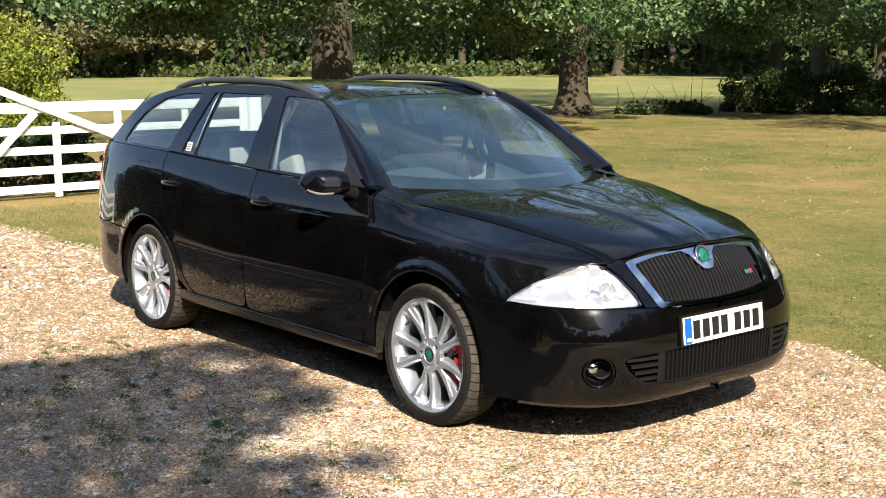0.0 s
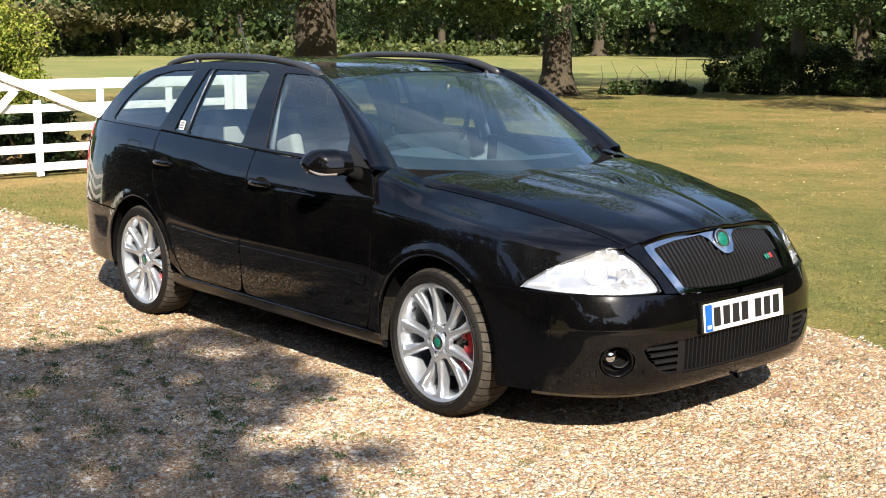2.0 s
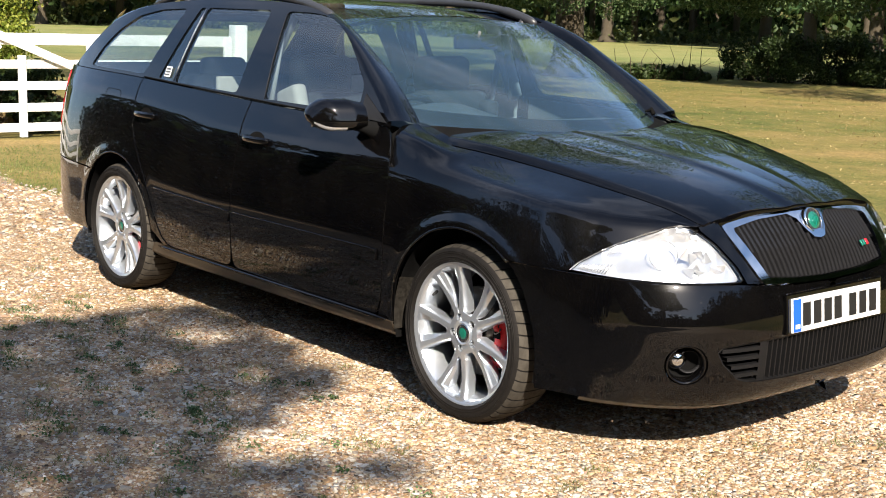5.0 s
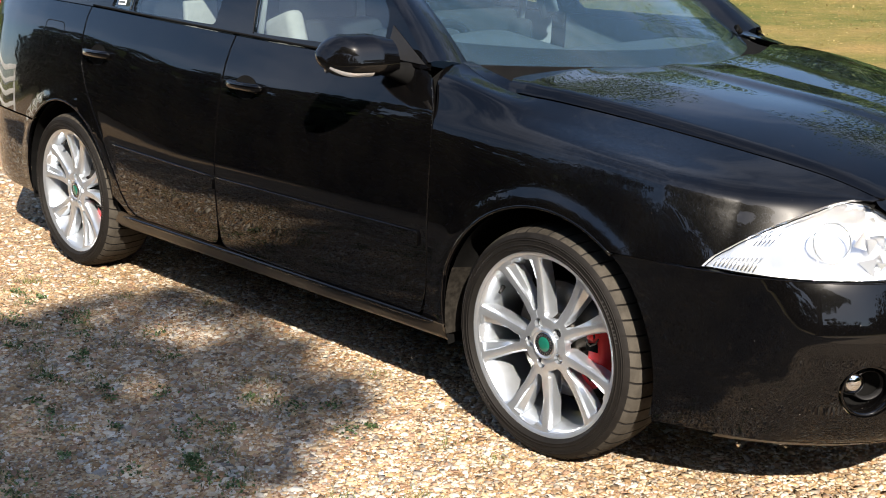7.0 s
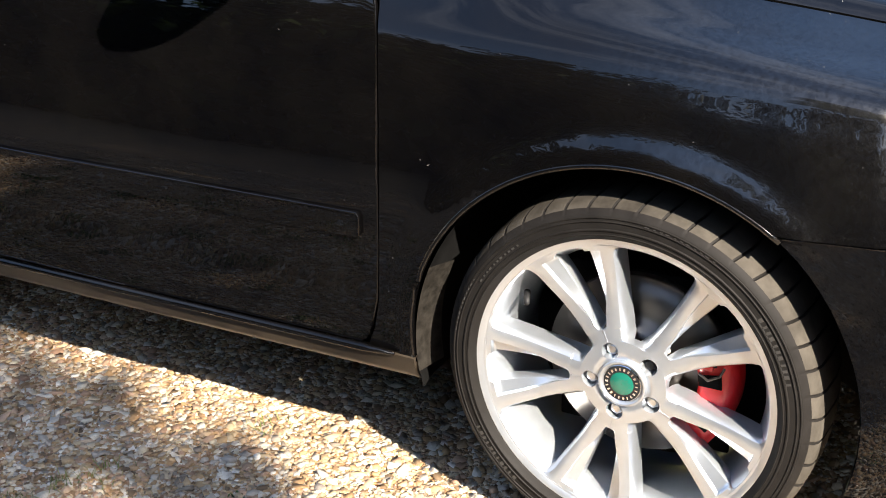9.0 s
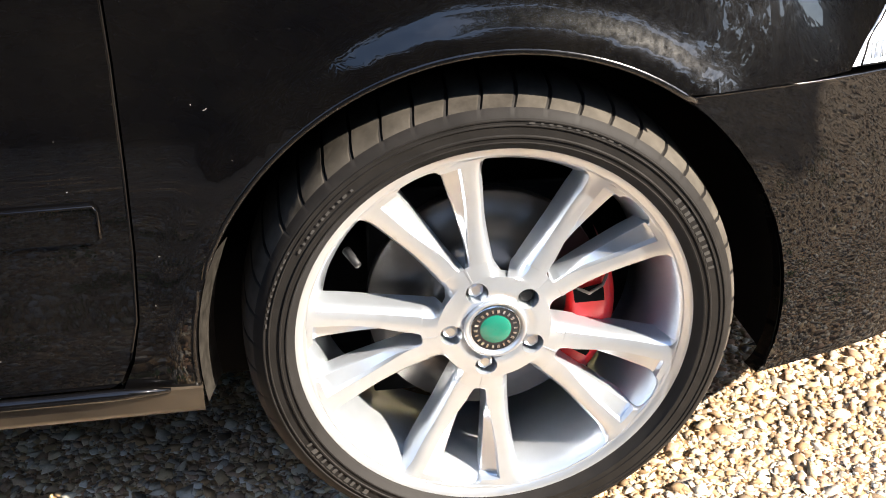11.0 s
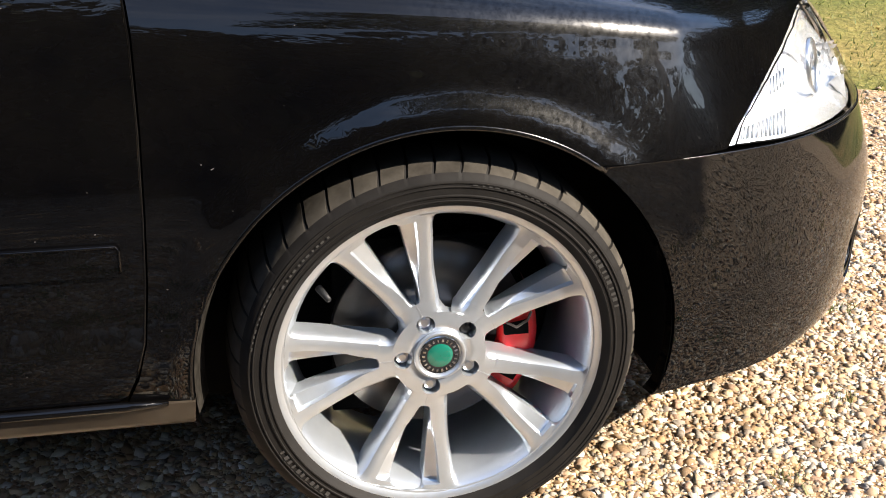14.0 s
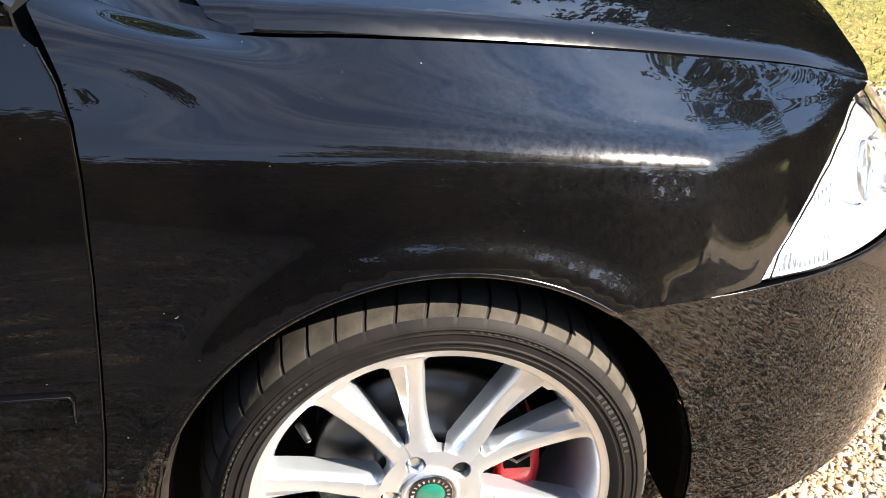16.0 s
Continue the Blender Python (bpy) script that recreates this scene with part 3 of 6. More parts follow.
def rounded(poly, r, n=4):
    """A loop with its corners rounded."""
    out = []
    pts = [np.array(p, float) for p in poly]
    for i, p in enumerate(pts):
        a, b = pts[i - 1] - p, pts[(i + 1) % len(pts)] - p
        la, lb = np.linalg.norm(a), np.linalg.norm(b)
        k = min(r, la * 0.45, lb * 0.45)
        p0, p1 = p + a / la * k, p + b / lb * k
        out += [(1 - s) ** 2 * p0 + 2 * s * (1 - s) * p + s**2 * p1 for s in np.linspace(0, 1, n)]
    return out


BELT = curve1((-3.4, 1.08), (-3.0, 1.072), (-2.4, 1.058), (-2.0, 1.042), (-1.3, 1.016), (-0.8, 1.0), (-0.45, 0.988))


# ---- the car ----
GRILLE_BAR = plain("grille_bar_dark_chrome", (0.022, 0.022, 0.024), 0.14, 0.3, 0.1, 80)
car = thing("estate_car", "black estate car with silver alloy wheels on the gravel drive", "car")


def wing_panel(side):
    loop = [(-0.458, wing_b(-0.458, 0.285)), (-0.42, wing_b(-0.42, 0.28)), (-0.363, wing_b(-0.363, 0.278))]
    loop += [(x, wing_b(x, z)) for x, z in arc(0.005, AXLE_Z, ARCH_R, 185.5, 55.5, 40)]
    loop += [(x, wing_b(x, z)) for x, z in ((0.30, 0.617), (0.38, 0.6145), (0.452, 0.613), (0.474, 0.642), (0.509, 0.671), (0.5545, 0.705), (0.597, 0.7315), (0.640, 0.757),
                                            (0.656, 0.766), (0.680, 0.772), (0.715, 0.768))]
    loop += [(x, 0.997 * QS) for x in np.linspace(0.722, -0.45, 40)]
    loop += [(x, wing_b(x, z)) for x, z in ((-0.472, 0.995), (-0.452, 0.97), (-0.434, 0.93), (-0.423, 0.885), (-0.416, 0.82), (-0.413, 0.70), (-0.414, 0.58), (-0.417, 0.48), (-0.424, 0.39), (-0.438, 0.33))]
    return panel("front_wing", wing, loop, PAINT, car, (0, -1, 0.3), step=0.012, side=side, crown=wing_crown)


def door_panels(side):
    front = [(x, BELT(x)) for x in np.linspace(-0.478, -1.418, 24)]
    front += [(-1.432, 0.98), (-1.448, 0.93), (-1.466, 0.80), (-1.480, 0.65), (-1.484, 0.50), (-1.482, 0.40), (-1.474, 0.335), (-1.462, 0.312), (-1.44, 0.302), (-1.0, 0.298), (-0.52, 0.297),
              (-0.468, 0.297), (-0.4555, 0.305), (-0.442, 0.335), (-0.428, 0.39), (-0.4212, 0.48), (-0.4182, 0.58), (-0.4172, 0.70), (-0.4202, 0.82), (-0.4272, 0.885), (-0.4382, 0.93), (-0.4562, 0.97)]
    d1 = panel("front_door", flank, front, PAINT, car, (0, -1, 0), step=0.035, side=side, crown=door_crown)
    rear = [(x, BELT(x)) for x in np.linspace(-1.426, -2.415, 24)]
    rear += [(-2.432, 1.02), (-2.440, 0.94), (-2.425, 0.84), (-2.385, 0.76), (-2.335, 0.69), (-2.275, 0.61), (-2.222, 0.53), (-2.18, 0.45), (-2.145, 0.385), (-2.10, 0.335), (-2.05, 0.31),
             (-1.99, 0.303), (-1.53, 0.302), (-1.502, 0.312), (-1.490, 0.335), (-1.489, 0.40), (-1.491, 0.50), (-1.487, 0.65), (-1.473, 0.80), (-1.455, 0.93), (-1.44, 0.98)]
    d2 = panel("rear_door", flank, rear, PAINT, car, (0, -1, 0), step=0.035, side=side, crown=door_crown)
    for d, line in ((d1, front[24:34]), (d2, rear[24:36]), (d1, front[37:46])):
        tube("door_edge", [flank(x, z) * (1, side, 1) + np.array((0, 0.0008 * side, 0)) for x, z in dense(line, 0.03, False)], 0.0019, PAINT, d, "rounded door edge", 6)
    for d, x in ((d1, -1.315), (d2, -2.30)):
        z = 0.862 if d is d1 else 0.888
        ring = [tuple(p) for p in arc(x - 0.005, z, 0.062, 0, 360, 25)[:-1]]
        cup = panel("handle_recess", flank, [(cx, z + (cz - z) * 0.62) for cx, cz in ring], DARK, d, (0, -1, 0), step=0.02, side=side, offset=0.0012, rim=False)
        pts = [flank(x + dx, z + 0.006) * (1, side, 1) + np.array((0, -0.004 - 0.020 * (1 - (dx / 0.1) ** 2) ** 0.5, 0)) * side for dx in np.linspace(-0.098, 0.098, 11)]
        tube("door_handle", pts, [0.010] + [0.0145] * 9 + [0.010], PAINT, d, "", 10, 0.7)
        pts = [p + np.array((0, -0.009 * side, 0.0125)) for p in pts]
        tube("handle_strip", pts, 0.0008, PAINT, d, "fine upper handle edge", 6)
    # side mouldings with a raised upper edge
    for d, x0, x1 in ((d1, -0.452, -1.474), (d2, -1.497, -2.165)):
        def edge(x):
            return 0.545 + 0.0 * x if x > -1.5 else 0.545 + (-1.5 - x) * 0.03

        loop = [(x, edge(x)) for x in np.linspace(x0, x1, 16)] + [(x, edge(x) - 0.045) for x in np.linspace(x1 + (0.02 if d is d2 else 0), x0, 16)]
        panel("side_moulding", flank, rounded(loop, 0.008, 3) if d is d1 else loop, PAINT, d, (0, -1, 0), step=0.03, side=side, offset=0.006, depth=0.008)
        top = [flank(x, edge(x) - 0.001) * (1, side, 1) - np.array((0, 0.0062 * side, 0)) for x in np.linspace(x0 - 0.004, x1, 20)]
        if d is d1:
            top = [flank(x0, edge(x0) - 0.040) * (1, side, 1) - np.array((0, 0.0055 * side, 0)), flank(x0, edge(x0) - 0.008) * (1, side, 1) - np.array((0, 0.0062 * side, 0))] + top
        tube("moulding_edge", top, 0.0021, PAINT, d, "rounded moulding edge", 8)
    return d1, d2


def rear_panels(side):
    loop = [(x, BELT(x)) for x in np.linspace(-2.424, -3.40, 24)]
    loop += [(-3.47, 0.98), (-3.50, 0.80), (-3.50, 0.605), (-2.862, 0.585)]
    loop += [(x, z) for x, z in arc(REAR_X, AXLE_Z, ARCH_R, 133.5, 8, 34)]
    loop += [(-2.10, 0.30), (-2.055, 0.303), (-2.105, 0.327), (-2.152, 0.378), (-2.188, 0.445), (-2.23, 0.525), (-2.283, 0.605), (-2.343, 0.685), (-2.393, 0.755), (-2.433, 0.838), (-2.448, 0.94), (-2.44, 1.02)]
    q = panel("rear_quarter", flank, loop, PAINT, car, (0, -1, 0), step=0.03, side=side, crown=door_crown)
    flap = rounded([(-2.60, 0.99), (-2.77, 0.995), (-2.775, 0.86), (-2.605, 0.855)], 0.03)
    inner = [(np.array(p) - (-2.6875, 0.925)) * 0.965 + (-2.6875, 0.925) for p in flap]
    panel("flap_gap", flank, flap, DARK, q, (0, -1, 0), holes=[inner], step=0.02, side=side, offset=0.0008, rim=False)
    bump_loop = [(-2.872, 0.578), (-3.50, 0.598), (-3.53, 0.45), (-3.50, 0.30), (-3.2, 0.255), (-2.93, 0.25)]
    bump_loop += [(x, z) for x, z in arc(REAR_X, AXLE_Z, ARCH_R, 190, 135.5, 20)]
    panel("rear_bumper_side", flank, bump_loop, PAINT, car, (0, -1, 0), step=0.035, side=side, crown=lambda p, n: 0.05 + 0 * p[:, 2])
    lamp = [(-3.37, 1.05), (-3.43, 1.05), (-3.49, 0.95), (-3.49, 0.72), (-3.42, 0.74), (-3.375, 0.85)]
    panel("tail_lamp", flank, rounded(lamp, 0.03), RED_LENS, car, (0, -1, 0), step=0.03, side=side, offset=0.004, label="red tail lamp")


def sill(side):
    def surf(x, z):
        x, z = np.asarray(x, float), np.asarray(z, float)
        y = HALF(x) - 0.008 - np.interp(z, [0.195, 0.215, 0.235, 0.252, 0.285, 0.30], [0.115, 0.065, 0.028, 0.008, 0.0, -0.002])
        return np.stack([x, -y, z], -1)

    loop = [(-0.362, 0.286), (-0.364, 0.236), (-0.38, 0.215), (-2.20, 0.205), (-2.232, 0.24), (-2.18, 0.30), (-2.10, 0.296), (-0.9, 0.291)]
    panel("sill", surf, loop, DUSTY_SILL, car, (0, -1, 0), step=0.02, side=side, label="dusty black sill")
    pts = [surf(x, 0.288) * (1, side, 1) + np.array((0, -0.001 * side, 0)) for x in np.linspace(-0.40, -2.14, 30)]
    tube("sill_ledge", pts, [0.003] + [0.0075] * 28 + [0.003], PAINT, car, "glossy rounded sill ledge", 12, 1.0)


def glasshouse(side):
    top = curve1((-3.30, 1.072), (-3.24, 1.115), (-3.12, 1.225), (-2.97, 1.325), (-2.75, 1.392), (-2.35, 1.432), (-1.85, 1.442), (-1.42, 1.432), (-1.17, 1.40), (-0.97, 1.333), (-0.77, 1.209), (-0.6, 1.1), (-0.485, 1.012))
    xs = np.linspace(-0.485, -3.30, 60)
    loop = [(x, float(top(x))) for x in xs] + [(x, float(BELT(x)) + 0.004) for x in np.linspace(-3.30, -0.480, 40)]
    fw = [(-0.677, 1.029), (-0.690, 1.131), (-0.782, 1.209), (-0.882, 1.283), (-0.992, 1.348), (-1.102, 1.383), (-1.222, 1.395), (-1.424, 1.399), (-1.334, 1.035)]
    rw = [(-1.557, 1.045), (-1.552, 1.401), (-2.092, 1.403), (-2.112, 1.059)]
    ql = [(-2.134, 1.060), (-2.117, 1.403), (-2.157, 1.401), (-2.272, 1.070)]
    qw = [(-2.427, 1.080), (-2.282, 1.397), (-2.522, 1.387), (-2.722, 1.354), (-2.872, 1.283), (-2.972, 1.198), (-3.042, 1.100), (-3.002, 1.089)]
    wins = {"front_window": rounded(fw, 0.03), "rear_window": rounded(rw, 0.025), "quarter_light": rounded(ql, 0.012), "load_window": rounded(qw, 0.03)}
    f = panel("window_frame", cabin_side, loop, PAINT, car, (0, -1, 0.2), holes=list(wins.values()), step=0.035, side=side, depth=0.02)
    for name, w in wins.items():
        panel(name, cabin_side, w, GLASS, f, (0, -1, 0.2), step=0.06, side=side, offset=-0.006, rim=False, label="tinted side window")
    # bright edge strip of the window channel, behind each pane
    for a, b in (((-1.327, 1.034), (-1.42, 1.39)), ((-2.123, 1.064), (-2.106, 1.395))):
        pts = [cabin_side(a[0] + (b[0] - a[0]) * k, a[1] + (b[1] - a[1]) * k) * (1, side, 1) + np.array((0, -0.002 * side, 0)) for k in np.linspace(0, 1, 8)]
        tube("window_channel", pts, 0.0012, SATIN if a[0] < -2 else TRIM, f, "thin window channel", 6)
    # waist seal
    pts = [cabin_side(x, float(BELT(x)) + 0.008) * (1, side, 1) + np.array((0, -0.004 * side, 0)) for x in np.linspace(-0.60, -2.40, 24)]
    tube("waist_seal", pts, 0.004, DARK, f, "", 6)
    if side > 0:
        st = panel("window_sticker", cabin_side, [(-2.222, 1.078), (-2.227, 1.125), (-2.172, 1.125), (-2.167, 1.078)], PAPER, f, (0, -1, 0.2), step=0.03, offset=0.002, rim=False, label="small white window sticker")
        for k in range(3):
            panel("print_bar", cabin_side, [(-2.218, 1.084 + k * 0.013), (-2.218, 1.091 + k * 0.013), (-2.176, 1.091 + k * 0.013), (-2.176, 1.084 + k * 0.013)], DISC, st, (0, -1, 0.2), step=0.03, offset=0.0035, rim=False)
    return top


def screen(v, y):
    """The windscreen: v from its foot to the roof, y across."""
    v, y = np.asarray(v, float), np.asarray(y, float)
    k = np.abs(y) / 0.62
    xb, xt = -0.115 - 0.31 * k**2.0, -1.10 - 0.03 * k**2
    zb, zt = 0.972 + 0.012 * k**2, 1.398 - 0.03 * k**2
    s = np.clip(v, -0.05, 1.05)
    return np.stack([xb + (xt - xb) * s, y, zb + (zt - zb) * s + 0.10 * s * (1 - s) * (0.75 + 0.25 * k)], -1)


def screen_half(v):
    return 0.668 - 0.10 * np.asarray(v, float)


ROOF_MID = curve1((-3.12, 1.385), (-3.0, 1.405), (-2.6, 1.447), (-2.1, 1.464), (-1.7, 1.460), (-1.4, 1.441), (-1.08, 1.398))


def roof(x, y):
    x, y = np.asarray(x, float), np.asarray(y, float)
    return np.stack([x, y, ROOF_MID(x) - 0.052 * (np.abs(y) / 0.60) ** 2.4], -1)


def cabin_top(top):
    vs = np.linspace(0, 1, 16)
    loop = [(v, -float(screen_half(v))) for v in vs] + [(1.0, y) for y in np.linspace(-0.568, 0.568, 16)[1:-1]] + [(v, float(screen_half(v))) for v in vs[::-1]]
    panel("windscreen", screen, loop, SCREEN_GLASS, car, (1, 0, 1), step=0.05, rim=False, label="clear windscreen with a dark lower band")
    band = [(0.0, y) for y in np.linspace(-0.66, 0.66, 24)] + [(0.10 + 0.05 * (abs(y) / 0.66) ** 3, y) for y in np.linspace(0.65, -0.65, 24)]
    panel("screen_band", screen, band, DARK, car, (1, 0, 1), step=0.03, offset=-0.004, rim=False)
    r = panel("roof", roof, [(x, -0.60) for x in np.linspace(-1.09, -3.0, 24)] + [(-3.05, -0.45), (-3.08, 0), (-3.05, 0.45)] + [(x, 0.60) for x in np.linspace(-3.0, -1.09, 24)] + [(-1.10, 0.3), (-1.115, 0), (-1.10, -0.3)],
              PAINT, car, (0, 0, 1), step=0.06, depth=0.01)
    for side in (1, -1):
        # front pillar: a rounded skin between the side frame and the screen
        rows = []
        for k in np.linspace(0, 1, 18):
            x = -0.478 + (-1.13 + 0.478) * k
            a = np.array((x, -glass_y(x, float(top(x))), float(top(x))))
            b = screen(k, -float(screen_half(k)) + 0.004)
            row = []
            for s in np.linspace(0, 1, 7):
                bulge = math.sin(math.pi * s) * 0.016
                row.append((a + (b - a) * s + np.array((0.25, -0.55, 0.8)) * bulge) * (1, side, 1))
            rows.append(row)
        grid_mesh("front_pillar", rows, PAINT, car, flip=side < 0)
        rows = []
        for x in np.linspace(-1.10, -3.0, 40):
            a = np.array((x, -glass_y(x, float(top(x))), float(top(x))))
            b = roof(x, -0.605)
            rows.append([(a + (b - a) * s + np.array((0, -0.5, 0.8)) * math.sin(math.pi * s) * 0.010) * (1, side, 1) for s in np.linspace(0, 1, 6)])
        grid_mesh("roof_side", rows, PAINT, car, flip=side < 0)
        # roof rail: feet and a middle bracket carry a flattened bar
        def rail_z(x):
            k = (x + 1.935) / 0.785
            return float(roof(x, -0.585)[2]) + 0.042 * max(0.0, 1 - abs(k) ** 4.0) ** 0.8

        pts = [(x, -0.585 * side, rail_z(x) + 0.012) for x in np.linspace(-1.16, -2.71, 48)]
        rail = tube("roof_rail", pts, [0.014] + [0.022] * 6 + [0.018] * 40 + [0.013], RAIL, car, "satin black roof rail", 12, 0.8)
        for x in (-2.36, -1.24, -2.64):
            z = float(roof(x, -0.585)[2])
            tube("rail_foot", [(x - 0.03, -0.585 * side, z - 0.01), (x, -0.585 * side, rail_z(x) - 0.002)], 0.019, RAIL, rail, "", 10)
    tube("aerial", [(-2.745, 0, 1.41), (-2.775, 0, 1.475), (-2.883, 0, 1.692)], [0.014, 0.0045, 0.003], RAIL, car, "thin black roof aerial", 8)
    # tail end: painted lower gate, raked rear window
    ends = ((0.25, -3.50, 0.52), (0.34, -3.58, 0.60), (0.55, -3.61, 0.63), (0.62, -3.57, 0.64), (0.80, -3.535, 0.625), (1.0, -3.47, 0.60), (1.09, -3.40, 0.59))
    upper = ((1.09, -3.40, 0.61), (1.16, -3.33, 0.60), (1.25, -3.22, 0.59), (1.33, -3.11, 0.58))
    crest = ((1.33, -3.11, 0.575), (1.362, -3.06, 0.545), (1.382, -3.00, 0.52))

    def tail_rows(rows_in):
        return [[(x0 - 0.05 * (1 - (y / w) ** 2), y, z) for y in np.linspace(-w, w, 17)] for z, x0, w in rows_in]

    gate_panel = grid_mesh("tailgate", tail_rows(ends), PAINT, car, "black tailgate")
    grid_mesh("rear_screen", tail_rows(upper), GLASS, gate_panel, "tinted rear window")
    grid_mesh("spoiler", tail_rows(crest), PAINT, gate_panel)
    for side in (1, -1):
        rows = []
        for z, x0, w in ends:
            z1 = min(z, 1.07)
            a, b = np.array((-3.47, -(float(HALF(-3.47)) - float(TUCK(z1))), z1)), np.array((x0, -w, z))
            mid = (a + b) / 2 + np.array((-0.03, -0.03, 0))
            rows.append([((1 - s) ** 2 * a + 2 * s * (1 - s) * mid + s**2 * b) * (1, side, 1) for s in np.linspace(0, 1, 8)])
        grid_mesh("tail_corner", rows, PAINT, car)
        rows = []
        for k in np.linspace(0, 1, 14):
            x = -3.295 + (-2.98 + 3.295) * k
            z = float(top(x))
            b = np.array((-3.42 + 0.37 * k, -0.612 + 0.04 * k, 1.085 + (1.385 - 1.085) * k))
            a = np.array((x, -glass_y(x, z), z))
            rows.append([(a + (b - a) * s + np.array((-0.3, -0.5, 0.4)) * math.sin(math.pi * s) * 0.012) * (1, side, 1) for s in np.linspace(0, 1, 6)])
        grid_mesh("rear_pillar", rows, PAINT, car)


def bonnet_panel():
    half = [(-0.095, 0.0), (-0.104, 0.15), (-0.140, 0.30), (-0.190, 0.42), (-0.248, 0.54), (-0.284, 0.63), (-0.288, 0.675), (-0.272, 0.706)]
    half += [(x, float(GAP_Y(x)) - 0.005) for x in np.linspace(-0.235, 0.712, 34)]
    half += [(0.728, 0.492), (0.735, 0.46), (0.738, 0.42), (0.742, 0.34), (0.756, 0.22), (0.770, 0.10), (0.775, 0.0)]
    loop = half + [(x, -y) for x, y in half[-2:0:-1]]
    panel("bonnet", bonnet, loop, PAINT, car, (0, 0, 1), step=0.012, depth=0.016, label="glossy black bonnet with raised centre creases")
    back = [(-0.02, 0.0), (-0.06, 0.3), (-0.2, 0.56), (-0.3, 0.68)] + [(x, float(GAP_Y(x)) + 0.012) for x in np.linspace(-0.26, 0.72, 16)] + [(0.72, 0.45), (0.74, 0.2), (0.75, 0)]
    back = back + [(x, -y) for x, y in back[-2:0:-1]]
    # the bonnet's nose runs down between each lamp and the grille
    hs, gs = ((0.472, 0.715), (0.441, 0.65), (0.433, 0.612), (0.430, 0.600)), ((0.414, 0.728), (0.393, 0.66), (0.371, 0.606), (0.366, 0.596))
    for s in (1, -1):
        rows = [[bonnet(0.706 + 0.030 * k ** 0.6, 0.503 - 0.075 * k) - np.array((0, 0, 0.001)) for k in np.linspace(0, 1, 7)]]
        rows.append([nose(a_y(0.500 - 0.075 * k, 0.752 + 0.012 * k), 0.752 + 0.012 * k) + np.array((0.012, 0, 0.004)) for k in np.linspace(0, 1, 7)])
        for (hy, hz), (gy_, gz) in zip(hs, gs):
            rows.append([nose(a_y(hy + (gy_ - hy) * k, hz + (gz - hz) * k), hz + (gz - hz) * k) + np.array((0.008, 0, 0.002)) for k in np.linspace(0, 1, 7)])
        grid_mesh("bonnet_nose", [[p * np.array((1, s, 1)) for p in r] for r in rows], PAINT, car, flip=s > 0)
    lip_x = curve1((0, 0.775), (0.10, 0.770), (0.22, 0.756), (0.34, 0.742), (0.42, 0.738), (0.46, 0.735))
    top_z = curve1((0, 0.80), (0.10, 0.797), (0.25, 0.786), (0.39, 0.767), (0.43, 0.762))
    rows = []
    for y in np.linspace(-0.43, 0.43, 45):
        z = float(top_z(abs(y)))
        rows.append([bonnet(float(lip_x(abs(y))) - 0.002, y), bonnet(float(lip_x(abs(y))) + 0.004, y) - np.array((0, 0, 0.008)), nose(a_y(y, z - 0.004), z - 0.004) + np.array((0.004, 0, 0.004))])
    grid_mesh("bonnet_lip", rows, PAINT, car)
    panel("bonnet_underside", bonnet, back, DARK, car, (0, 0, 1), step=0.06, offset=-0.02, rim=False)
    # scuttle tray between bonnet and screen
    rows = []
    for y in np.linspace(-0.70, 0.70, 33):
        k = abs(y) / 0.62
        b = bonnet(-0.035 - 0.21 * (k / 1.0) ** 2.2, y)
        s = screen(0.03, float(np.clip(y, -0.66, 0.66)))
        rows.append([np.array((b[0] + 0.03, y, b[2] - 0.022)), np.array((b[0] - 0.01, y, b[2] - 0.024)), (np.array(b) + s) / 2 - (0, 0, 0.02), s - (0.0, 0, 0.004)])
    grid_mesh("scuttle", rows, DARK, car, flip=True)
    # painted corner between wing, bonnet and screen
    for s in (1, -1):
        rows = []
        for k in np.linspace(0, 1, 9):
            x = -0.235 - 0.225 * k
            a = np.array((x, float(GAP_Y(x)) - 0.001, float(GAP_Z(x)) - 0.001))
            b0, b1 = bonnet(-0.262, 0.695) - np.array((0, 0, 0.004)), screen(0.03, 0.655) + np.array((0, 0, 0.004))
            b = b0 + (b1 - b0) * k
            rows.append([(a + (b - a) * q) * (1, s, 1) for q in np.linspace(0, 1, 4)])
        grid_mesh("screen_corner", rows, PAINT, car, flip=s < 0)
    for x0, y0, x1, y1 in ((-0.215, 0.60, -0.26, 0.44),):
        pts = [screen(0.06 + 0.02 * k, y0 + (y1 - y0) * k) + np.array((0.01, 0, 0.016)) for k in np.linspace(0, 1, 10)]
        w = tube("wiper", pts, [0.009] * 3 + [0.006] * 7, DARK, car, "black wiper arm", 6, 0.6)
        tube("wiper_knuckle", [pts[0] + np.array((0.02, 0, -0.02)), pts[0] + np.array((0.0, 0.0, 0.004))], 0.010, DARK, w, "", 8)


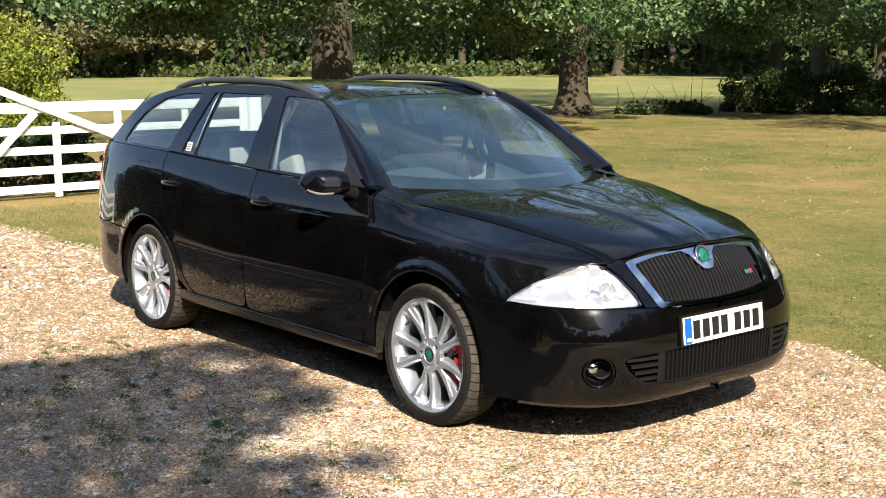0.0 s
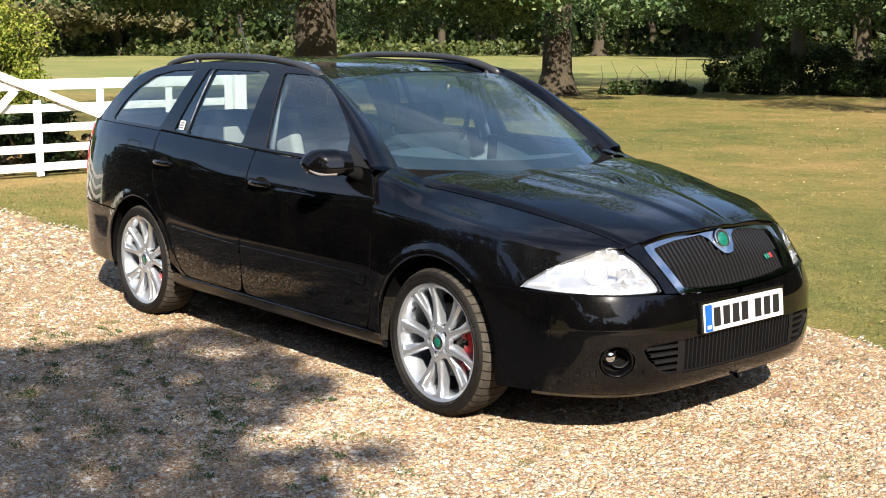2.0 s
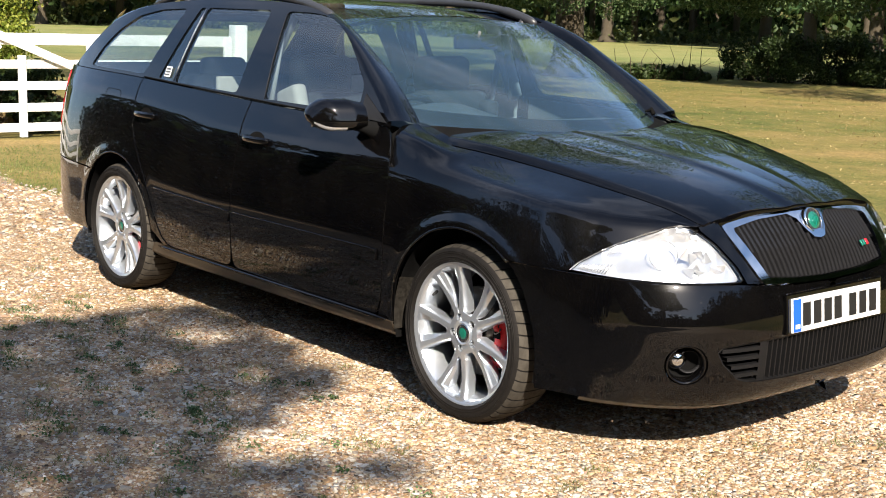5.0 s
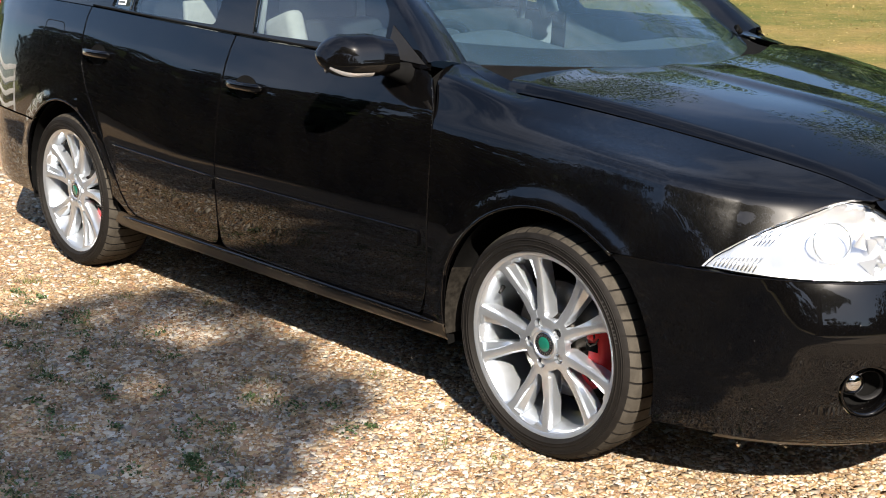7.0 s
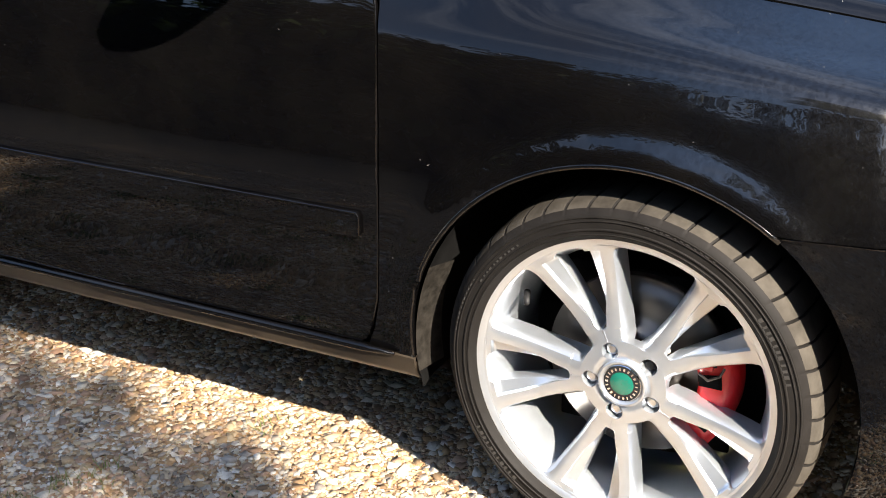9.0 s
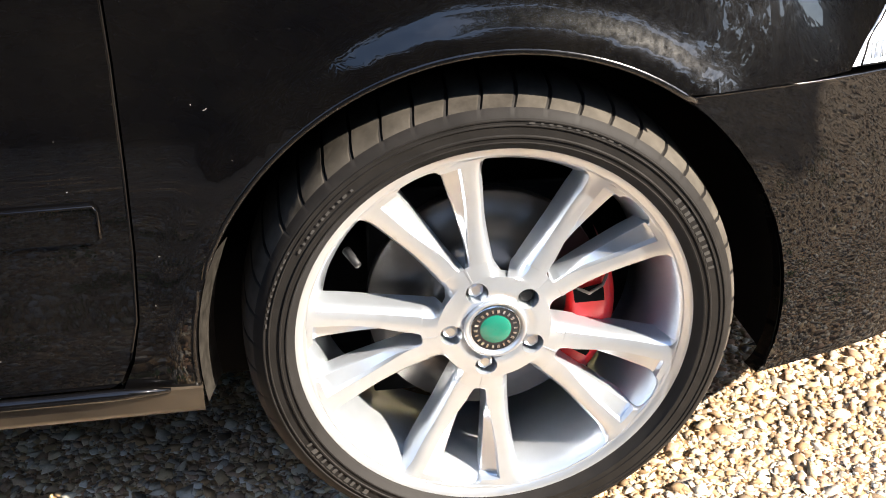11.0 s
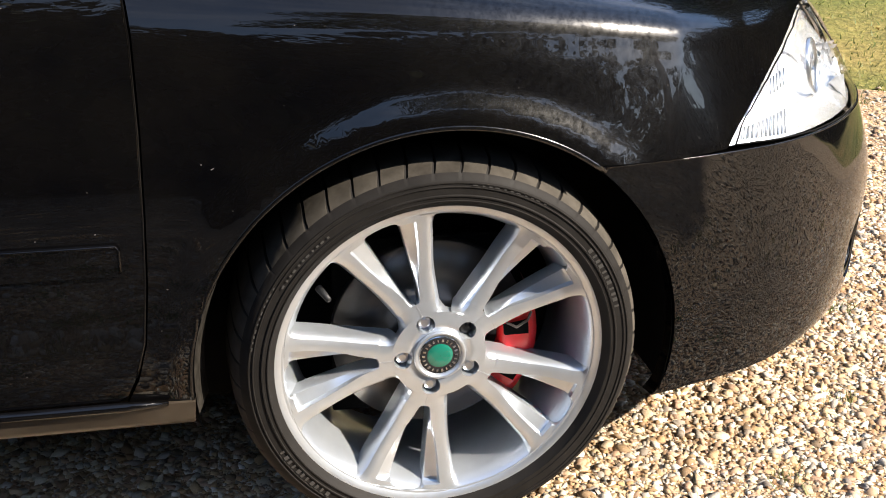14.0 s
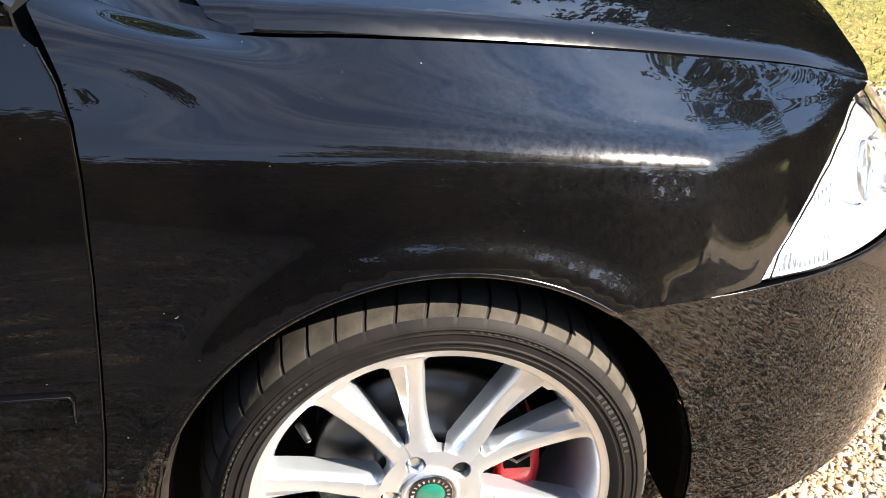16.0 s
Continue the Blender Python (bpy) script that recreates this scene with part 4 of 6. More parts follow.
def bumper_panel():
    top_edge = [(a_x(0.222, 0.613), 0.613), (a_x(0.34, 0.6115), 0.6115), (a_x(0.46, 0.6085), 0.6085), (a_x(0.62, 0.605), 0.605), (a_y(0.60, 0.6025), 0.6025), (a_y(0.47, 0.60), 0.600),
                (a_y(0.40, 0.595), 0.594), (a_y(0.34, 0.588), 0.588), (a_y(0.2, 0.575), 0.578), (0.0, 0.574)]
    rear_edge = []
    for ang in np.linspace(52, -17, 16):
        x, z = 0.005 + ARCH_R * math.cos(radians(ang)), AXLE_Z + ARCH_R * math.sin(radians(ang))
        rear_edge.append((a_x(x, z), z))
    low = [(a_x(0.42, 0.213), 0.213), (a_x(0.6, 0.213), 0.213), (a_y(0.60, 0.213), 0.212), (a_y(0.4, 0.213), 0.213), (a_y(0.2, 0.215), 0.215), (0.0, 0.216)]
    half = top_edge[::-1] + rear_edge + low
    loop = half + [(-a, z) for a, z in half[-2:0:-1]]
    intake = [(a_y(0.0, 0.425), 0.424), (a_y(0.26, 0.42), 0.421), (a_y(0.46, 0.415), 0.417), (a_y(0.535, 0.41), 0.410), (a_y(0.55, 0.40), 0.395), (a_y(0.53, 0.36), 0.355), (a_y(0.47, 0.30), 0.300),
              (a_y(0.43, 0.29), 0.288), (a_y(0.25, 0.28), 0.280), (a_y(0.0, 0.278), 0.278)]
    intake = intake + [(-a, z) for a, z in intake[-2:0:-1]]
    fogs = []
    for s in (1, -1):
        ac = a_y(0.634, 0.355) * s
        fogs.append([(ac + 0.056 * math.cos(t), 0.355 + 0.064 * math.sin(t)) for t in np.linspace(0, 2 * math.pi, 28)[:-1]])
    b = panel("front_bumper", nose, loop, PAINT, car, (1, 0, 0), holes=[intake] + fogs, step=0.02, depth=0.03, crown=bumper_crown, label="glossy black front bumper")
    for s in (1, -1):
        pts = [nose(-a * s, z + 0.0005) + np.array((0.0006, -0.0008 * s, 0)) for a, z in dense(top_edge[:6], 0.03, False)]
        tube("bumper_edge", pts, 0.0018, PAINT, b, "rounded bumper edge", 6)
    # lower intake
    panel("intake_backing", nose, [(p[0] * 1.04, 0.35 + (p[1] - 0.35) * 1.1) for p in intake], DARK, b, (1, 0, 0), step=0.03, offset=-0.06, rim=False)
    rim_loop = [(p[0] * 0.985, 0.35 + (p[1] - 0.35) * 0.94) for p in intake]
    panel("intake_surround", nose, intake, FIN, b, (1, 0, 0), holes=[rim_loop], step=0.016, offset=-0.004, depth=0.025)
    for y in np.linspace(-0.345, 0.345, 30):
        a0, a1 = a_y(y, 0.285), a_y(y, 0.415)
        p0, p1 = nose(a0, 0.284), nose(a1, 0.418)
        pts = [p0 + (p1 - p0) * k + np.array((-0.012, 0, 0)) for k in np.linspace(0, 1, 4)]
        grid_mesh("intake_fin", [[p + np.array((dx, dy, 0)) for dx, dy in ((0.004, -0.0032), (0.004, 0.0032), (-0.035, 0.0032), (-0.035, -0.0032))] for p in pts], FIN, b, closed=True, smooth=False)
    for s in (1, -1):
        for k in range(4):
            z = 0.312 + k * 0.028
            pts = [nose(a_y(y, z) * s, z) + np.array((-0.012, 0, 0)) for y in np.linspace(0.36, 0.475 + k * 0.018, 7)]
            grid_mesh("intake_slat", [[p + np.array((dx, 0, dz)) for dx, dz in ((0.006, -0.006), (0.006, 0.006), (-0.03, 0.007), (-0.03, -0.007))] for p in pts], FIN, b, closed=True, smooth=False)
        rows = [[nose(a_y(y, z) * s, z) + np.array((-0.006, 0, 0)) for y in (0.352, 0.368, 0.384)] for z in (0.284, 0.33, 0.38, 0.415)]
        grid_mesh("intake_pillar", rows, FIN, b, flip=s > 0)
        # fog lamp: a ring, a dark bowl and a small bright lens
        ac = a_y(0.634, 0.355) * s
        c = nose(ac, 0.355)
        n = np.cross(nose(ac + 1e-3, 0.355) - nose(ac - 1e-3, 0.355), nose(ac, 0.356) - nose(ac, 0.354))
        n = n / np.linalg.norm(n)
        if n[0] < 0:
            n = -n
        turn = Vector((0, -1, 0)).rotation_difference(Vector(n)).to_matrix().to_4x4()
        base = Matrix.Translation(Vector(c - n * 0.012)) @ turn
        ring = revolve("fog_ring", [(0.040, 0.03), (0.046, 0.0), (0.0475, -0.004), (0.0435, -0.005), (0.040, 0.002), (0.039, 0.03)], PAINT, b, "", 40)
        ring.matrix_local = base @ Matrix.Scale(1.36, 4)
        bowl = revolve("fog_bowl", [(0.041, 0.004), (0.039, 0.03), (0.026, 0.045), (0.001, 0.048)], DARK, ring, "", 32)
        lens = revolve("fog_lens", [(0.0235, 0.034), (0.022, 0.024), (0.017, 0.018), (0.009, 0.0145), (0.0005, 0.0135)], CHROME, ring, "bright fog lamp lens", 32)
        lens.location = (0.015 * s, 0, 0.004)
        ring2 = revolve("fog_bezel", [(0.0275, 0.034), (0.0275, 0.020), (0.0255, 0.020), (0.0255, 0.034)], TRIM, ring, "", 32)
        ring2.location = (-0.012 * s, 0, 0.0)
    # number plate
    plate = part("number_plate", box_bm((0.010, 0.522, 0.112), (0.005, 0, 0), 0.003), PLATE_WHITE, car, "white number plate with dark bars and a blue band", False)
    plate.matrix_local = pose(0.919, 0.0, 0.487, 0, -6, 0)
    blue = part("plate_band", box_bm((0.002, 0.042, 0.106), (0.0112, -0.238, 0), 0.0), PLATE_BLUE, plate, "", False)
    for k, y in enumerate((-0.185, -0.124, -0.063, -0.004, 0.085, 0.147, 0.209)):
        part("plate_bar", box_bm((0.002, 0.043, 0.076), (0.0112, y, 0), 0.0), PLATE_BLACK, plate, "", False)
    part("plate_mark", box_bm((0.002, 0.024, 0.014), (0.0124, -0.238, -0.036), 0.0), PLATE_WHITE, plate, "", False)
    part("plate_ring", box_bm((0.002, 0.026, 0.026), (0.0124, -0.238, 0.018), 0.006), PLATE_WHITE, plate, "", False).scale = (0.6, 1, 1)
    part("plate_mount", box_bm((0.016, 0.56, 0.135), (-0.006, 0, 0.006), 0.006), PAINT, plate, "", False)
    # underside lip
    rows = [[nose(a, 0.216) + np.array((0, 0, 0)), nose(a, 0.205) * (0.985, 0.985, 1) + np.array((-0.02, 0, -0.012)), nose(a, 0.2) * (0.93, 0.95, 1) + np.array((-0.1, 0, -0.01))] for a in np.linspace(-0.70, 0.70, 60)]
    grid_mesh("bumper_lip", rows, DUSTY_SILL, b, "dusty lower lip")
    return b


def grille():
    g = new("grille")
    g.parent = car
    def gy(y, z):
        return (a_y(y, z), z)

    outer = [gy(0.0, 0.80), gy(0.10, 0.797), gy(0.25, 0.786), gy(0.39, 0.767), gy(0.416, 0.760), gy(0.418, 0.748), gy(0.372, 0.606), gy(0.362, 0.592), gy(0.2, 0.583), gy(0.0, 0.578)]
    inner = [gy(0.0, 0.703), gy(0.03, 0.708), gy(0.055, 0.732), gy(0.075, 0.765), gy(0.11, 0.781), gy(0.25, 0.771), gy(0.374, 0.752), gy(0.380, 0.742), gy(0.336, 0.617), gy(0.330, 0.609), gy(0.2, 0.598), gy(0.0, 0.593)]
    ring_o, ring_i = outer + [(-a, z) for a, z in outer[-2:0:-1]], inner + [(-a, z) for a, z in inner[-2:0:-1]]
    panel("grille_surround", nose, ring_o, CHROME, g, (1, 0, 0.4), holes=[ring_i], step=0.012, offset=0.012, depth=0.03, label="chrome grille surround")
    panel("grille_backing", nose, [(a * 1.0, 0.68 + (z - 0.68) * 0.98) for a, z in ring_o], DARK, g, (1, 0, 0.4), step=0.04, offset=-0.03, rim=False)
    for y in np.linspace(-0.346, 0.346, 31):
        lo = 0.598 + 0.018 * (abs(y) / 0.33) ** 2
        hi = float(np.interp(abs(y), [0, 0.03, 0.055, 0.075, 0.11, 0.25, 0.36], [0.70, 0.706, 0.735, 0.768, 0.785, 0.775, 0.756]))
        if abs(y) > 0.325:
            lo = 0.612 + (abs(y) - 0.318) / 0.04 * 0.105
        pts = [nose(a_y(y, z), z) for z in np.linspace(lo, hi, 5)]
        grid_mesh("grille_bar", [[p + np.array((dx, dy, dx * 0.4)) for dx, dy in ((0.008, 0.0), (0.002, 0.0032), (-0.02, 0.003), (-0.02, -0.003), (0.002, -0.0032))] for p in pts], GRILLE_BAR, g, closed=True, smooth=False)
    # round badge in the surround's dip
    c = nose(0.0, 0.757) + np.array((0.014, 0, 0.006))
    base = Matrix.Translation(Vector(c)) @ Vector((0, -1, 0)).rotation_difference(Vector((0.93, 0, 0.42))).to_matrix().to_4x4()
    badge = revolve("badge", [(0.047, 0.02), (0.047, 0.0), (0.044, -0.006), (0.041, -0.006), (0.040, -0.003)], CHROME, g, "chrome-ringed green badge", 48)
    badge.matrix_local = base
    revolve("badge_band", [(0.0402, -0.0032), (0.030, -0.005)], TRIM, badge, "", 48)
    revolve("badge_field", [(0.0300, -0.005), (0.028, -0.0075), (0.012, -0.0085), (0.0004, -0.009)], GREEN, badge, "", 40)
    for k in range(12):
        t = 2 * math.pi * k / 12
        part("badge_stud", box_bm((0.004, 0.002, 0.004), (0.0352 * math.cos(t), -0.005, 0.0352 * math.sin(t)), 0.0008, 1), CHROME, badge, "")
    part("badge_figure", box_bm((0.017, 0.003, 0.030), (0.0, -0.0095, 0.0), 0.004, turn=pose(0, 0, 0, 0, 30, 0)), plain("dark_green_enamel", (0.005, 0.10, 0.07), 0.2), badge, "")
    m = nose(a_y(0.255, 0.668), 0.668) + np.array((0.012, 0, 0.004))
    for dy, mat in ((-0.022, GREEN), (0.0, GREEN), (0.022, RED)):
        bm = box_bm((0.006, 0.02, 0.022), (0, dy, 0), 0.002, 1)
        tag = part("grille_tag", bm, mat, g, "")
        tag.location = m
        tag.rotation_euler = (0, radians(-35), radians(12))


def headlight(side):
    def p(y, z):
        return (a_y(y, z), z)

    loop = [(a_x(0.463, 0.617), 0.617), (a_x(0.63, 0.609), 0.609), p(0.60, 0.606), p(0.45, 0.605), p(0.437, 0.612), p(0.445, 0.65), p(0.475, 0.715), p(0.500, 0.745)]
    # the upper edge follows the wing
    ties = [(q, np.zeros(3)) for q in dense(loop, 0.03, False)]
    for x, z in ((0.705, 0.762), (0.682, 0.766), (0.660, 0.762), (0.643, 0.753), (0.600, 0.7275), (0.5575, 0.7015), (0.512, 0.668), (0.478, 0.640)):
        q = wing(x, wing_b(x, z)) * (1, -1, 1)
        q = q[0] if q.ndim > 1 else q
        a = a_y(q[1], z)
        loop.append((a, z))
        ties.append((np.array((a, z)), q - nose(a, z)))

    def lamp(a, z):
        a, z = np.broadcast_arrays(np.asarray(a, float), np.asarray(z, float))
        num, den = 0, 0
        for q, d in ties:
            w = 1 / (((a - q[0]) ** 2 + (z - q[1]) ** 2) ** 1.5 + 1e-6)
            num, den = num + w[..., None] * d, den + w
        return nose(a, z) + num / den[..., None]

    unit = panel("headlight", lamp, loop, LENS, car, (1, 0, 0.3), step=0.02, side=side * -1, offset=0.002, depth=0.008, label="clear headlight with bright reflectors")
    mid = np.mean(loop, 0)
    def deep(a, z):
        q = lamp(a, z)
        k = np.clip(1 - (((np.asarray(a) - mid[0]) / 0.17) ** 2 + ((np.asarray(z) - mid[1]) / 0.075) ** 2), 0, 1)
        rib = 0.007 * np.abs(np.mod(np.asarray(a) * 26 + np.asarray(z) * 14, 1.0) - 0.5)
        return q - np.stack([0.015 + 0.055 * k + rib, 0.02 * k - rib * 0.6, 0.0 * k], -1)

    panel("reflector", deep, loop, LAMP_SILVER, unit, (1, 0, 0.3), step=0.016, side=side * -1, rim=False, label="silver reflector bowl")
    # bright frame round the glass, the projector's ring, flutes at the outer tip
    rim_pts = [lamp(*q) * (1, -1 * side, 1) + np.array((0.002, 0, 0.001)) for q in dense(loop, 0.02)]
    tube("lamp_frame", rim_pts + rim_pts[:1], 0.0014, DARK, unit, "thin dark lamp seal", 6)
    c = lamp(0.475, 0.682) * (1, -1 * side, 1) - np.array((0.022, 0, 0))
    ring = revolve("lamp_ring", [(0.047, 0.006), (0.047, 0.0), (0.0445, -0.001), (0.0445, 0.006)], SATIN, unit, "", 40)
    ring.matrix_local = Matrix.Translation(Vector(c)) @ Vector((0, -1, 0)).rotation_difference(Vector((0.80, -0.55 * side, 0.25)).normalized()).to_matrix().to_4x4()
    for k in range(11):
        x = 0.487 + 0.0085 * k
        z0, z1 = 0.622 - 0.0004 * k, 0.638 + 0.0010 * k
        tube("lamp_flute", [lamp(a_x(x, z0), z0) * (1, -1 * side, 1) - np.array((0.004, 0, 0)), lamp(a_x(x + 0.006, z1), z1) * (1, -1 * side, 1) - np.array((0.004, 0, 0))], 0.0016, ALLOY_DARK, unit, "", 5)
    for k in range(5):
        x, z0, z1 = 0.548 + 0.008 * k, 0.672 + 0.002 * k, 0.692 + 0.002 * k
        tube("clear_flute", [lamp(a_x(x, z0), z0) * (1, -1 * side, 1) - np.array((0.004, 0, 0)), lamp(a_x(x + 0.005, z1), z1) * (1, -1 * side, 1) - np.array((0.004, 0, 0))], 0.0014, SATIN, unit, "", 5)
    # cut facets towards the grille
    for k in range(14):
        a, z = 0.285 + 0.020 * (k % 7), 0.632 + 0.042 * (k // 7) + 0.008 * (k % 2)
        if k // 7 and k % 7 < 2:
            continue
        c = lamp(a, z) * (1, -1 * side, 1) - np.array((0.020, 0, 0))
        bm = bmesh.new()
        bm.faces.new([bm.verts.new(q) for q in ((0, -0.020, -0.020), (0.006, 0.022, -0.012), (0.0, 0.006, 0.024))])
        bm.faces.new([bm.verts.new(q) for q in ((-0.004, -0.020, -0.020), (-0.004, 0.006, 0.024), (-0.004, 0.022, -0.012))])
        facet = part("lamp_facet", bm, LAMP_SILVER, unit, "", False)
        facet.matrix_local = Matrix.Translation(Vector(c)) @ pose(0, 0, 0, 73 * k, 28 * (k % 3) - 25, (-15 - 22 * (k % 4)) * side)


def mirror(side):
    def skin(k, t):
        y = -0.862 - 0.172 * k
        taper = 1 - 0.62 * max(0, (k - 0.62) / 0.38) ** 2.2
        h = 0.066 * taper * (0.80 + 0.20 * min(1, k / 0.3))
        d = 0.060 * (1 - 0.55 * max(0, (k - 0.6) / 0.4) ** 2) * (0.8 + 0.2 * min(1, k / 0.25))
        c, s = math.cos(t), math.sin(t)
        sx, sz = math.copysign(abs(c) ** 0.8, c), math.copysign(abs(s) ** 0.8, s)
        return np.array((-0.600 - 0.085 * k + d * sx - 0.012 * sz, y * side, 1.022 - 0.004 * k + h * sz * (1.0 if s > 0 else 0.78)))

    rows = [[skin(k, t) for t in np.linspace(0, 2 * math.pi, 57)[:-1]] for k in np.linspace(0, 1, 33)]
    end = np.mean(rows[-1], 0)
    for q in (0.8, 0.5, 0.2, 0.0):
        rows.append([end + (p - end) * max(q, 0.001) + np.array((0, -0.010 * side * (1 - q ** 2), 0)) for p in rows[32]])
    m = grid_mesh("door_mirror", rows, PAINT, car, "glossy black door mirror", closed=True)
    grid_mesh("mirror_inner_cap", [rows[0], [tuple(np.mean(rows[0], 0))] * 56], TRIM, m, closed=True, flip=True)
    part("mirror_glass", box_bm((0.006, 0.125, 0.09), (-0.715, -0.945 * side, 1.022), 0.002, turn=pose(0, 0, 0, 0, 0, 8 * side)), CHROME, m, "")
    strip = [[skin(k, t) * np.array((1, 1, 1)) + np.array((0.0025, 0, -0.0025)) for t in np.linspace(-1.05, -0.62, 5)] for k in np.linspace(0.42, 0.99, 14)]
    grid_mesh("mirror_indicator", strip, plain("clear_indicator", (0.6, 0.58, 0.57), 0.12, 0.5, 0.3), m, "clear indicator strip")
    pts = [(-0.545, -0.79 * side, 0.972), (-0.560, -0.83 * side, 0.974), (-0.585, -0.865 * side, 0.986), (-0.61, -0.91 * side, 0.992)]
    tube("mirror_arm", pts, [0.040, 0.032, 0.022, 0.016], DARK, m, "", 12, 0.9)
    tri = [(-0.485, 1.004), (-0.655, 1.012), (-0.66, 1.10), (-0.62, 1.078)]
    panel("mirror_base", cabin_side, tri, TRIM, car, (0, -1, 0.2), step=0.03, side=side, offset=0.003, depth=0.006)


def under_car():
    part("floor_pan", box_bm((3.3, 1.36, 0.20), (-1.40, 0, 0.27), 0.03), DARK, car, "")
    for side in (1, -1):
        part("sill_box", box_bm((1.80, 0.14, 0.08), (-1.29, -0.685 * side, 0.263), 0.012), DARK, car, "")
    for cx, name in ((0.005, "front"), (REAR_X, "rear")):
        for side in (1, -1):
            rows = []
            for ang in np.linspace(-14, 194, 40):
                c, s = math.cos(radians(ang)), math.sin(radians(ang))
                rows.append([(cx + r * c, y * side, AXLE_Z + r * s) for r, y in ((0.368, -0.862), (0.380, -0.80), (0.375, -0.60), (0.30, -0.56), (0.05, -0.56))])
            grid_mesh("wheel_arch_liner", rows, DARK, car, "dark wheel arch liner", flip=side < 0)
            if cx < -1:
                continue
            rows = []
            for ang in np.linspace(157, 189, 12):
                c, s = math.cos(radians(ang)), math.sin(radians(ang))
                rows.append([(cx + r * c, y * side, AXLE_Z + r * s) for r, y in ((0.367, -0.866), (0.359, -0.835), (0.350, -0.805))])
            grid_mesh("arch_edge", rows, MUD, car, "mud-splashed arch edge", flip=side < 0)
        # rolled lip round each arch
        for side in (1, -1):
            surf = (lambda x, z: wing(x, wing_b(x, z))) if cx > -1 else flank
            pts = []
            for ang in np.linspace(186, 52, 48) if cx > -1 else np.linspace(136, 6, 40):
                x, z = cx + (ARCH_R + 0.003) * math.cos(radians(ang)), AXLE_Z + (ARCH_R + 0.003) * math.sin(radians(ang))
                pts.append(np.asarray(surf(x, z)).reshape(-1, 3)[0] * (1, side, 1) + np.array((0, 0.0035 * side, 0)))
            tube("arch_lip", pts, 0.0048, PAINT, car, "", 10)
    for side in (1, -1):
        back = [(x, 0.95) for x in np.linspace(-0.49, -3.4, 10)] + [(-3.4, 0.62), (-2.9, 0.6)] + arc(REAR_X, AXLE_Z, ARCH_R + 0.012, 130, 10, 20) + [(-2.1, 0.28), (-0.46, 0.28)]
        panel("inner_side", flank, back, DARK, car, (0, -1, 0), step=0.08, side=side, offset=-0.02, rim=False)
        back = [(-0.50, wing_b(-0.5, 0.30)), (-0.37, wing_b(-0.37, 0.30))] + [(x, wing_b(x, z)) for x, z in arc(0.005, AXLE_Z, ARCH_R + 0.006, 176, 57, 24)] + [(0.42, wing_b(0.42, 0.64)), (0.5, wing_b(0.5, 0.76)), (0.6, wing_b(0.6, 0.78))] + [(x, 0.985 * QS) for x in np.linspace(0.62, -0.50, 16)]
        panel("inner_wing", wing, back, DARK, car, (0, -1, 0.3), step=0.05, side=side, offset=-0.02, rim=False)


SLOT_HALF = curve1((0.050, 0.0), (0.0925, 0.0), (0.0935, 0.0045), (0.0965, 0.0075), (0.102, 0.0095), (0.12, 0.0128), (0.15, 0.0178), (0.180, 0.0218), (0.205, 0.0248), (0.222, 0.0268), (0.2300, 0.0262), (0.2345, 0.0222), (0.2368, 0.0125), (0.2376, 0.0), (0.25, 0.0))
OPEN_HALF = curve1((0.050, 0.0), (0.0722, 0.0), (0.0730, 0.0055), (0.0755, 0.0105), (0.081, 0.0152), (0.090, 0.0185), (0.11, 0.0262), (0.15, 0.0405), (0.180, 0.0490), (0.204, 0.0555), (0.222, 0.0600), (0.2300, 0.0600), (0.2350, 0.0560), (0.2375, 0.0470), (0.2388, 0.0320), (0.2392, 0.0), (0.25, 0.0))
LEDGE = curve1((0.05, 0.0), (0.098, 0.0), (0.12, 0.10), (0.15, 0.30), (0.18, 0.42), (0.21, 0.46), (0.25, 0.47))
FACE_RHO = [0.0700, 0.0714, 0.0722, 0.0726, 0.0731, 0.0738, 0.0755, 0.078, 0.081, 0.085, 0.0895, 0.0920, 0.0926, 0.0931, 0.0936, 0.0948, 0.0965, 0.099, 0.102, 0.106, 0.112] + [0.12 + 0.0105 * k for k in range(8)] + [0.2030, 0.2110, 0.2190, 0.2250, 0.2285, 0.2296, 0.2318, 0.2335, 0.2350, 0.2361, 0.2368, 0.2373, 0.2377, 0.2383, 0.2388, 0.2390, 0.2393, 0.2440]


def dish(rho):
    """Depth of the wheel's face at a radius."""
    q = (np.asarray(rho, float) - 0.052) / (0.244 - 0.052)
    return -0.0822 - 0.0125 * np.clip(q, 0, 1) ** 1.6 + 0.0085 * np.sin(math.pi * np.clip(q, 0, 1))


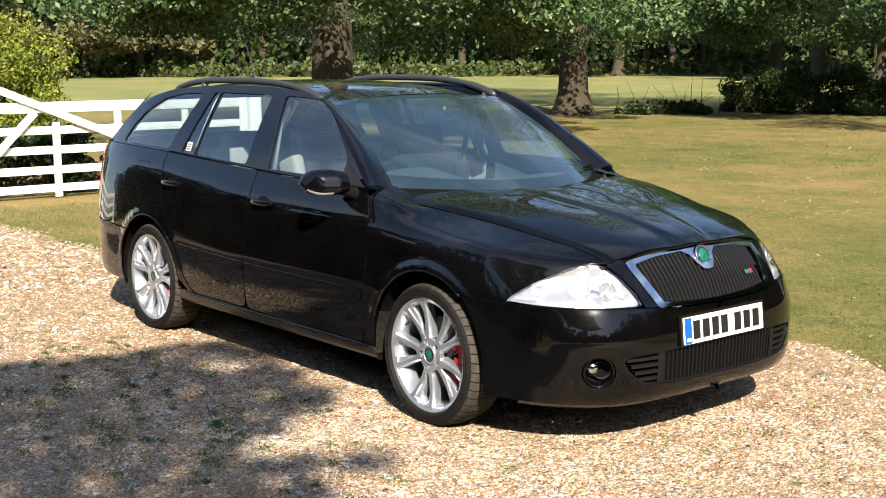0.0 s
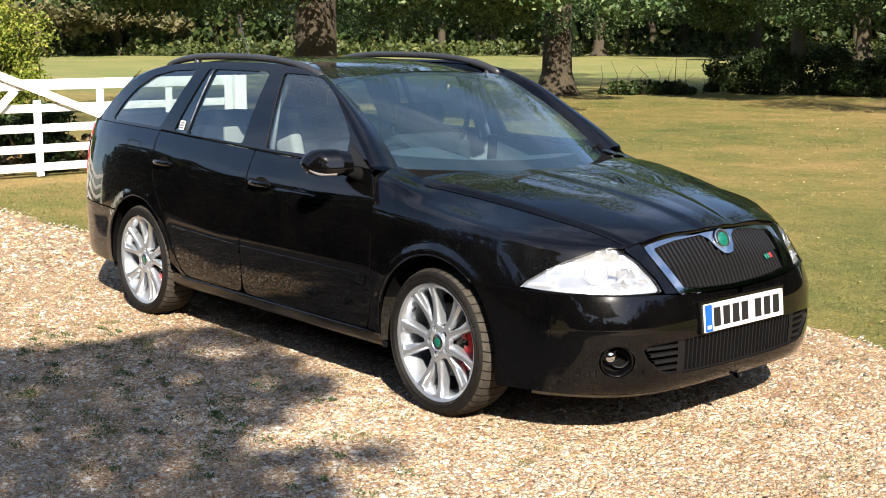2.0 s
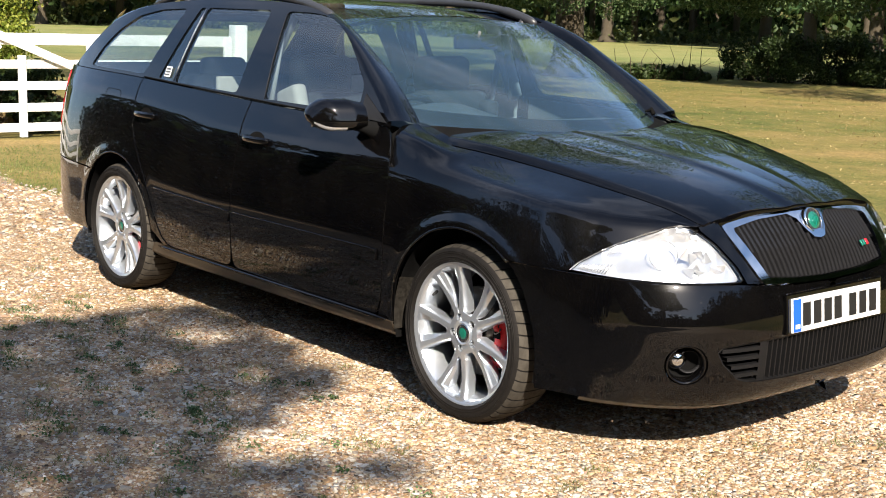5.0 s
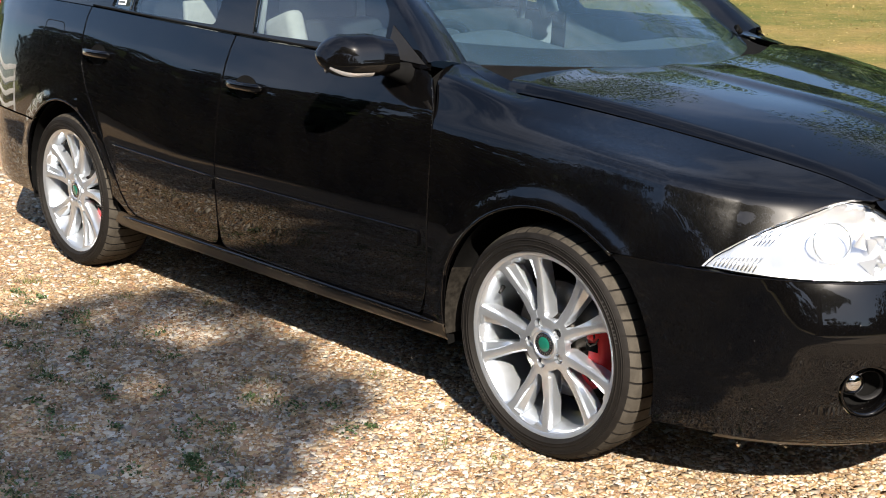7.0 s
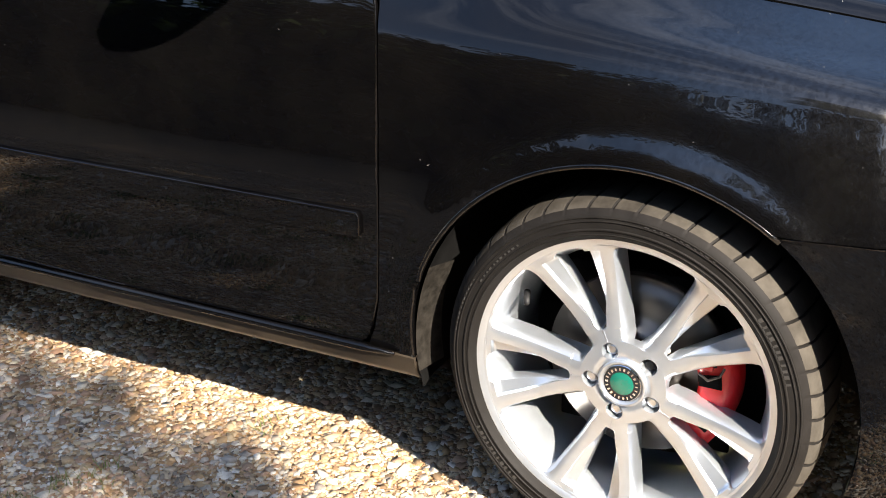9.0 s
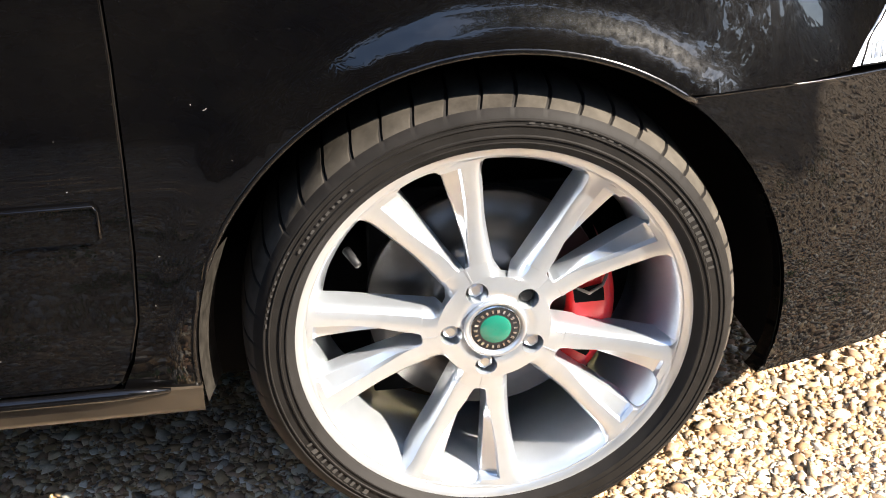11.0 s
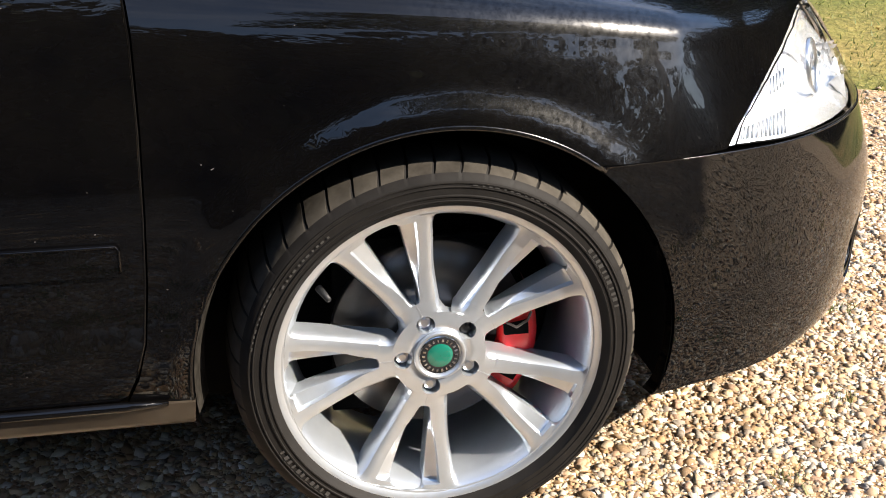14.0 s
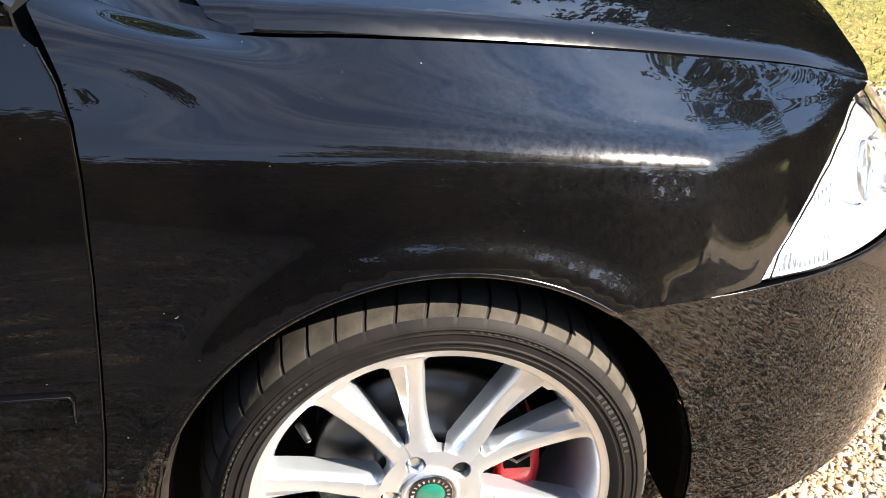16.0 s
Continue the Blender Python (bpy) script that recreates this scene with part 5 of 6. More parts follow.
def wheel(steer, spin, side):
    """An alloy wheel with its tyre; it faces -y."""
    w = new("wheel")
    w.parent = car
    prof = [(0.236, 0.085), (0.252, 0.100), (0.285, 0.107), (0.297, 0.100), (0.304, 0.086), (0.3105, 0.06), (0.3165, 0.0), (0.3145, -0.055), (0.3120, -0.075), (0.3080, -0.088), (0.3015, -0.0975),
            (0.2925, -0.1065), (0.2905, -0.1072), (0.2898, -0.1088), (0.2885, -0.1088), (0.2878, -0.1076), (0.2845, -0.1080), (0.2838, -0.1096), (0.2828, -0.1096), (0.2820, -0.1082), (0.272, -0.1085), (0.2708, -0.1106), (0.2690, -0.1106), (0.2682, -0.1092), (0.2635, -0.1090), (0.2628, -0.1104), (0.2612, -0.1100), (0.2605, -0.1080), (0.254, -0.103), (0.249, -0.096)]
    n = 720
    def tread(i, j, p):
        r, ang = math.hypot(p[0], p[2]), math.atan2(p[2], p[0])
        k = 1.0
        if 3 <= i <= 10 and j % 15 == 0:
            k = 1 - 0.0030 / r * (0.35 if i in (3, 10) else 1.0)
        ang += 0.010 * (min(max(i, 3), 10) - 3)
        return (r * k * math.cos(ang), p[1], r * k * math.sin(ang))

    tyre = revolve("tyre", prof, TYRE, w, "black low-profile tyre with dusty tread", n, tread)
    tyre.data.materials.append(TREAD)
    idx = [1 if 4 <= (f // n) <= 9 and (f % n) % 15 not in (0, 14) else 0 for f in range(len(tyre.data.polygons))]
    tyre.data.polygons.foreach_set("material_index", idx)
    tyre.data.set_sharp_from_angle(angle=radians(35))
    # moulded bars of lettering on the wall
    for a0, a1, r0, r1 in ((16, 40, 0.2725, 0.2800), (208, 232, 0.2725, 0.2800), (128, 150, 0.2752, 0.2782), (150, 172, 0.2860, 0.2882), (60, 84, 0.2862, 0.2880)):
        m = 11
        for k in range(m):
            b0, b1 = a0 + (a1 - a0) * k / m, a0 + (a1 - a0) * (k + (0.35, 0.62, 0.45)[k % 3]) / m
            row = [[(r * math.cos(radians(a)), -0.1104 if r < 0.285 else -0.1098, r * math.sin(radians(a))) for a in np.linspace(b0, b1, 4)] for r in (r0, r1)]
            grid_mesh("moulded_bar", row, TYRE_TEXT, tyre, smooth=False)
    R = 0.2535
    rim = revolve("rim", [(0.222, 0.095), (0.226, 0.06), (0.213, 0.03), (0.215, -0.02), (0.222, -0.052), (0.2295, -0.074), (0.2350, -0.0865), (0.2385, -0.0920), (0.2425, -0.0950), (0.2475, -0.0972), (0.2510, -0.0990), (R, -0.0990), (R, -0.092)], ALLOY, w, "silver alloy rim", 96)
    # ten arms in five pairs; towards its slot each arm steps down to a ledge
    for k in range(5):
        centre = radians(114 + 72 * k)
        for s in (-1, 1):
            rows = []
            for rho in FACE_RHO:
                slot, gap, ledge = float(SLOT_HALF(rho)), float(OPEN_HALF(rho)), float(LEDGE(rho))
                a_in, a_out = math.asin(slot / rho), radians(36) - math.asin(gap / rho)
                front = float(dish(rho))
                k_in, k_out = min(1.0, slot / 0.008), min(1.0, gap / 0.012)
                step = min(1.0, ledge / 0.2) * min(1.0, max(0.0, (0.2294 - rho) / 0.0011))
                e1 = max(ledge, 0.04)
                row = []
                section = ((0.0, 0.042 * k_in), (0.0, 0.0030 * k_in + 0.0150 * step), (0.03, 0.0012 * k_in + 0.0135 * step), (e1 * 0.50, 0.0004 * k_in + 0.0112 * step), (e1 * 0.90, 0.0085 * step), (e1, 0.0004),
                           (e1 + (1 - e1) * 0.30, 0.0), (e1 + (1 - e1) * 0.60, 0.0004 * k_out), (e1 + (1 - e1) * 0.76, 0.0020 * k_out), (e1 + (1 - e1) * 0.88, 0.0062 * k_out), (e1 + (1 - e1) * 0.97, 0.0130 * k_out), (1.0, 0.018 * k_out), (1.0, 0.044 * k_out))
                for e, dy in section:
                    ang = centre + s * (a_in + (a_out - a_in) * e)
                    row.append((rho * math.cos(ang), front + dy, rho * math.sin(ang)))
                rows.append(row)
            grid_mesh("spoke", rows, ALLOY, rim, flip=s > 0, crease=26)
    # hub face, pierced for the cap and the five bolts
    bolts = [(0.056 * math.cos(radians(114 + 72 * k)), 0.056 * math.sin(radians(114 + 72 * k))) for k in range(5)]
    wells = [arc(x, z, 0.0143, 0, 360, 25)[:-1] for x, z in bolts]
    hub = panel("hub", lambda x, z: np.stack([x, dish(np.maximum(np.hypot(x, z), 0.052)) + 0.0035 * np.exp(-((np.hypot(x, z) - 0.040) / 0.006) ** 2), z], -1), arc(0, 0, 0.0712, 0, 360, 73)[:-1], ALLOY, rim, (0, -1, 0),
                holes=wells + [arc(0, 0, 0.0335, 0, 360, 41)[:-1]], step=0.006, depth=0.027)
    revolve("cap_collar", [(0.0345, -0.070), (0.0405, -0.0805), (0.0400, -0.0850), (0.0378, -0.0862), (0.0352, -0.0850), (0.0335, -0.0815)], ALLOY, hub, "", 56)
    cap = revolve("centre_cap", [(0.0340, -0.079), (0.0330, -0.0828), (0.0308, -0.0838)], CHROME, rim, "green and black centre cap", 48)
    revolve("cap_band", [(0.0310, -0.0836), (0.020, -0.0842)], TRIM, cap, "", 40)
    revolve("cap_field", [(0.0203, -0.0840), (0.018, -0.0850), (0.008, -0.0856), (0.0004, -0.0857)], GREEN, cap, "", 32)
    for k in range(22):
        t = 2 * math.pi * k / 22
        part("cap_mark", box_bm((0.0046, 0.001, 0.0022 + 0.0006 * (k % 3)), (0, 0, 0), 0, turn=pose(0.0255 * math.cos(t), -0.0843, 0.0255 * math.sin(t), 0, -math.degrees(t), 0)), CHROME, cap, "", False)
    for k, (x, z) in enumerate(bolts):
        # well floor darker than the hub: the well's shadow is put into the colour
        well = revolve("bolt_well", [(0.0148, -0.0560), (0.0148, -0.0585), (0.0004, -0.0585)], ALLOY_DARK, rim, "", 24)
        well.location = (x, 0, z)
        bm = bmesh.new()
        bmesh.ops.create_cone(bm, cap_ends=True, segments=6, radius1=0.0108, radius2=0.0104, depth=0.012, matrix=pose(x, -0.0645, z, 90, 0, 0))
        bmesh.ops.create_cone(bm, cap_ends=True, segments=20, radius1=0.0092, radius2=0.0060, depth=0.002, matrix=pose(x, -0.0714, z, 90, 0, 0))
        # one bolt is black in place of the shadow on it
        part("wheel_bolt", bm, TRIM if k == 4 else SATIN, rim, "", False)
    t = radians(148)
    tube("valve", [(0.212 * math.cos(t), -0.055, 0.212 * math.sin(t)), (0.198 * math.cos(t), -0.082, 0.198 * math.sin(t))], [0.006, 0.0045], TRIM, rim, "black rubber valve", 8)
    # brake
    disc = revolve("brake_disc", [(0.055, -0.035), (0.075, -0.035), (0.078, -0.012), (0.100, -0.012), (0.156, -0.012), (0.156, 0.010), (0.07, 0.010)], DISC, w, "steel brake disc", 64)
    part("brake_backplate", box_bm((0.30, 0.01, 0.30), (0, 0.03, 0), 0.004), DARK, w, "")
    rows = []
    for ang in np.linspace(-38, 30, 14):
        c, s_ = math.cos(radians(ang)), math.sin(radians(ang))
        rows.append([(r * c, y, r * s_) for r, y in ((0.106, -0.006), (0.108, -0.030), (0.118, -0.039), (0.150, -0.041), (0.166, -0.032), (0.170, 0.02))])
    cal = grid_mesh("caliper", rows, CALIPER, w, "red brake caliper", flip=False)
    for a0, a1, r0, r1, mat in ((2, 12, 0.112, 0.150, DARK), (17, 24, 0.118, 0.146, TRIM), (-16, -9, 0.112, 0.134, DARK), (-31, -25, 0.116, 0.150, DARK)):
        rows = [[(r * math.cos(radians(a)), y, r * math.sin(radians(a))) for r, y in ((r0, -0.0335), (r0, -0.0425), (r1, -0.0440), (r1, -0.0350))] for a in np.linspace(a0, a1, 4)]
        grid_mesh("caliper_slot", rows, mat, cal, "dark caliper recess")
    tube("pad_spring", [(0.112, -0.0455, 0.028), (0.128, -0.0485, 0.020), (0.146, -0.0465, 0.030), (0.152, -0.0440, 0.044)], 0.0022, DISC, cal, "bent steel pad spring", 6)
    for ang in (-22, 20):
        c, s_ = math.cos(radians(ang)), math.sin(radians(ang))
        part("caliper_bolt", box_bm((0.022, 0.012, 0.022), (0.132 * c, -0.040, 0.132 * s_), 0.004), CALIPER, cal, "")
    return w


for side in (1, -1):
    wing_panel(side)
    door_panels(side)
    rear_panels(side)
    sill(side)
    roof_line = glasshouse(side)
    headlight(side)
mirror(1)
cabin_top(roof_line)
bonnet_panel()
bumper_panel()
grille()
under_car()
WHEEL_Y = 0.768
STEER = -0.6
first = wheel(0, 0, 1)
first.matrix_local = pose(0.005, -WHEEL_Y, 0.3165, 0, 0, STEER)


def wheel_copy(m):
    made = copy_thing(first, m)
    made.parent = car
    return made


wheel_copy(pose(REAR_X, -WHEEL_Y, 0.3165, 0, 31, 0))
wheel_copy(pose(0.005, WHEEL_Y, 0.3165, 0, 0, 180 + STEER))
wheel_copy(pose(REAR_X, WHEEL_Y, 0.3165, 0, 20, 180))


# ---- inside the car ----
def cabin():
    dash = []
    for y in np.linspace(-0.66, 0.66, 41):
        hump = 0.085 * math.exp(-(abs(y + 0.33) / 0.25) ** 3)
        dash.append([(-0.40, y, 0.955), (-0.55, y, 0.968 + hump * 0.25), (-0.66, y, 0.970 + hump * 0.7), (-0.76, y, 0.966 + hump), (-0.82, y, 0.956 + hump), (-0.86, y, 0.91 + hump), (-0.90, y, 0.80), (-0.86, y, 0.55)])
    grid_mesh("dashboard", dash, DASH, car, "grey dashboard", flip=True)
    w = tube("steering_wheel", [(-0.98 + 0.075 * math.sin(t), -0.36 + 0.185 * math.cos(t), 0.90 + 0.165 * math.sin(t)) for t in np.linspace(0, 2 * math.pi, 33)], 0.015, TRIM, car, "black steering wheel", 8)
    part("wheel_boss", box_bm((0.05, 0.16, 0.13), (-0.965, -0.36, 0.89), 0.03), TRIM, w, "")
    for dy in (-0.12, 0.12):
        part("wheel_spoke", box_bm((0.02, 0.12, 0.03), (-0.975, -0.36 + dy, 0.90), 0.008), SATIN, w, "")
    for y in (-0.36, 0.36):
        s = part("front_seat", box_bm((0.50, 0.50, 0.16), (-1.25, y, 0.50), 0.05, 3), FABRIC, car, "grey fabric seat")
        back = part("backrest", box_bm((0.14, 0.48, 0.55), (-1.53, y, 0.77), 0.065, 4, pose(0, 0, 0, 0, 0, 0)), FABRIC_MID, s, "")
        for dy in (-0.2, 0.2):
            part("side_bolster", box_bm((0.10, 0.09, 0.48), (-1.445, y + dy, 0.76), 0.035, 3), FABRIC_MID, s, "grey seat bolster")
        # paler than the rest of the seat: its sunlight is put into the colour
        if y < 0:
            part("seat_shoulder", box_bm((0.17, 0.07, 0.22), (-1.47, -0.57, 0.965), 0.03, 3, pose(0, 0, 0, 0, -18, 0)), FABRIC_PALE, s, "seat shoulder with sunlight in its pale colour")
        part("headrest", box_bm((0.11, 0.31, 0.19), (-1.57, y, 1.115), 0.054, 5), FABRIC, s, "")
        for dy in (-0.05, 0.05):
            tube("headrest_post", [(-1.55, y + dy, 0.98), (-1.57, y + dy, 1.1)], 0.006, CHROME, s, "", 6)
    b = part("rear_bench", box_bm((0.50, 1.24, 0.16), (-2.05, 0, 0.52), 0.05, 3), FABRIC, car, "grey rear bench")
    part("bench_back", box_bm((0.14, 1.24, 0.56), (-2.34, 0, 0.80), 0.05, 3), FABRIC, b, "")
    for y in (-0.40, 0.0, 0.40):
        part("headrest", box_bm((0.09, 0.24, 0.13), (-2.36, y, 1.10), 0.042, 4), FABRIC, b, "")
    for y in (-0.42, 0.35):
        part("seat_patch", box_bm((0.03, 0.15, 0.20), (-2.262, y, 0.975), 0.012), FABRIC_PALE, b, "pale patch on the bench back")
    part("cabin_floor", box_bm((2.9, 1.36, 0.04), (-1.9, 0, 0.40), 0.01), DARK, car, "")
    for side in (1, -1):
        # centre pillars, belts and door cards
        pts = [cabin_side(-1.47 - 0.01 * k, 1.0 + 0.38 * k) * (1, side, 1) + np.array((0, 0.065 * side, 0)) for k in np.linspace(0, 1, 5)]
        tube("centre_pillar", pts, 0.04, CABIN, car, "grey pillar lining", 8, 0.6)
        pts = [(-1.50, -0.69 * side, 1.28), (-1.53, -0.66 * side, 1.0), (-1.52, -0.64 * side, 0.7)]
        tube("seat_belt", pts, 0.022, CABIN, car, "", 6, 0.3)
        pts = [cabin_side(-2.32 - 0.02 * k, 1.05 + 0.32 * k) * (1, side, 1) + np.array((0, 0.085 * side, 0)) for k in np.linspace(0, 1, 5)]
        tube("rear_pillar_lining", pts, 0.05, DASH, car, "", 8, 0.6)
        for x0, x1 in ((-0.5, -1.42), (-1.5, -2.4)):
            rows = [[(x, (-0.80 + 0.02 * math.sin(k * 5)) * side, 0.45 + 0.56 * k) for x in np.linspace(x0, x1, 8)] for k in np.linspace(0, 1, 6)]
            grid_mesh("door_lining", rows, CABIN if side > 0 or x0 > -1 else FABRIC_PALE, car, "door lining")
        pts = [(-1.42, -0.735 * side, 1.02), (-1.44, -0.69 * side, 1.18), (-1.455, -0.655 * side, 1.32)]
        tube("belt_cover", pts, 0.035, CABIN_PALE, car, "pale belt cover", 8, 0.4)
    m = part("inner_mirror", box_bm((0.03, 0.24, 0.065), (-0.93, 0, 1.295), 0.014, 3), TRIM, car, "black interior mirror")
    tube("mirror_stalk", [(-0.915, 0, 1.31), (-0.905, 0, 1.34)], 0.007, CABIN, m, "", 8)
    rows = [[tuple(roof(x, y) - np.array((0, 0, 0.03))) for y in np.linspace(-0.57, 0.57, 9)] for x in np.linspace(-1.15, -2.98, 12)]
    grid_mesh("headlining", rows, CABIN_PALE, car, "pale headlining")


cabin()


# ---- ground and drive ----
def sheet(name, pts, z, material, label, category):
    me = bpy.data.meshes.new(name)
    bm = bmesh.new()
    bm.faces.new([bm.verts.new((x, y, z)) for x, y in pts])
    bmesh.ops.triangulate(bm, faces=bm.faces)
    bm.to_mesh(me)
    bm.free()
    me.materials.append(material)
    return tagged(new(name, me), label, category, kind="structure")


DRIVE_EDGE = curve1((-16, 0.35), (-10, 0.25), (-7.0, 0.2), (-5.6, 0.22), (-4.2, 0.75), (-2.5, 1.45), (-1.0, 1.80), (0.0, 1.74), (0.7, 1.58), (1.7, 1.32), (3.0, 1.05), (6, 0.6), (14, 0.0))
rng = np.random.default_rng(5)
sheet("ground", [(-900, -900), (900, -900), (900, 900), (-900, 900)], 0.0, LAWN, "short dry lawn with green and straw patches", "lawn")
edge = [(x, float(DRIVE_EDGE(x)) + 0.10 * noise.noise(Vector((x * 1.7, 0, 0))) + 0.05 * noise.noise(Vector((x * 7, 3, 0)))) for x in np.arange(-16, 14, 0.07)]
sheet("gravel_drive", [(-16, -9)] + [(14, -9)] + edge[::-1], 0.004, GRAVEL_BED, "pale golden gravel drive with worn patches", "drive")


def cloud_mesh(name, verts, faces_per, count, material, parent=None, label=""):
    """Many small like pieces as one mesh: verts is (count, k, 3), faces_per the faces of one piece."""
    k = verts.shape[1]
    fs = np.array(faces_per)
    allf = (fs[None] + (np.arange(count) * k)[:, None, None]).reshape(-1, fs.shape[1])
    me = bpy.data.meshes.new(name)
    me.vertices.add(count * k)
    me.vertices.foreach_set("co", verts.astype(np.float32).ravel())
    me.loops.add(allf.size)
    me.loops.foreach_set("vertex_index", allf.astype(np.int32).ravel())
    me.polygons.add(len(allf))
    me.polygons.foreach_set("loop_start", np.arange(0, allf.size, fs.shape[1], dtype=np.int32))
    me.update(calc_edges=True)
    me.materials.append(material)
    ob = new(name, me)
    if parent is not None:
        ob.parent = parent
    if label:
        ob["label"] = label
    return ob


def leaf_cloud(name, centres, size, material, parent=None, label="", flat=0.0):
    """Leaves: small folded kites, turned at random."""
    n = len(centres)
    kite = np.array(((0, -0.5, 0), (0.32, 0.0, 0.10), (0, 0.55, 0.0), (-0.32, 0.0, 0.10)))
    q = rng.normal(size=(n, 4))
    if flat:
        q[:, 1:3] *= 1 - flat
    q /= np.linalg.norm(q, axis=1)[:, None]
    w, x, y, z = q.T
    rot = np.stack([np.stack([1 - 2 * (y * y + z * z), 2 * (x * y - w * z), 2 * (x * z + w * y)], -1), np.stack([2 * (x * y + w * z), 1 - 2 * (x * x + z * z), 2 * (y * z - w * x)], -1),
                    np.stack([2 * (x * z - w * y), 2 * (y * z + w * x), 1 - 2 * (x * x + y * y)], -1)], 1)
    s = size * rng.uniform(0.6, 1.35, n)
    v = np.einsum("nij,kj->nki", rot, kite) * s[:, None, None] + np.asarray(centres)[:, None]
    return cloud_mesh(name, v, ((0, 1, 2), (0, 2, 3)), n, material, parent, label)


def clumps(centres, radii, per, squash=0.7):
    """Points gathered in loose clumps, thicker towards the skin of each."""
    c, r = np.repeat(np.asarray(centres), per, 0), np.repeat(np.asarray(radii), per)
    d = rng.normal(size=c.shape)
    d /= np.linalg.norm(d, axis=1)[:, None]
    d[:, 2] *= squash
    return c + d * (r * rng.uniform(0.25, 1.0, len(r)) ** 0.6)[:, None]


def trunk_bm_points(base, top, lean=0.2, n=9):
    base, top = Vector(base), Vector(top)
    return [base.lerp(top, k) + Vector((lean * math.sin(3 * k + base.x), lean * math.cos(2.3 * k + base.y) - lean, 0)) * k for k in np.linspace(0, 1, n)]


def tree(name, label, at, height, spread, girth, low, leaves, leaf, material, group="", skirt=0.35, limbs=9, lift=0.0):
    """A broadleaf tree: flared trunk, limbs and a crown of leaf clumps with gaps."""
    t = thing(name, label, "tree", at, group)
    pts = trunk_bm_points((0, 0, -0.1), (0, 0, height * 0.72), 0.25, 12)
    rad = [girth * (1.75 if i == 0 else 1.3 if i == 1 and height > 9 else 1.0 - 0.06 * i) for i in range(12)]
    pts = [Vector((0, 0, -0.1)), Vector((0.0, 0, 0.22)), Vector((0.01, 0, 0.6))] + pts[1:]
    rad = [girth * 2.0, girth * 1.42, girth * 1.10] + [girth * (1.0 - 0.065 * i) for i in range(11)]
    tube("trunk", pts, rad, BARK, t, "grey-brown furrowed bark", 14)
    centres, radii = [], []
    for k in range(limbs):
        a = 2.4 * k + at[0]
        h0 = low + (height * 0.62 - low) * (k / limbs)
        out = spread * (0.95 - 0.35 * k / limbs) * rng.uniform(0.75, 1.05)
        rise = rng.uniform(-0.05, 0.35) * out + 0.15 * height * (k / limbs)
        p0 = Vector((0, 0, h0 + lift))
        p3 = Vector((out * math.cos(a), out * math.sin(a), h0 + rise + lift))
        mids = [p0.lerp(p3, s) + Vector((0, 0, 0.12 * out * math.sin(math.pi * s))) + Vector(rng.normal(size=3) * 0.12 * s) for s in np.linspace(0, 1, 7)]
        tube("limb", mids, [girth * 0.42 * (1 - 0.82 * s) for s in np.linspace(0, 1, 7)], BARK, t, "", 7)
        for s in (0.55, 0.8, 1.0):
            centres.append(p0.lerp(p3, s) + Vector(rng.normal(size=3) * 0.4))
            radii.append(spread * rng.uniform(0.2, 0.34))
    for _ in range(24 if height > 18 else 14):
        d = rng.normal(size=3)
        d /= np.linalg.norm(d)
        centres.append(Vector((d[0] * spread * 0.62, d[1] * spread * 0.62, height * 0.66 + d[2] * height * 0.26)))
        radii.append(spread * rng.uniform(0.24, 0.38))
    for k in range(int(22 * skirt / 0.35)):
        a = rng.uniform(0, 2 * math.pi)
        r = spread * rng.uniform(0.45, 1.02)
        centres.append(Vector((r * math.cos(a), r * math.sin(a), low + rng.uniform(-0.25, 0.9) + lift)))
        radii.append(spread * rng.uniform(0.10, 0.2))
    per = max(4, leaves // len(centres))
    leaf_cloud("crown", clumps([tuple(c) for c in centres], radii, per, 0.62), leaf, material, t, "leafy crown with gaps")
    return t


tree("oak_tree", "broad oak with a furrowed trunk and low leaves", (-19.7, 20.1, 0), 21.0, 7.6, 0.37, 2.55, 120000, 0.13, OAK, "field oaks", 0.8)
tree("oak_tree", "dark oak with a thick straight trunk", (-15.9, 9.7, 0), 19.0, 5.6, 0.40, 2.6, 110000, 0.115, OAK, "field oaks", 1.8)
# the third stands out of view, added to darken the bonnet's reflection
tree("oak_tree", "broad unseen oak, added for the bonnet to mirror", (-4.2, 25.0, 0), 20.0, 8.6, 0.40, 5.2, 56000, 0.18, OAK, "field oaks", 0.9)


def hanging_sprays(owner, spots, radius, per, leaf):
    """Low sprays of leaves that hang about a trunk, each on a thin bough."""
    made = [t for t in bpy.data.objects if t.name.startswith("oak_tree")][owner]
    leaf_cloud("hanging_spray", clumps(spots, np.full(len(spots), radius) * rng.uniform(0.7, 1.3, len(spots)), per, 0.6), leaf, OAK, made, "low hanging leaves")
    for x, y, z in spots[::3]:
        tube("bough", [(x * 0.15, y * 0.15, 3.6), (x * 0.6, y * 0.6, 3.5), (x, y, z + 0.2)], [0.06, 0.035, 0.008], BARK, made, "", 6)


across = Vector((0.54, 0.84))
spots = [(across.x * s + rng.normal() * 0.3 + 0.6, across.y * s + rng.normal() * 0.3 - 0.4, z) for s, z in ((-3.4, 2.45), (-2.9, 2.2), (-2.3, 2.1), (-1.7, 2.25), (-1.2, 2.45), (-0.6, 2.5), (0.2, 2.35), (0.7, 2.3), (1.5, 2.5), (2.4, 2.45), (3.2, 2.5), (4.2, 2.4), (5.0, 2.55), (-4.4, 2.55))]
hanging_sprays(1, spots, 0.34, 230, 0.06)
across = Vector((0.70, 0.71))
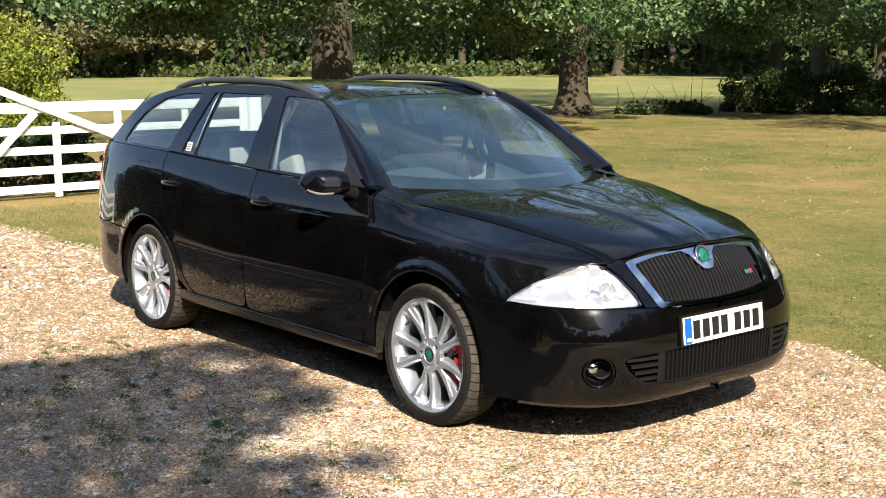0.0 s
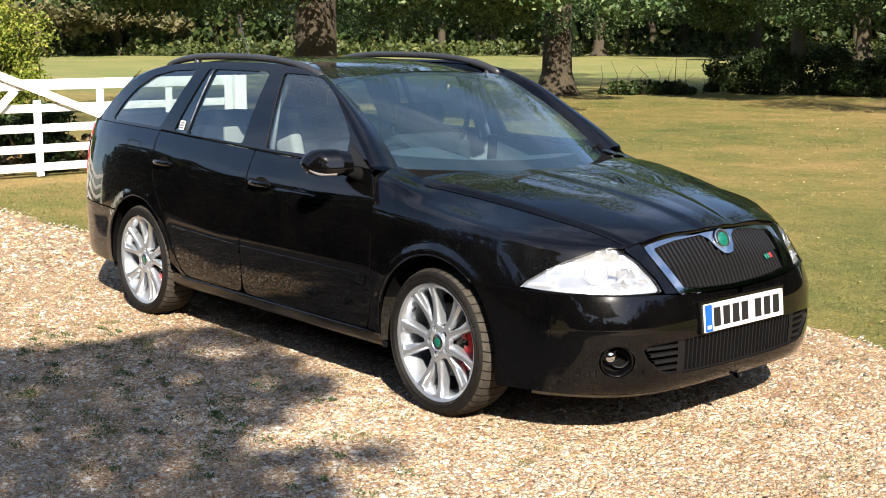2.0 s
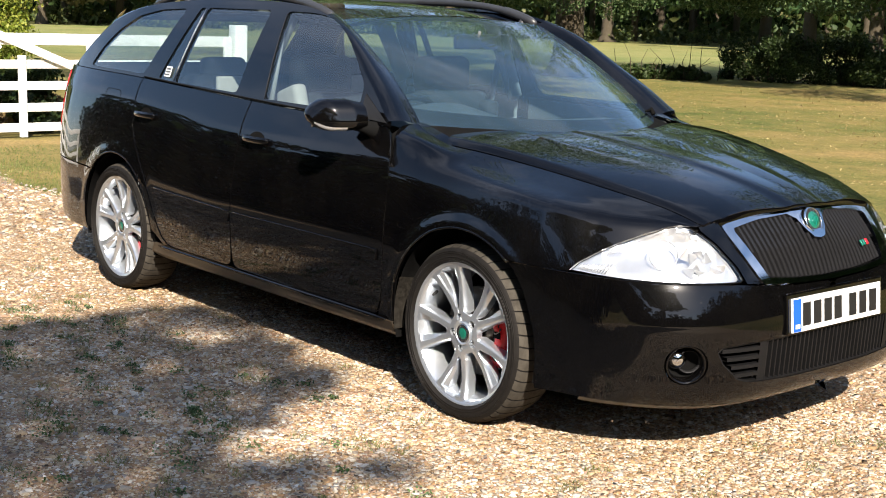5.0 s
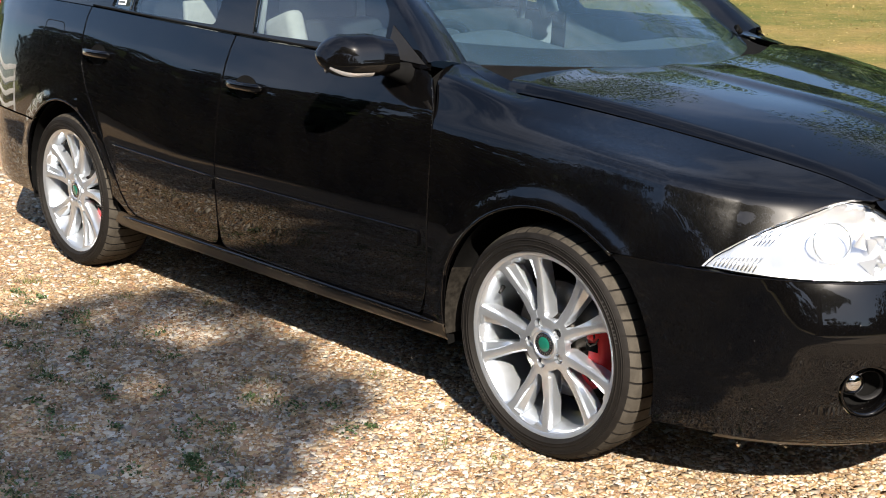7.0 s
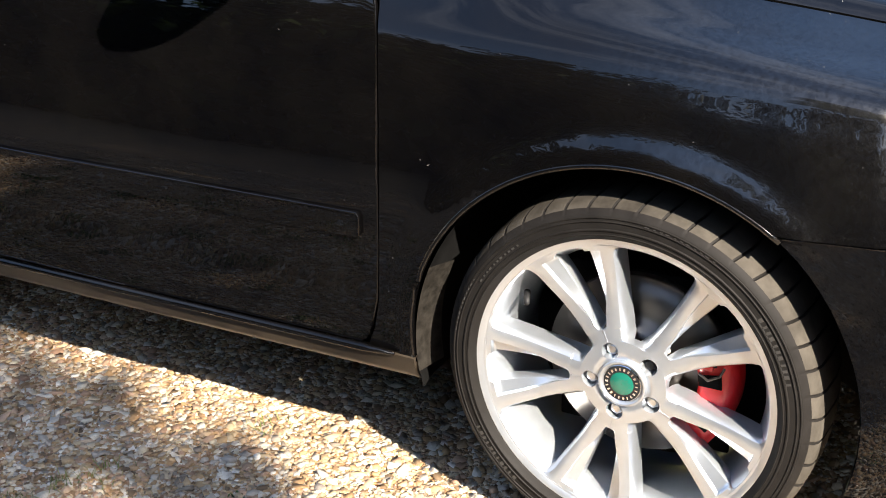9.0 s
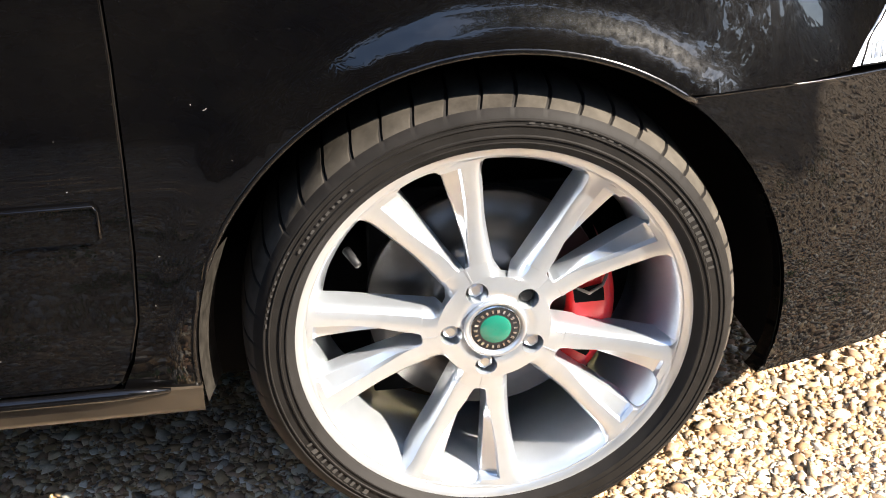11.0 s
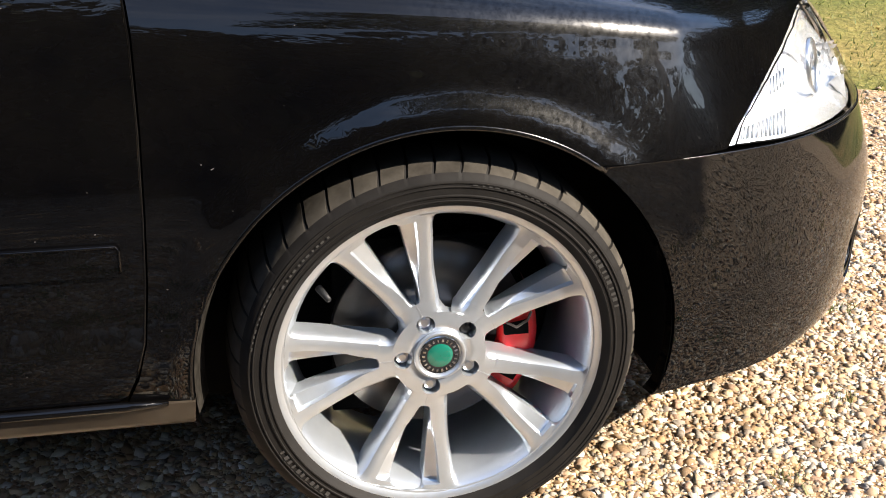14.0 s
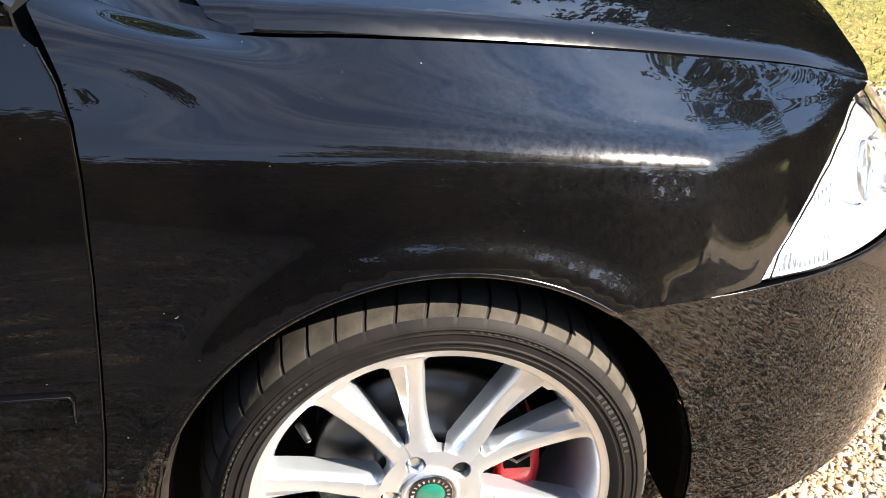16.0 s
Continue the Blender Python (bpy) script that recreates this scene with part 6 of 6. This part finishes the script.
spots = [(across.x * s + rng.normal() * 0.5 + 1.0, across.y * s + rng.normal() * 0.5 - 1.0, z) for s, z in zip(np.linspace(-6.5, 7.5, 44), 2.35 + 0.42 * np.sin(np.arange(44) * 2.1) + rng.normal(0, 0.12, 44))]
hanging_sprays(0, spots, 0.62, 560, 0.082)
for x, y in ((-43, 66), (-37.5, 64.5), (-32.5, 62.5), (-26, 66), (-52, 74), (-60, 66)):
    tree("oak_tree", "spreading oak at the wood's edge", (x, y, 0), 24.0, 8.5, 0.42, 3.4, 9000, 0.5, OAK, "field oaks")
tree("young_tree", "slim pale-barked tree before the wood", (-66.0, 84.0, 0), 12.0, 4.0, 0.2, 3.6, 3500, 0.5, OAK, "field oaks", 0.2, 6)
tree("birch_tree", "brownish birch at the wood's edge", (-84, 33.5, 0), 17.0, 6.0, 0.3, 2.6, 9000, 0.5, BIRCH_LEAF, "wood edge trees", 0.6, 8)
tree("birch_tree", "brownish birch at the wood's edge", (-85, 40.0, 0), 16.0, 5.5, 0.3, 2.2, 9000, 0.5, BIRCH_LEAF, "wood edge trees", 0.6, 8)


def woodland():
    """The far wood: rows of stems and crowns in an arc behind the field, one uncountable mass."""
    wood = tagged(new("far_woodland"), "dense dark green woodland behind the field", "woodland", kind="stuff")
    centres, radii = [], []
    stems = []
    for k in range(300):
        a = rng.uniform(radians(98), radians(178))
        d = 101 + rng.uniform(0, 16) + 5 * math.sin(7 * a)
        x, y = 3 + d * math.cos(a), -4 + d * math.sin(a)
        h = rng.uniform(16, 29)
        if k % 4 == 0:
            stems.append((x, y, h))
        for _ in range(5):
            centres.append((x + rng.normal() * 2.4, y + rng.normal() * 2.4, rng.uniform(3.0, h)))
            radii.append(rng.uniform(2.2, 4.2))
        if k % 2:
            centres.append((x, y, rng.uniform(0.8, 2.6)))
            radii.append(rng.uniform(1.4, 2.6))
    leaf_cloud("wood_leaves", clumps(centres, radii, 46, 0.8), 0.7, WOOD_LEAF, wood)
    sides = 6
    v = np.array([[(x + r * math.cos(t), y + r * math.sin(t), z) for z, r in ((0, 0.3), (h * 0.7, 0.12)) for t in np.arange(sides) * math.pi / 3] for x, y, h in stems])
    f = [(i, (i + 1) % sides, sides + (i + 1) % sides, sides + i) for i in range(sides)]
    cloud_mesh("wood_stems", v, f, len(stems), BARK, wood)
    # bracken along its foot
    a = rng.uniform(radians(100), radians(176), 420)
    d = 98 + rng.uniform(-2.5, 4.0, 420) + 5 * np.sin(7 * a)
    foot = np.stack([3 + d * np.cos(a), -4 + d * np.sin(a), rng.uniform(0.2, 0.9, 420)], 1)
    leaf_cloud("bracken", clumps(foot, rng.uniform(0.6, 1.3, 420), 36, 0.6), 0.4, BRACKEN_LEAF, wood)
    # dark sheet behind the crowns: the wood's inner shade as a colour
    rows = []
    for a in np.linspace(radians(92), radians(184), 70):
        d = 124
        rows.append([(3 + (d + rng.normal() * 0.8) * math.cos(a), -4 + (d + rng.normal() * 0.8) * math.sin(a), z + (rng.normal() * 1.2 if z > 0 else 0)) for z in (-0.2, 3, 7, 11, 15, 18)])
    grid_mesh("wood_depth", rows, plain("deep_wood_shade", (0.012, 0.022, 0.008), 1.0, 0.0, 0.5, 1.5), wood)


woodland()


def camera_side_trees():
    """The tree belt on the near side of the drive, which the paint mirrors."""
    for x, y, h in ((-17, -11.5, 6.2), (-13, -11.5, 6.6), (-9.5, -11.6, 6.0), (-6, -11.8, 6.4), (-3, -12, 5.6), (-22, -10, 6.5), (1.5, -25, 13), (6, -23, 13.5), (9.0, -20, 12), (14.5, -19.5, 12), (20, -19, 11), (26, -18, 10)):
        tree("belt_tree", "dark leafy tree across the drive", (x, y, 0), h, 2.6, 0.16, 0.8, 10500, 0.34, SHADED_LEAF, "trees across the drive", 0.6, 7)
    hedge = []
    for x in np.arange(-26, 26, 0.8):
        hedge += [(x, -9.2 + rng.normal() * 0.4 - min(8, max(0, x - 2) * 2), z) for z in (0.5, 1.3, 2.1, 2.9)]
    leaf_cloud("hedge", clumps(hedge, np.full(len(hedge), 0.9), 80, 0.9), 0.36, SHADED_LEAF)
    rows = []
    for x in np.arange(-27, 27, 0.5):
        y = -9.9 - min(8, max(0, x - 2) * 2)
        rows.append([(x + rng.normal() * 0.1, y + rng.normal() * 0.15, z) for z in (-0.1, 0.8, 1.6, 2.4, 3.0 + rng.normal() * 0.2)])
    grid_mesh("hedge_core", rows, SHADED_LEAF, bpy.data.objects["hedge"])


camera_side_trees()


def home_wood():
    """The wood that closes the green behind the camera and before the car's nose, mirrored by the paint."""
    wood = tagged(new("home_wood"), "tall dark wood round the near side of the green", "woodland", kind="stuff")
    centres, radii, stems, rows = [], [], [], []
    for a in np.linspace(radians(-128), radians(88), 150):
        d = float(np.interp(math.degrees(a), [-128, -95, -60, -20, 20, 60, 88], [26, 25, 25, 29, 36, 46, 70]))
        x, y = d * math.cos(a), d * math.sin(a)
        h = d * (float(np.interp(math.degrees(a), [-128, -110, -62, -53, -47, -18, -8, 8, 20, 60], [0.50, 0.48, 0.46, 0.40, 0.19, 0.18, 0.38, 0.42, 0.44, 0.52])) * (1 + 0.12 * math.sin(9 * a)) + rng.uniform(-0.03, 0.03))
        for z in np.arange(0.8, h, 1.25):
            centres.append((x + rng.normal() * 1.1, y + rng.normal() * 1.1, z))
            radii.append(rng.uniform(0.9, 1.7))
        if rng.uniform() < 0.5:
            stems.append((x * 1.03, y * 1.03, h * 0.8))
        rows.append([(x * 1.07 + rng.normal() * 0.4, y * 1.07 + rng.normal() * 0.4, z) for z in (-0.2, h * 0.25, h * 0.5, h * 0.75, h * 0.93)])
    leaf_cloud("wood_leaves", clumps(centres, radii, 30, 0.85), 0.55, SHADED_LEAF, wood)
    for x, y, h in stems:
        tube("wood_stem", [(x, y, -0.1), (x, y, h * 0.5), (x + 0.3, y, h)], [0.3, 0.2, 0.06], BARK, wood, "", 6)
    # dark sheet added behind the leaves, in place of shade between the stems
    grid_mesh("wood_depth", rows, SHADED_LEAF, wood)


home_wood()
tagged(bpy.data.objects["hedge"], "dense dark hedge across the drive", "hedge", kind="stuff")


SHADE_EDGE = curve1((-7.0, -1.75), (-5.0, -1.7), (-3.0, -1.75), (-2.35, -1.85), (-2.2, -1.5), (-2.1, -1.0), (-1.95, -0.52), (-1.6, -0.52), (-1.3, -0.68), (-1.0, -0.80), (-0.75, -0.86), (-0.55, -0.98), (-0.33, -1.35), (-0.15, -1.62), (-0.02, -1.45), (0.12, -1.2), (0.28, -1.1), (0.42, -1.4), (0.6, -1.8), (1.0, -2.2), (1.6, -2.4), (3.0, -2.7), (6.0, -3.0))


def shade_tree():
    """The tree whose bough throws the dappled shade beside the car."""
    t = thing("shade_tree", "tall leafy tree that shades the drive", "tree", (11.2, -9.4, 0))
    tube("trunk", [(0, 0, -0.1), (0, 0, 0.3), (0.05, 0, 2.5), (-0.1, 0.1, 5.5), (-0.3, 0.3, 9.5)], [0.6, 0.4, 0.32, 0.26, 0.12], BARK, t, "", 12)
    lean = SUN_TO / SUN_TO.z
    pts = []
    while len(pts) < 47000:
        gx, gy = rng.uniform(-7.5, 10.5), rng.uniform(-9.0, -0.5)
        n = noise.noise(Vector((gx * 0.9, gy * 0.9, 4.0))) + 0.6 * noise.noise(Vector((gx * 2.6, gy * 2.6, 1.0)))
        if gx > 8.8 + 1.6 * n or gy < -8.2 - 0.8 * n:
            continue
        edge_y = float(SHADE_EDGE(gx))
        depth = min((edge_y - gy) * 1.3, 0.75)
        if depth + 0.28 * n < 0.05 or depth < 0.7 and n < -0.4 and rng.uniform() < 0.75:
            continue
        h = 8.2 + 1.1 * noise.noise(Vector((gx * 0.5, gy * 0.5, 9))) + rng.uniform(-0.5, 0.5)
        pts.append((gx + lean.x * h - 11.2, gy + lean.y * h + 9.4, h))
    leaf_cloud("crown", np.array(pts), 0.15, OAK, t, "leafy bough with gaps")
    for k in range(7):
        p = np.array(pts[k * 5700])
        tube("limb", [(-0.1, 0.1, 5.6 + 0.35 * k), tuple(p * 0.5 + (0, 0, 3.6)), tuple(p)], [0.10, 0.05, 0.015], BARK, t, "", 7)


shade_tree()


# ---- gate, bushes, hedge bank ----
def gate(at, turn, mirrored=False, label="white-painted five-bar field gate"):
    g = thing("field_gate", label, "gate", at, "white gates")
    g.rotation_euler = (0, 0, radians(turn))
    length = 3.47
    for k, z in enumerate((0.112, 0.32, 0.547, 0.77, 1.03)):
        h = 0.12 if k == 4 else 0.09
        rail = part("rail", box_bm((0.055 if k == 4 else 0.03, length, h), (0, length / 2, z), 0.006), WHITE_WOOD, g)
    for y, h, w in ((0.05, 1.28, 0.10), (0.965, 0.85, 0.08), (1.72, 0.95, 0.08), (2.6, 0.95, 0.08), (length - 0.05, 1.05, 0.10)):
        part("stile", box_bm((0.04, w, h), (0.03, y, 0.012 + h / 2), 0.006), WHITE_WOOD, g)
    for y0, z0, y1, z1 in ((0.05, 1.345, 1.95, 0.57), (0.05, 0.32, 0.72, 0.98)):
        d = Vector((0, y1 - y0, z1 - z0))
        brace = part("brace", box_bm((0.03, d.length, 0.085), (0, 0, 0), 0.006), WHITE_WOOD, g)
        brace.location = (0.055, (y0 + y1) / 2, (z0 + z1) / 2)
        brace.rotation_euler = (math.atan2(d.z, d.y), 0, 0)
    return g


gate((-9.75, 0.62, 0.0), 0)
gate((-9.75, 0.42, 0.0), 180, label="second white-painted leaf of the field gate")
post = tagged(part("gate_post", box_bm((0.16, 0.16, 1.25), (-9.75, 4.2, 0.6), 0.012), WHITE_WOOD), "stout white-painted gate post", "post")


def bush(name, label, at, size, n, leaf, material, category="bush"):
    b = thing(name, label, category, at)
    own = np.random.default_rng(int(abs(at[0]) * 100 + abs(at[1]) * 10))
    cs, rs = [], []
    for _ in range(30):
        d = own.uniform(-1, 1, 3)
        rise = abs(d[2])
        cs.append((d[0] * size[0] * (0.9 - 0.45 * rise), d[1] * size[1] * (0.9 - 0.45 * rise), size[2] * (0.08 + 0.75 * rise)))
        rs.append(min(size) * own.uniform(0.22, 0.45))
    leaf_cloud("foliage", clumps(cs, rs, n // 30, 0.85), leaf, material, b)
    for k in range(12):
        c = cs[k]
        tube("stem", [(c[0] * 0.25, c[1] * 0.25, -0.05), (c[0] * 0.6, c[1] * 0.6, c[2] * 0.6), (c[0] * 1.05, c[1] * 1.05, c[2] + rs[k] * 1.1)], [0.03, 0.018, 0.004], BARK, b, "", 5)
    return b


bush("hawthorn_bush", "sunlit yellow-green bush behind the gate", (-12.0, 1.75, 0), (1.1, 1.1, 2.3), 22000, 0.05, BUSH_LEAF)
bush("hawthorn_bush", "sunlit yellow-green bush behind the gate", (-12.4, -0.3, 0), (1.2, 1.3, 2.4), 14000, 0.055, BUSH_LEAF)
bush("bramble_bush", "low dark bramble under the gate", (-10.6, 1.7, 0), (0.6, 1.2, 0.85), 8000, 0.07, BRAMBLE_LEAF)
bush("bramble_bush", "low dark bramble under the gate", (-10.9, -0.6, 0), (0.7, 1.3, 0.8), 5000, 0.07, BRAMBLE_LEAF)
for x, y, sz in ((-10.45, 0.9, 0.4), (-10.5, 1.9, 0.5), (-10.4, 2.8, 0.4), (-10.4, -0.4, 0.45), (-10.5, -1.5, 0.4)):
    bush("dry_undergrowth", "brown dry undergrowth below the gate", (x, y, 0), (0.35, 0.65, sz), 2600, 0.06, DRY_LEAF, "undergrowth")
for k, (x, y, sx, sz) in enumerate(((-16.6, 24.4, 1.5, 1.15), (-15.0, 25.5, 1.6, 1.25), (-13.3, 26.5, 1.6, 1.2), (-11.5, 27.4, 1.6, 1.3), (-9.6, 28.2, 1.8, 1.4), (-7.6, 29, 1.8, 1.4))):
    bush("bramble_bank", "dark bramble thicket at the field's edge", (x, y, 0), (sx, 1.1, sz), 16000, 0.075, BRAMBLE_LEAF)
for x, y in ((-18.6, 21.6), (-17.9, 22.6), (-18.9, 22.6)):
    bush("dead_growth", "low dry growth beside the oak", (x, y, 0), (0.8, 0.6, 0.35), 1600, 0.10, BRAMBLE_LEAF)
for k in range(14):
    x, y = -18.8 + 0.13 * k + rng.normal() * 0.15, 20.9 + 0.17 * k + rng.normal() * 0.2
    h = rng.uniform(0.4, 1.1)
    tagged(tube("dry_stalk", [(x, y, 0), (x + rng.normal() * 0.15, y, h * 0.6), (x + rng.normal() * 0.3, y, h)], [0.012, 0.009, 0.004], BARK, None, "", 5), "thin dry stalk beside the oak", "stalk", "dry stalks")


# ---- loose cover: stones, grass, leaves ----
def shard():
    """A broken flint without its hidden underside."""
    c = [(math.cos(a), math.sin(a)) for a in np.arange(4) * math.pi / 2]
    v = np.array([(x, y, -0.6) for x, y in c] + [(0.82 * x - 0.25 * y, 0.82 * y + 0.25 * x, 0.8) for x, y in c])
    f = [g for i in range(4) for g in ((i, (i + 1) % 4, 4 + i), ((i + 1) % 4, 4 + (i + 1) % 4, 4 + i))] + [(4, 5, 6), (4, 6, 7)]
    return v, f


def stones(n, x0, x1, y0, y1, size, keep, kind):
    v, f = kind()
    x, y = rng.uniform(x0, x1, n), rng.uniform(y0, y1, n)
    ok = keep(x, y)
    x, y = x[ok], y[ok]
    n = len(x)
    s = size * np.exp(np.minimum(rng.normal(0, 0.36, n), 0.75))
    sh = np.stack([s * rng.uniform(0.75, 1.5, n), s * rng.uniform(0.6, 1.1, n), s * rng.uniform(0.16, 0.46, n)], 1)
    lumpy = v[None] * (1 + rng.uniform(-0.5, 0.5, (n, len(v), 3)))
    p = lumpy * sh[:, None]
    a, t = rng.uniform(0, 2 * math.pi, n), rng.normal(0, 0.24, n)
    ct, st = np.cos(t)[:, None], np.sin(t)[:, None]
    p = np.stack([p[..., 0] * ct - p[..., 2] * st, p[..., 1], p[..., 0] * st + p[..., 2] * ct], -1)
    ca, sa = np.cos(a)[:, None], np.sin(a)[:, None]
    p = np.stack([p[..., 0] * ca - p[..., 1] * sa, p[..., 0] * sa + p[..., 1] * ca, p[..., 2]], -1)
    p += np.stack([x, y, 0.004 + sh[:, 2] * rng.uniform(0.2, 0.7, n)], -1)[:, None]
    return p, f


def on_drive(x, y):
    return y < DRIVE_EDGE(x) + 0.06 * np.sin(x * 5) + rng.normal(0, 0.05, len(x))


def outside_near(x, y):
    return on_drive(x, y) & ~((x > -1.9) & (x < 1.9) & (y > -1.75) & (y < 0.4))


near, faces = stones(96000, -1.9, 1.9, -1.75, 0.4, 0.0060, on_drive, shard)
mid, shards = stones(84000, -4.2, 3.6, -3.2, 1.8, 0.0072, outside_near, shard)
far, _ = stones(15000, -9.0, -4.2, -3.0, 0.6, 0.012, on_drive, shard)
yonder, _ = stones(30000, -3.0, 7.0, -8.5, -3.2, 0.012, on_drive, shard)
gravel = cloud_mesh("gravel", near, faces, len(near), STONE)
tagged(gravel, "loose golden and grey gravel stones", "gravel", kind="stuff")
pieces = np.concatenate([mid, far, yonder])
outer = cloud_mesh("outer_gravel", pieces, shards, len(pieces), STONE)
tagged(outer, "loose golden gravel stones farther along the drive", "gravel", kind="stuff")
# finer grit between the stones: squat splinters
gn = 90000
gpos = np.stack([np.clip(rng.normal(-0.1, 1.3, gn), -3.6, 3.4), rng.uniform(-2.6, 1.2, gn)], 1)
gpos = gpos[on_drive(gpos[:, 0], gpos[:, 1])]
gn = len(gpos)
octa = np.array(((1, 0, 0), (0, 1, 0), (-1, 0, 0), (0, -1, 0), (0, 0, 0.7)))
gs = 0.0034 * np.exp(rng.normal(0, 0.4, gn))
gv = octa[None] * rng.uniform(0.6, 1.3, (gn, 5, 1)) * gs[:, None, None]
ga = rng.uniform(0, 2 * math.pi, gn)
gv = np.stack([gv[..., 0] * np.cos(ga)[:, None] - gv[..., 1] * np.sin(ga)[:, None], gv[..., 0] * np.sin(ga)[:, None] + gv[..., 1] * np.cos(ga)[:, None], gv[..., 2]], -1)
gv += np.stack([gpos[:, 0], gpos[:, 1], np.full(gn, 0.005)], -1)[:, None]
grit = cloud_mesh("grit", gv, ((0, 1, 4), (1, 2, 4), (2, 3, 4), (3, 0, 4)), gn, STONE)
tagged(grit, "fine pale grit between the gravel stones", "grit", kind="stuff")


def blades(n, x, y, height, width):
    a = rng.uniform(0, 2 * math.pi, n)
    h = height * rng.uniform(0.5, 1.3, n)
    lean = rng.normal(0, 0.45, (n, 2)) * h[:, None]
    dx, dy = np.cos(a) * width, np.sin(a) * width
    z = np.zeros(n)
    return np.stack([np.stack([x - dx, y - dy, z], -1), np.stack([x + dx, y + dy, z], -1), np.stack([x + lean[:, 0], y + lean[:, 1], h], -1)], 1)


n = 60000
gx, gy = rng.uniform(-9.0, 4.5, n), 0.1 + 8.5 * rng.uniform(0, 1, n) ** 1.7
ok = gy > DRIVE_EDGE(gx) - 0.03 + rng.normal(0, 0.06, n)
lawn_blades = blades(ok.sum(), gx[ok], gy[ok], 0.022 * (1.15 - gy[ok] / 9.0), 0.0032)
# tufts that grow through the gravel
tc = np.concatenate([np.stack([rng.uniform(-3.5, 2.6, 190), rng.uniform(-3.0, 1.3, 190)], 1), np.stack([rng.uniform(-2.6, 0.1, 70), rng.uniform(-2.8, -1.0, 70)], 1)])
tc = tc[~((tc[:, 0] > -3.3) & (tc[:, 0] < 0.8) & (np.abs(tc[:, 1]) < 0.75))]
tx = np.repeat(tc, 34, 0) + rng.normal(0, 0.022, (len(tc) * 34, 2))
tufts = blades(len(tx), tx[:, 0], tx[:, 1], 0.028, 0.0016)
grass = cloud_mesh("grass", np.concatenate([lawn_blades, tufts]), ((0, 1, 2),), len(lawn_blades) + len(tufts), BLADE)
tagged(grass, "short grass blades and small tufts", "grass", kind="stuff")

lx = np.concatenate([rng.uniform(-16, 4, 6000), rng.uniform(-18, 0, 7000)])
ly = np.concatenate([rng.uniform(2, 20, 6000), rng.uniform(9, 22, 7000)])
scatter = leaf_cloud("fallen_leaves", np.stack([lx, ly, np.full(len(lx), 0.018)], 1), 0.03, FALLEN, None, "", 0.85)
tagged(scatter, "scattered yellow fallen leaves", "leaves", kind="stuff")

# small flat weeds rooted in the gravel
wc = np.concatenate([np.stack([rng.uniform(-2.4, -0.2, 90), rng.uniform(-2.4, -1.05, 90)], 1), np.stack([rng.uniform(-0.2, 1.9, 22), rng.uniform(-2.4, -1.0, 22)], 1)])
wr = rng.uniform(0.012, 0.045, len(wc))
wp = np.repeat(wc, 46, 0) + rng.normal(0, 1, (len(wc) * 46, 2)) * np.repeat(wr, 46)[:, None] * (1.0, 0.7)
weeds = leaf_cloud("weeds", np.concatenate([wp, rng.uniform(0.008, 0.02, (len(wp), 1))], 1), 0.011, OAK, None, "", 0.55)
tagged(weeds, "small green weeds growing through the gravel", "weeds", kind="stuff")
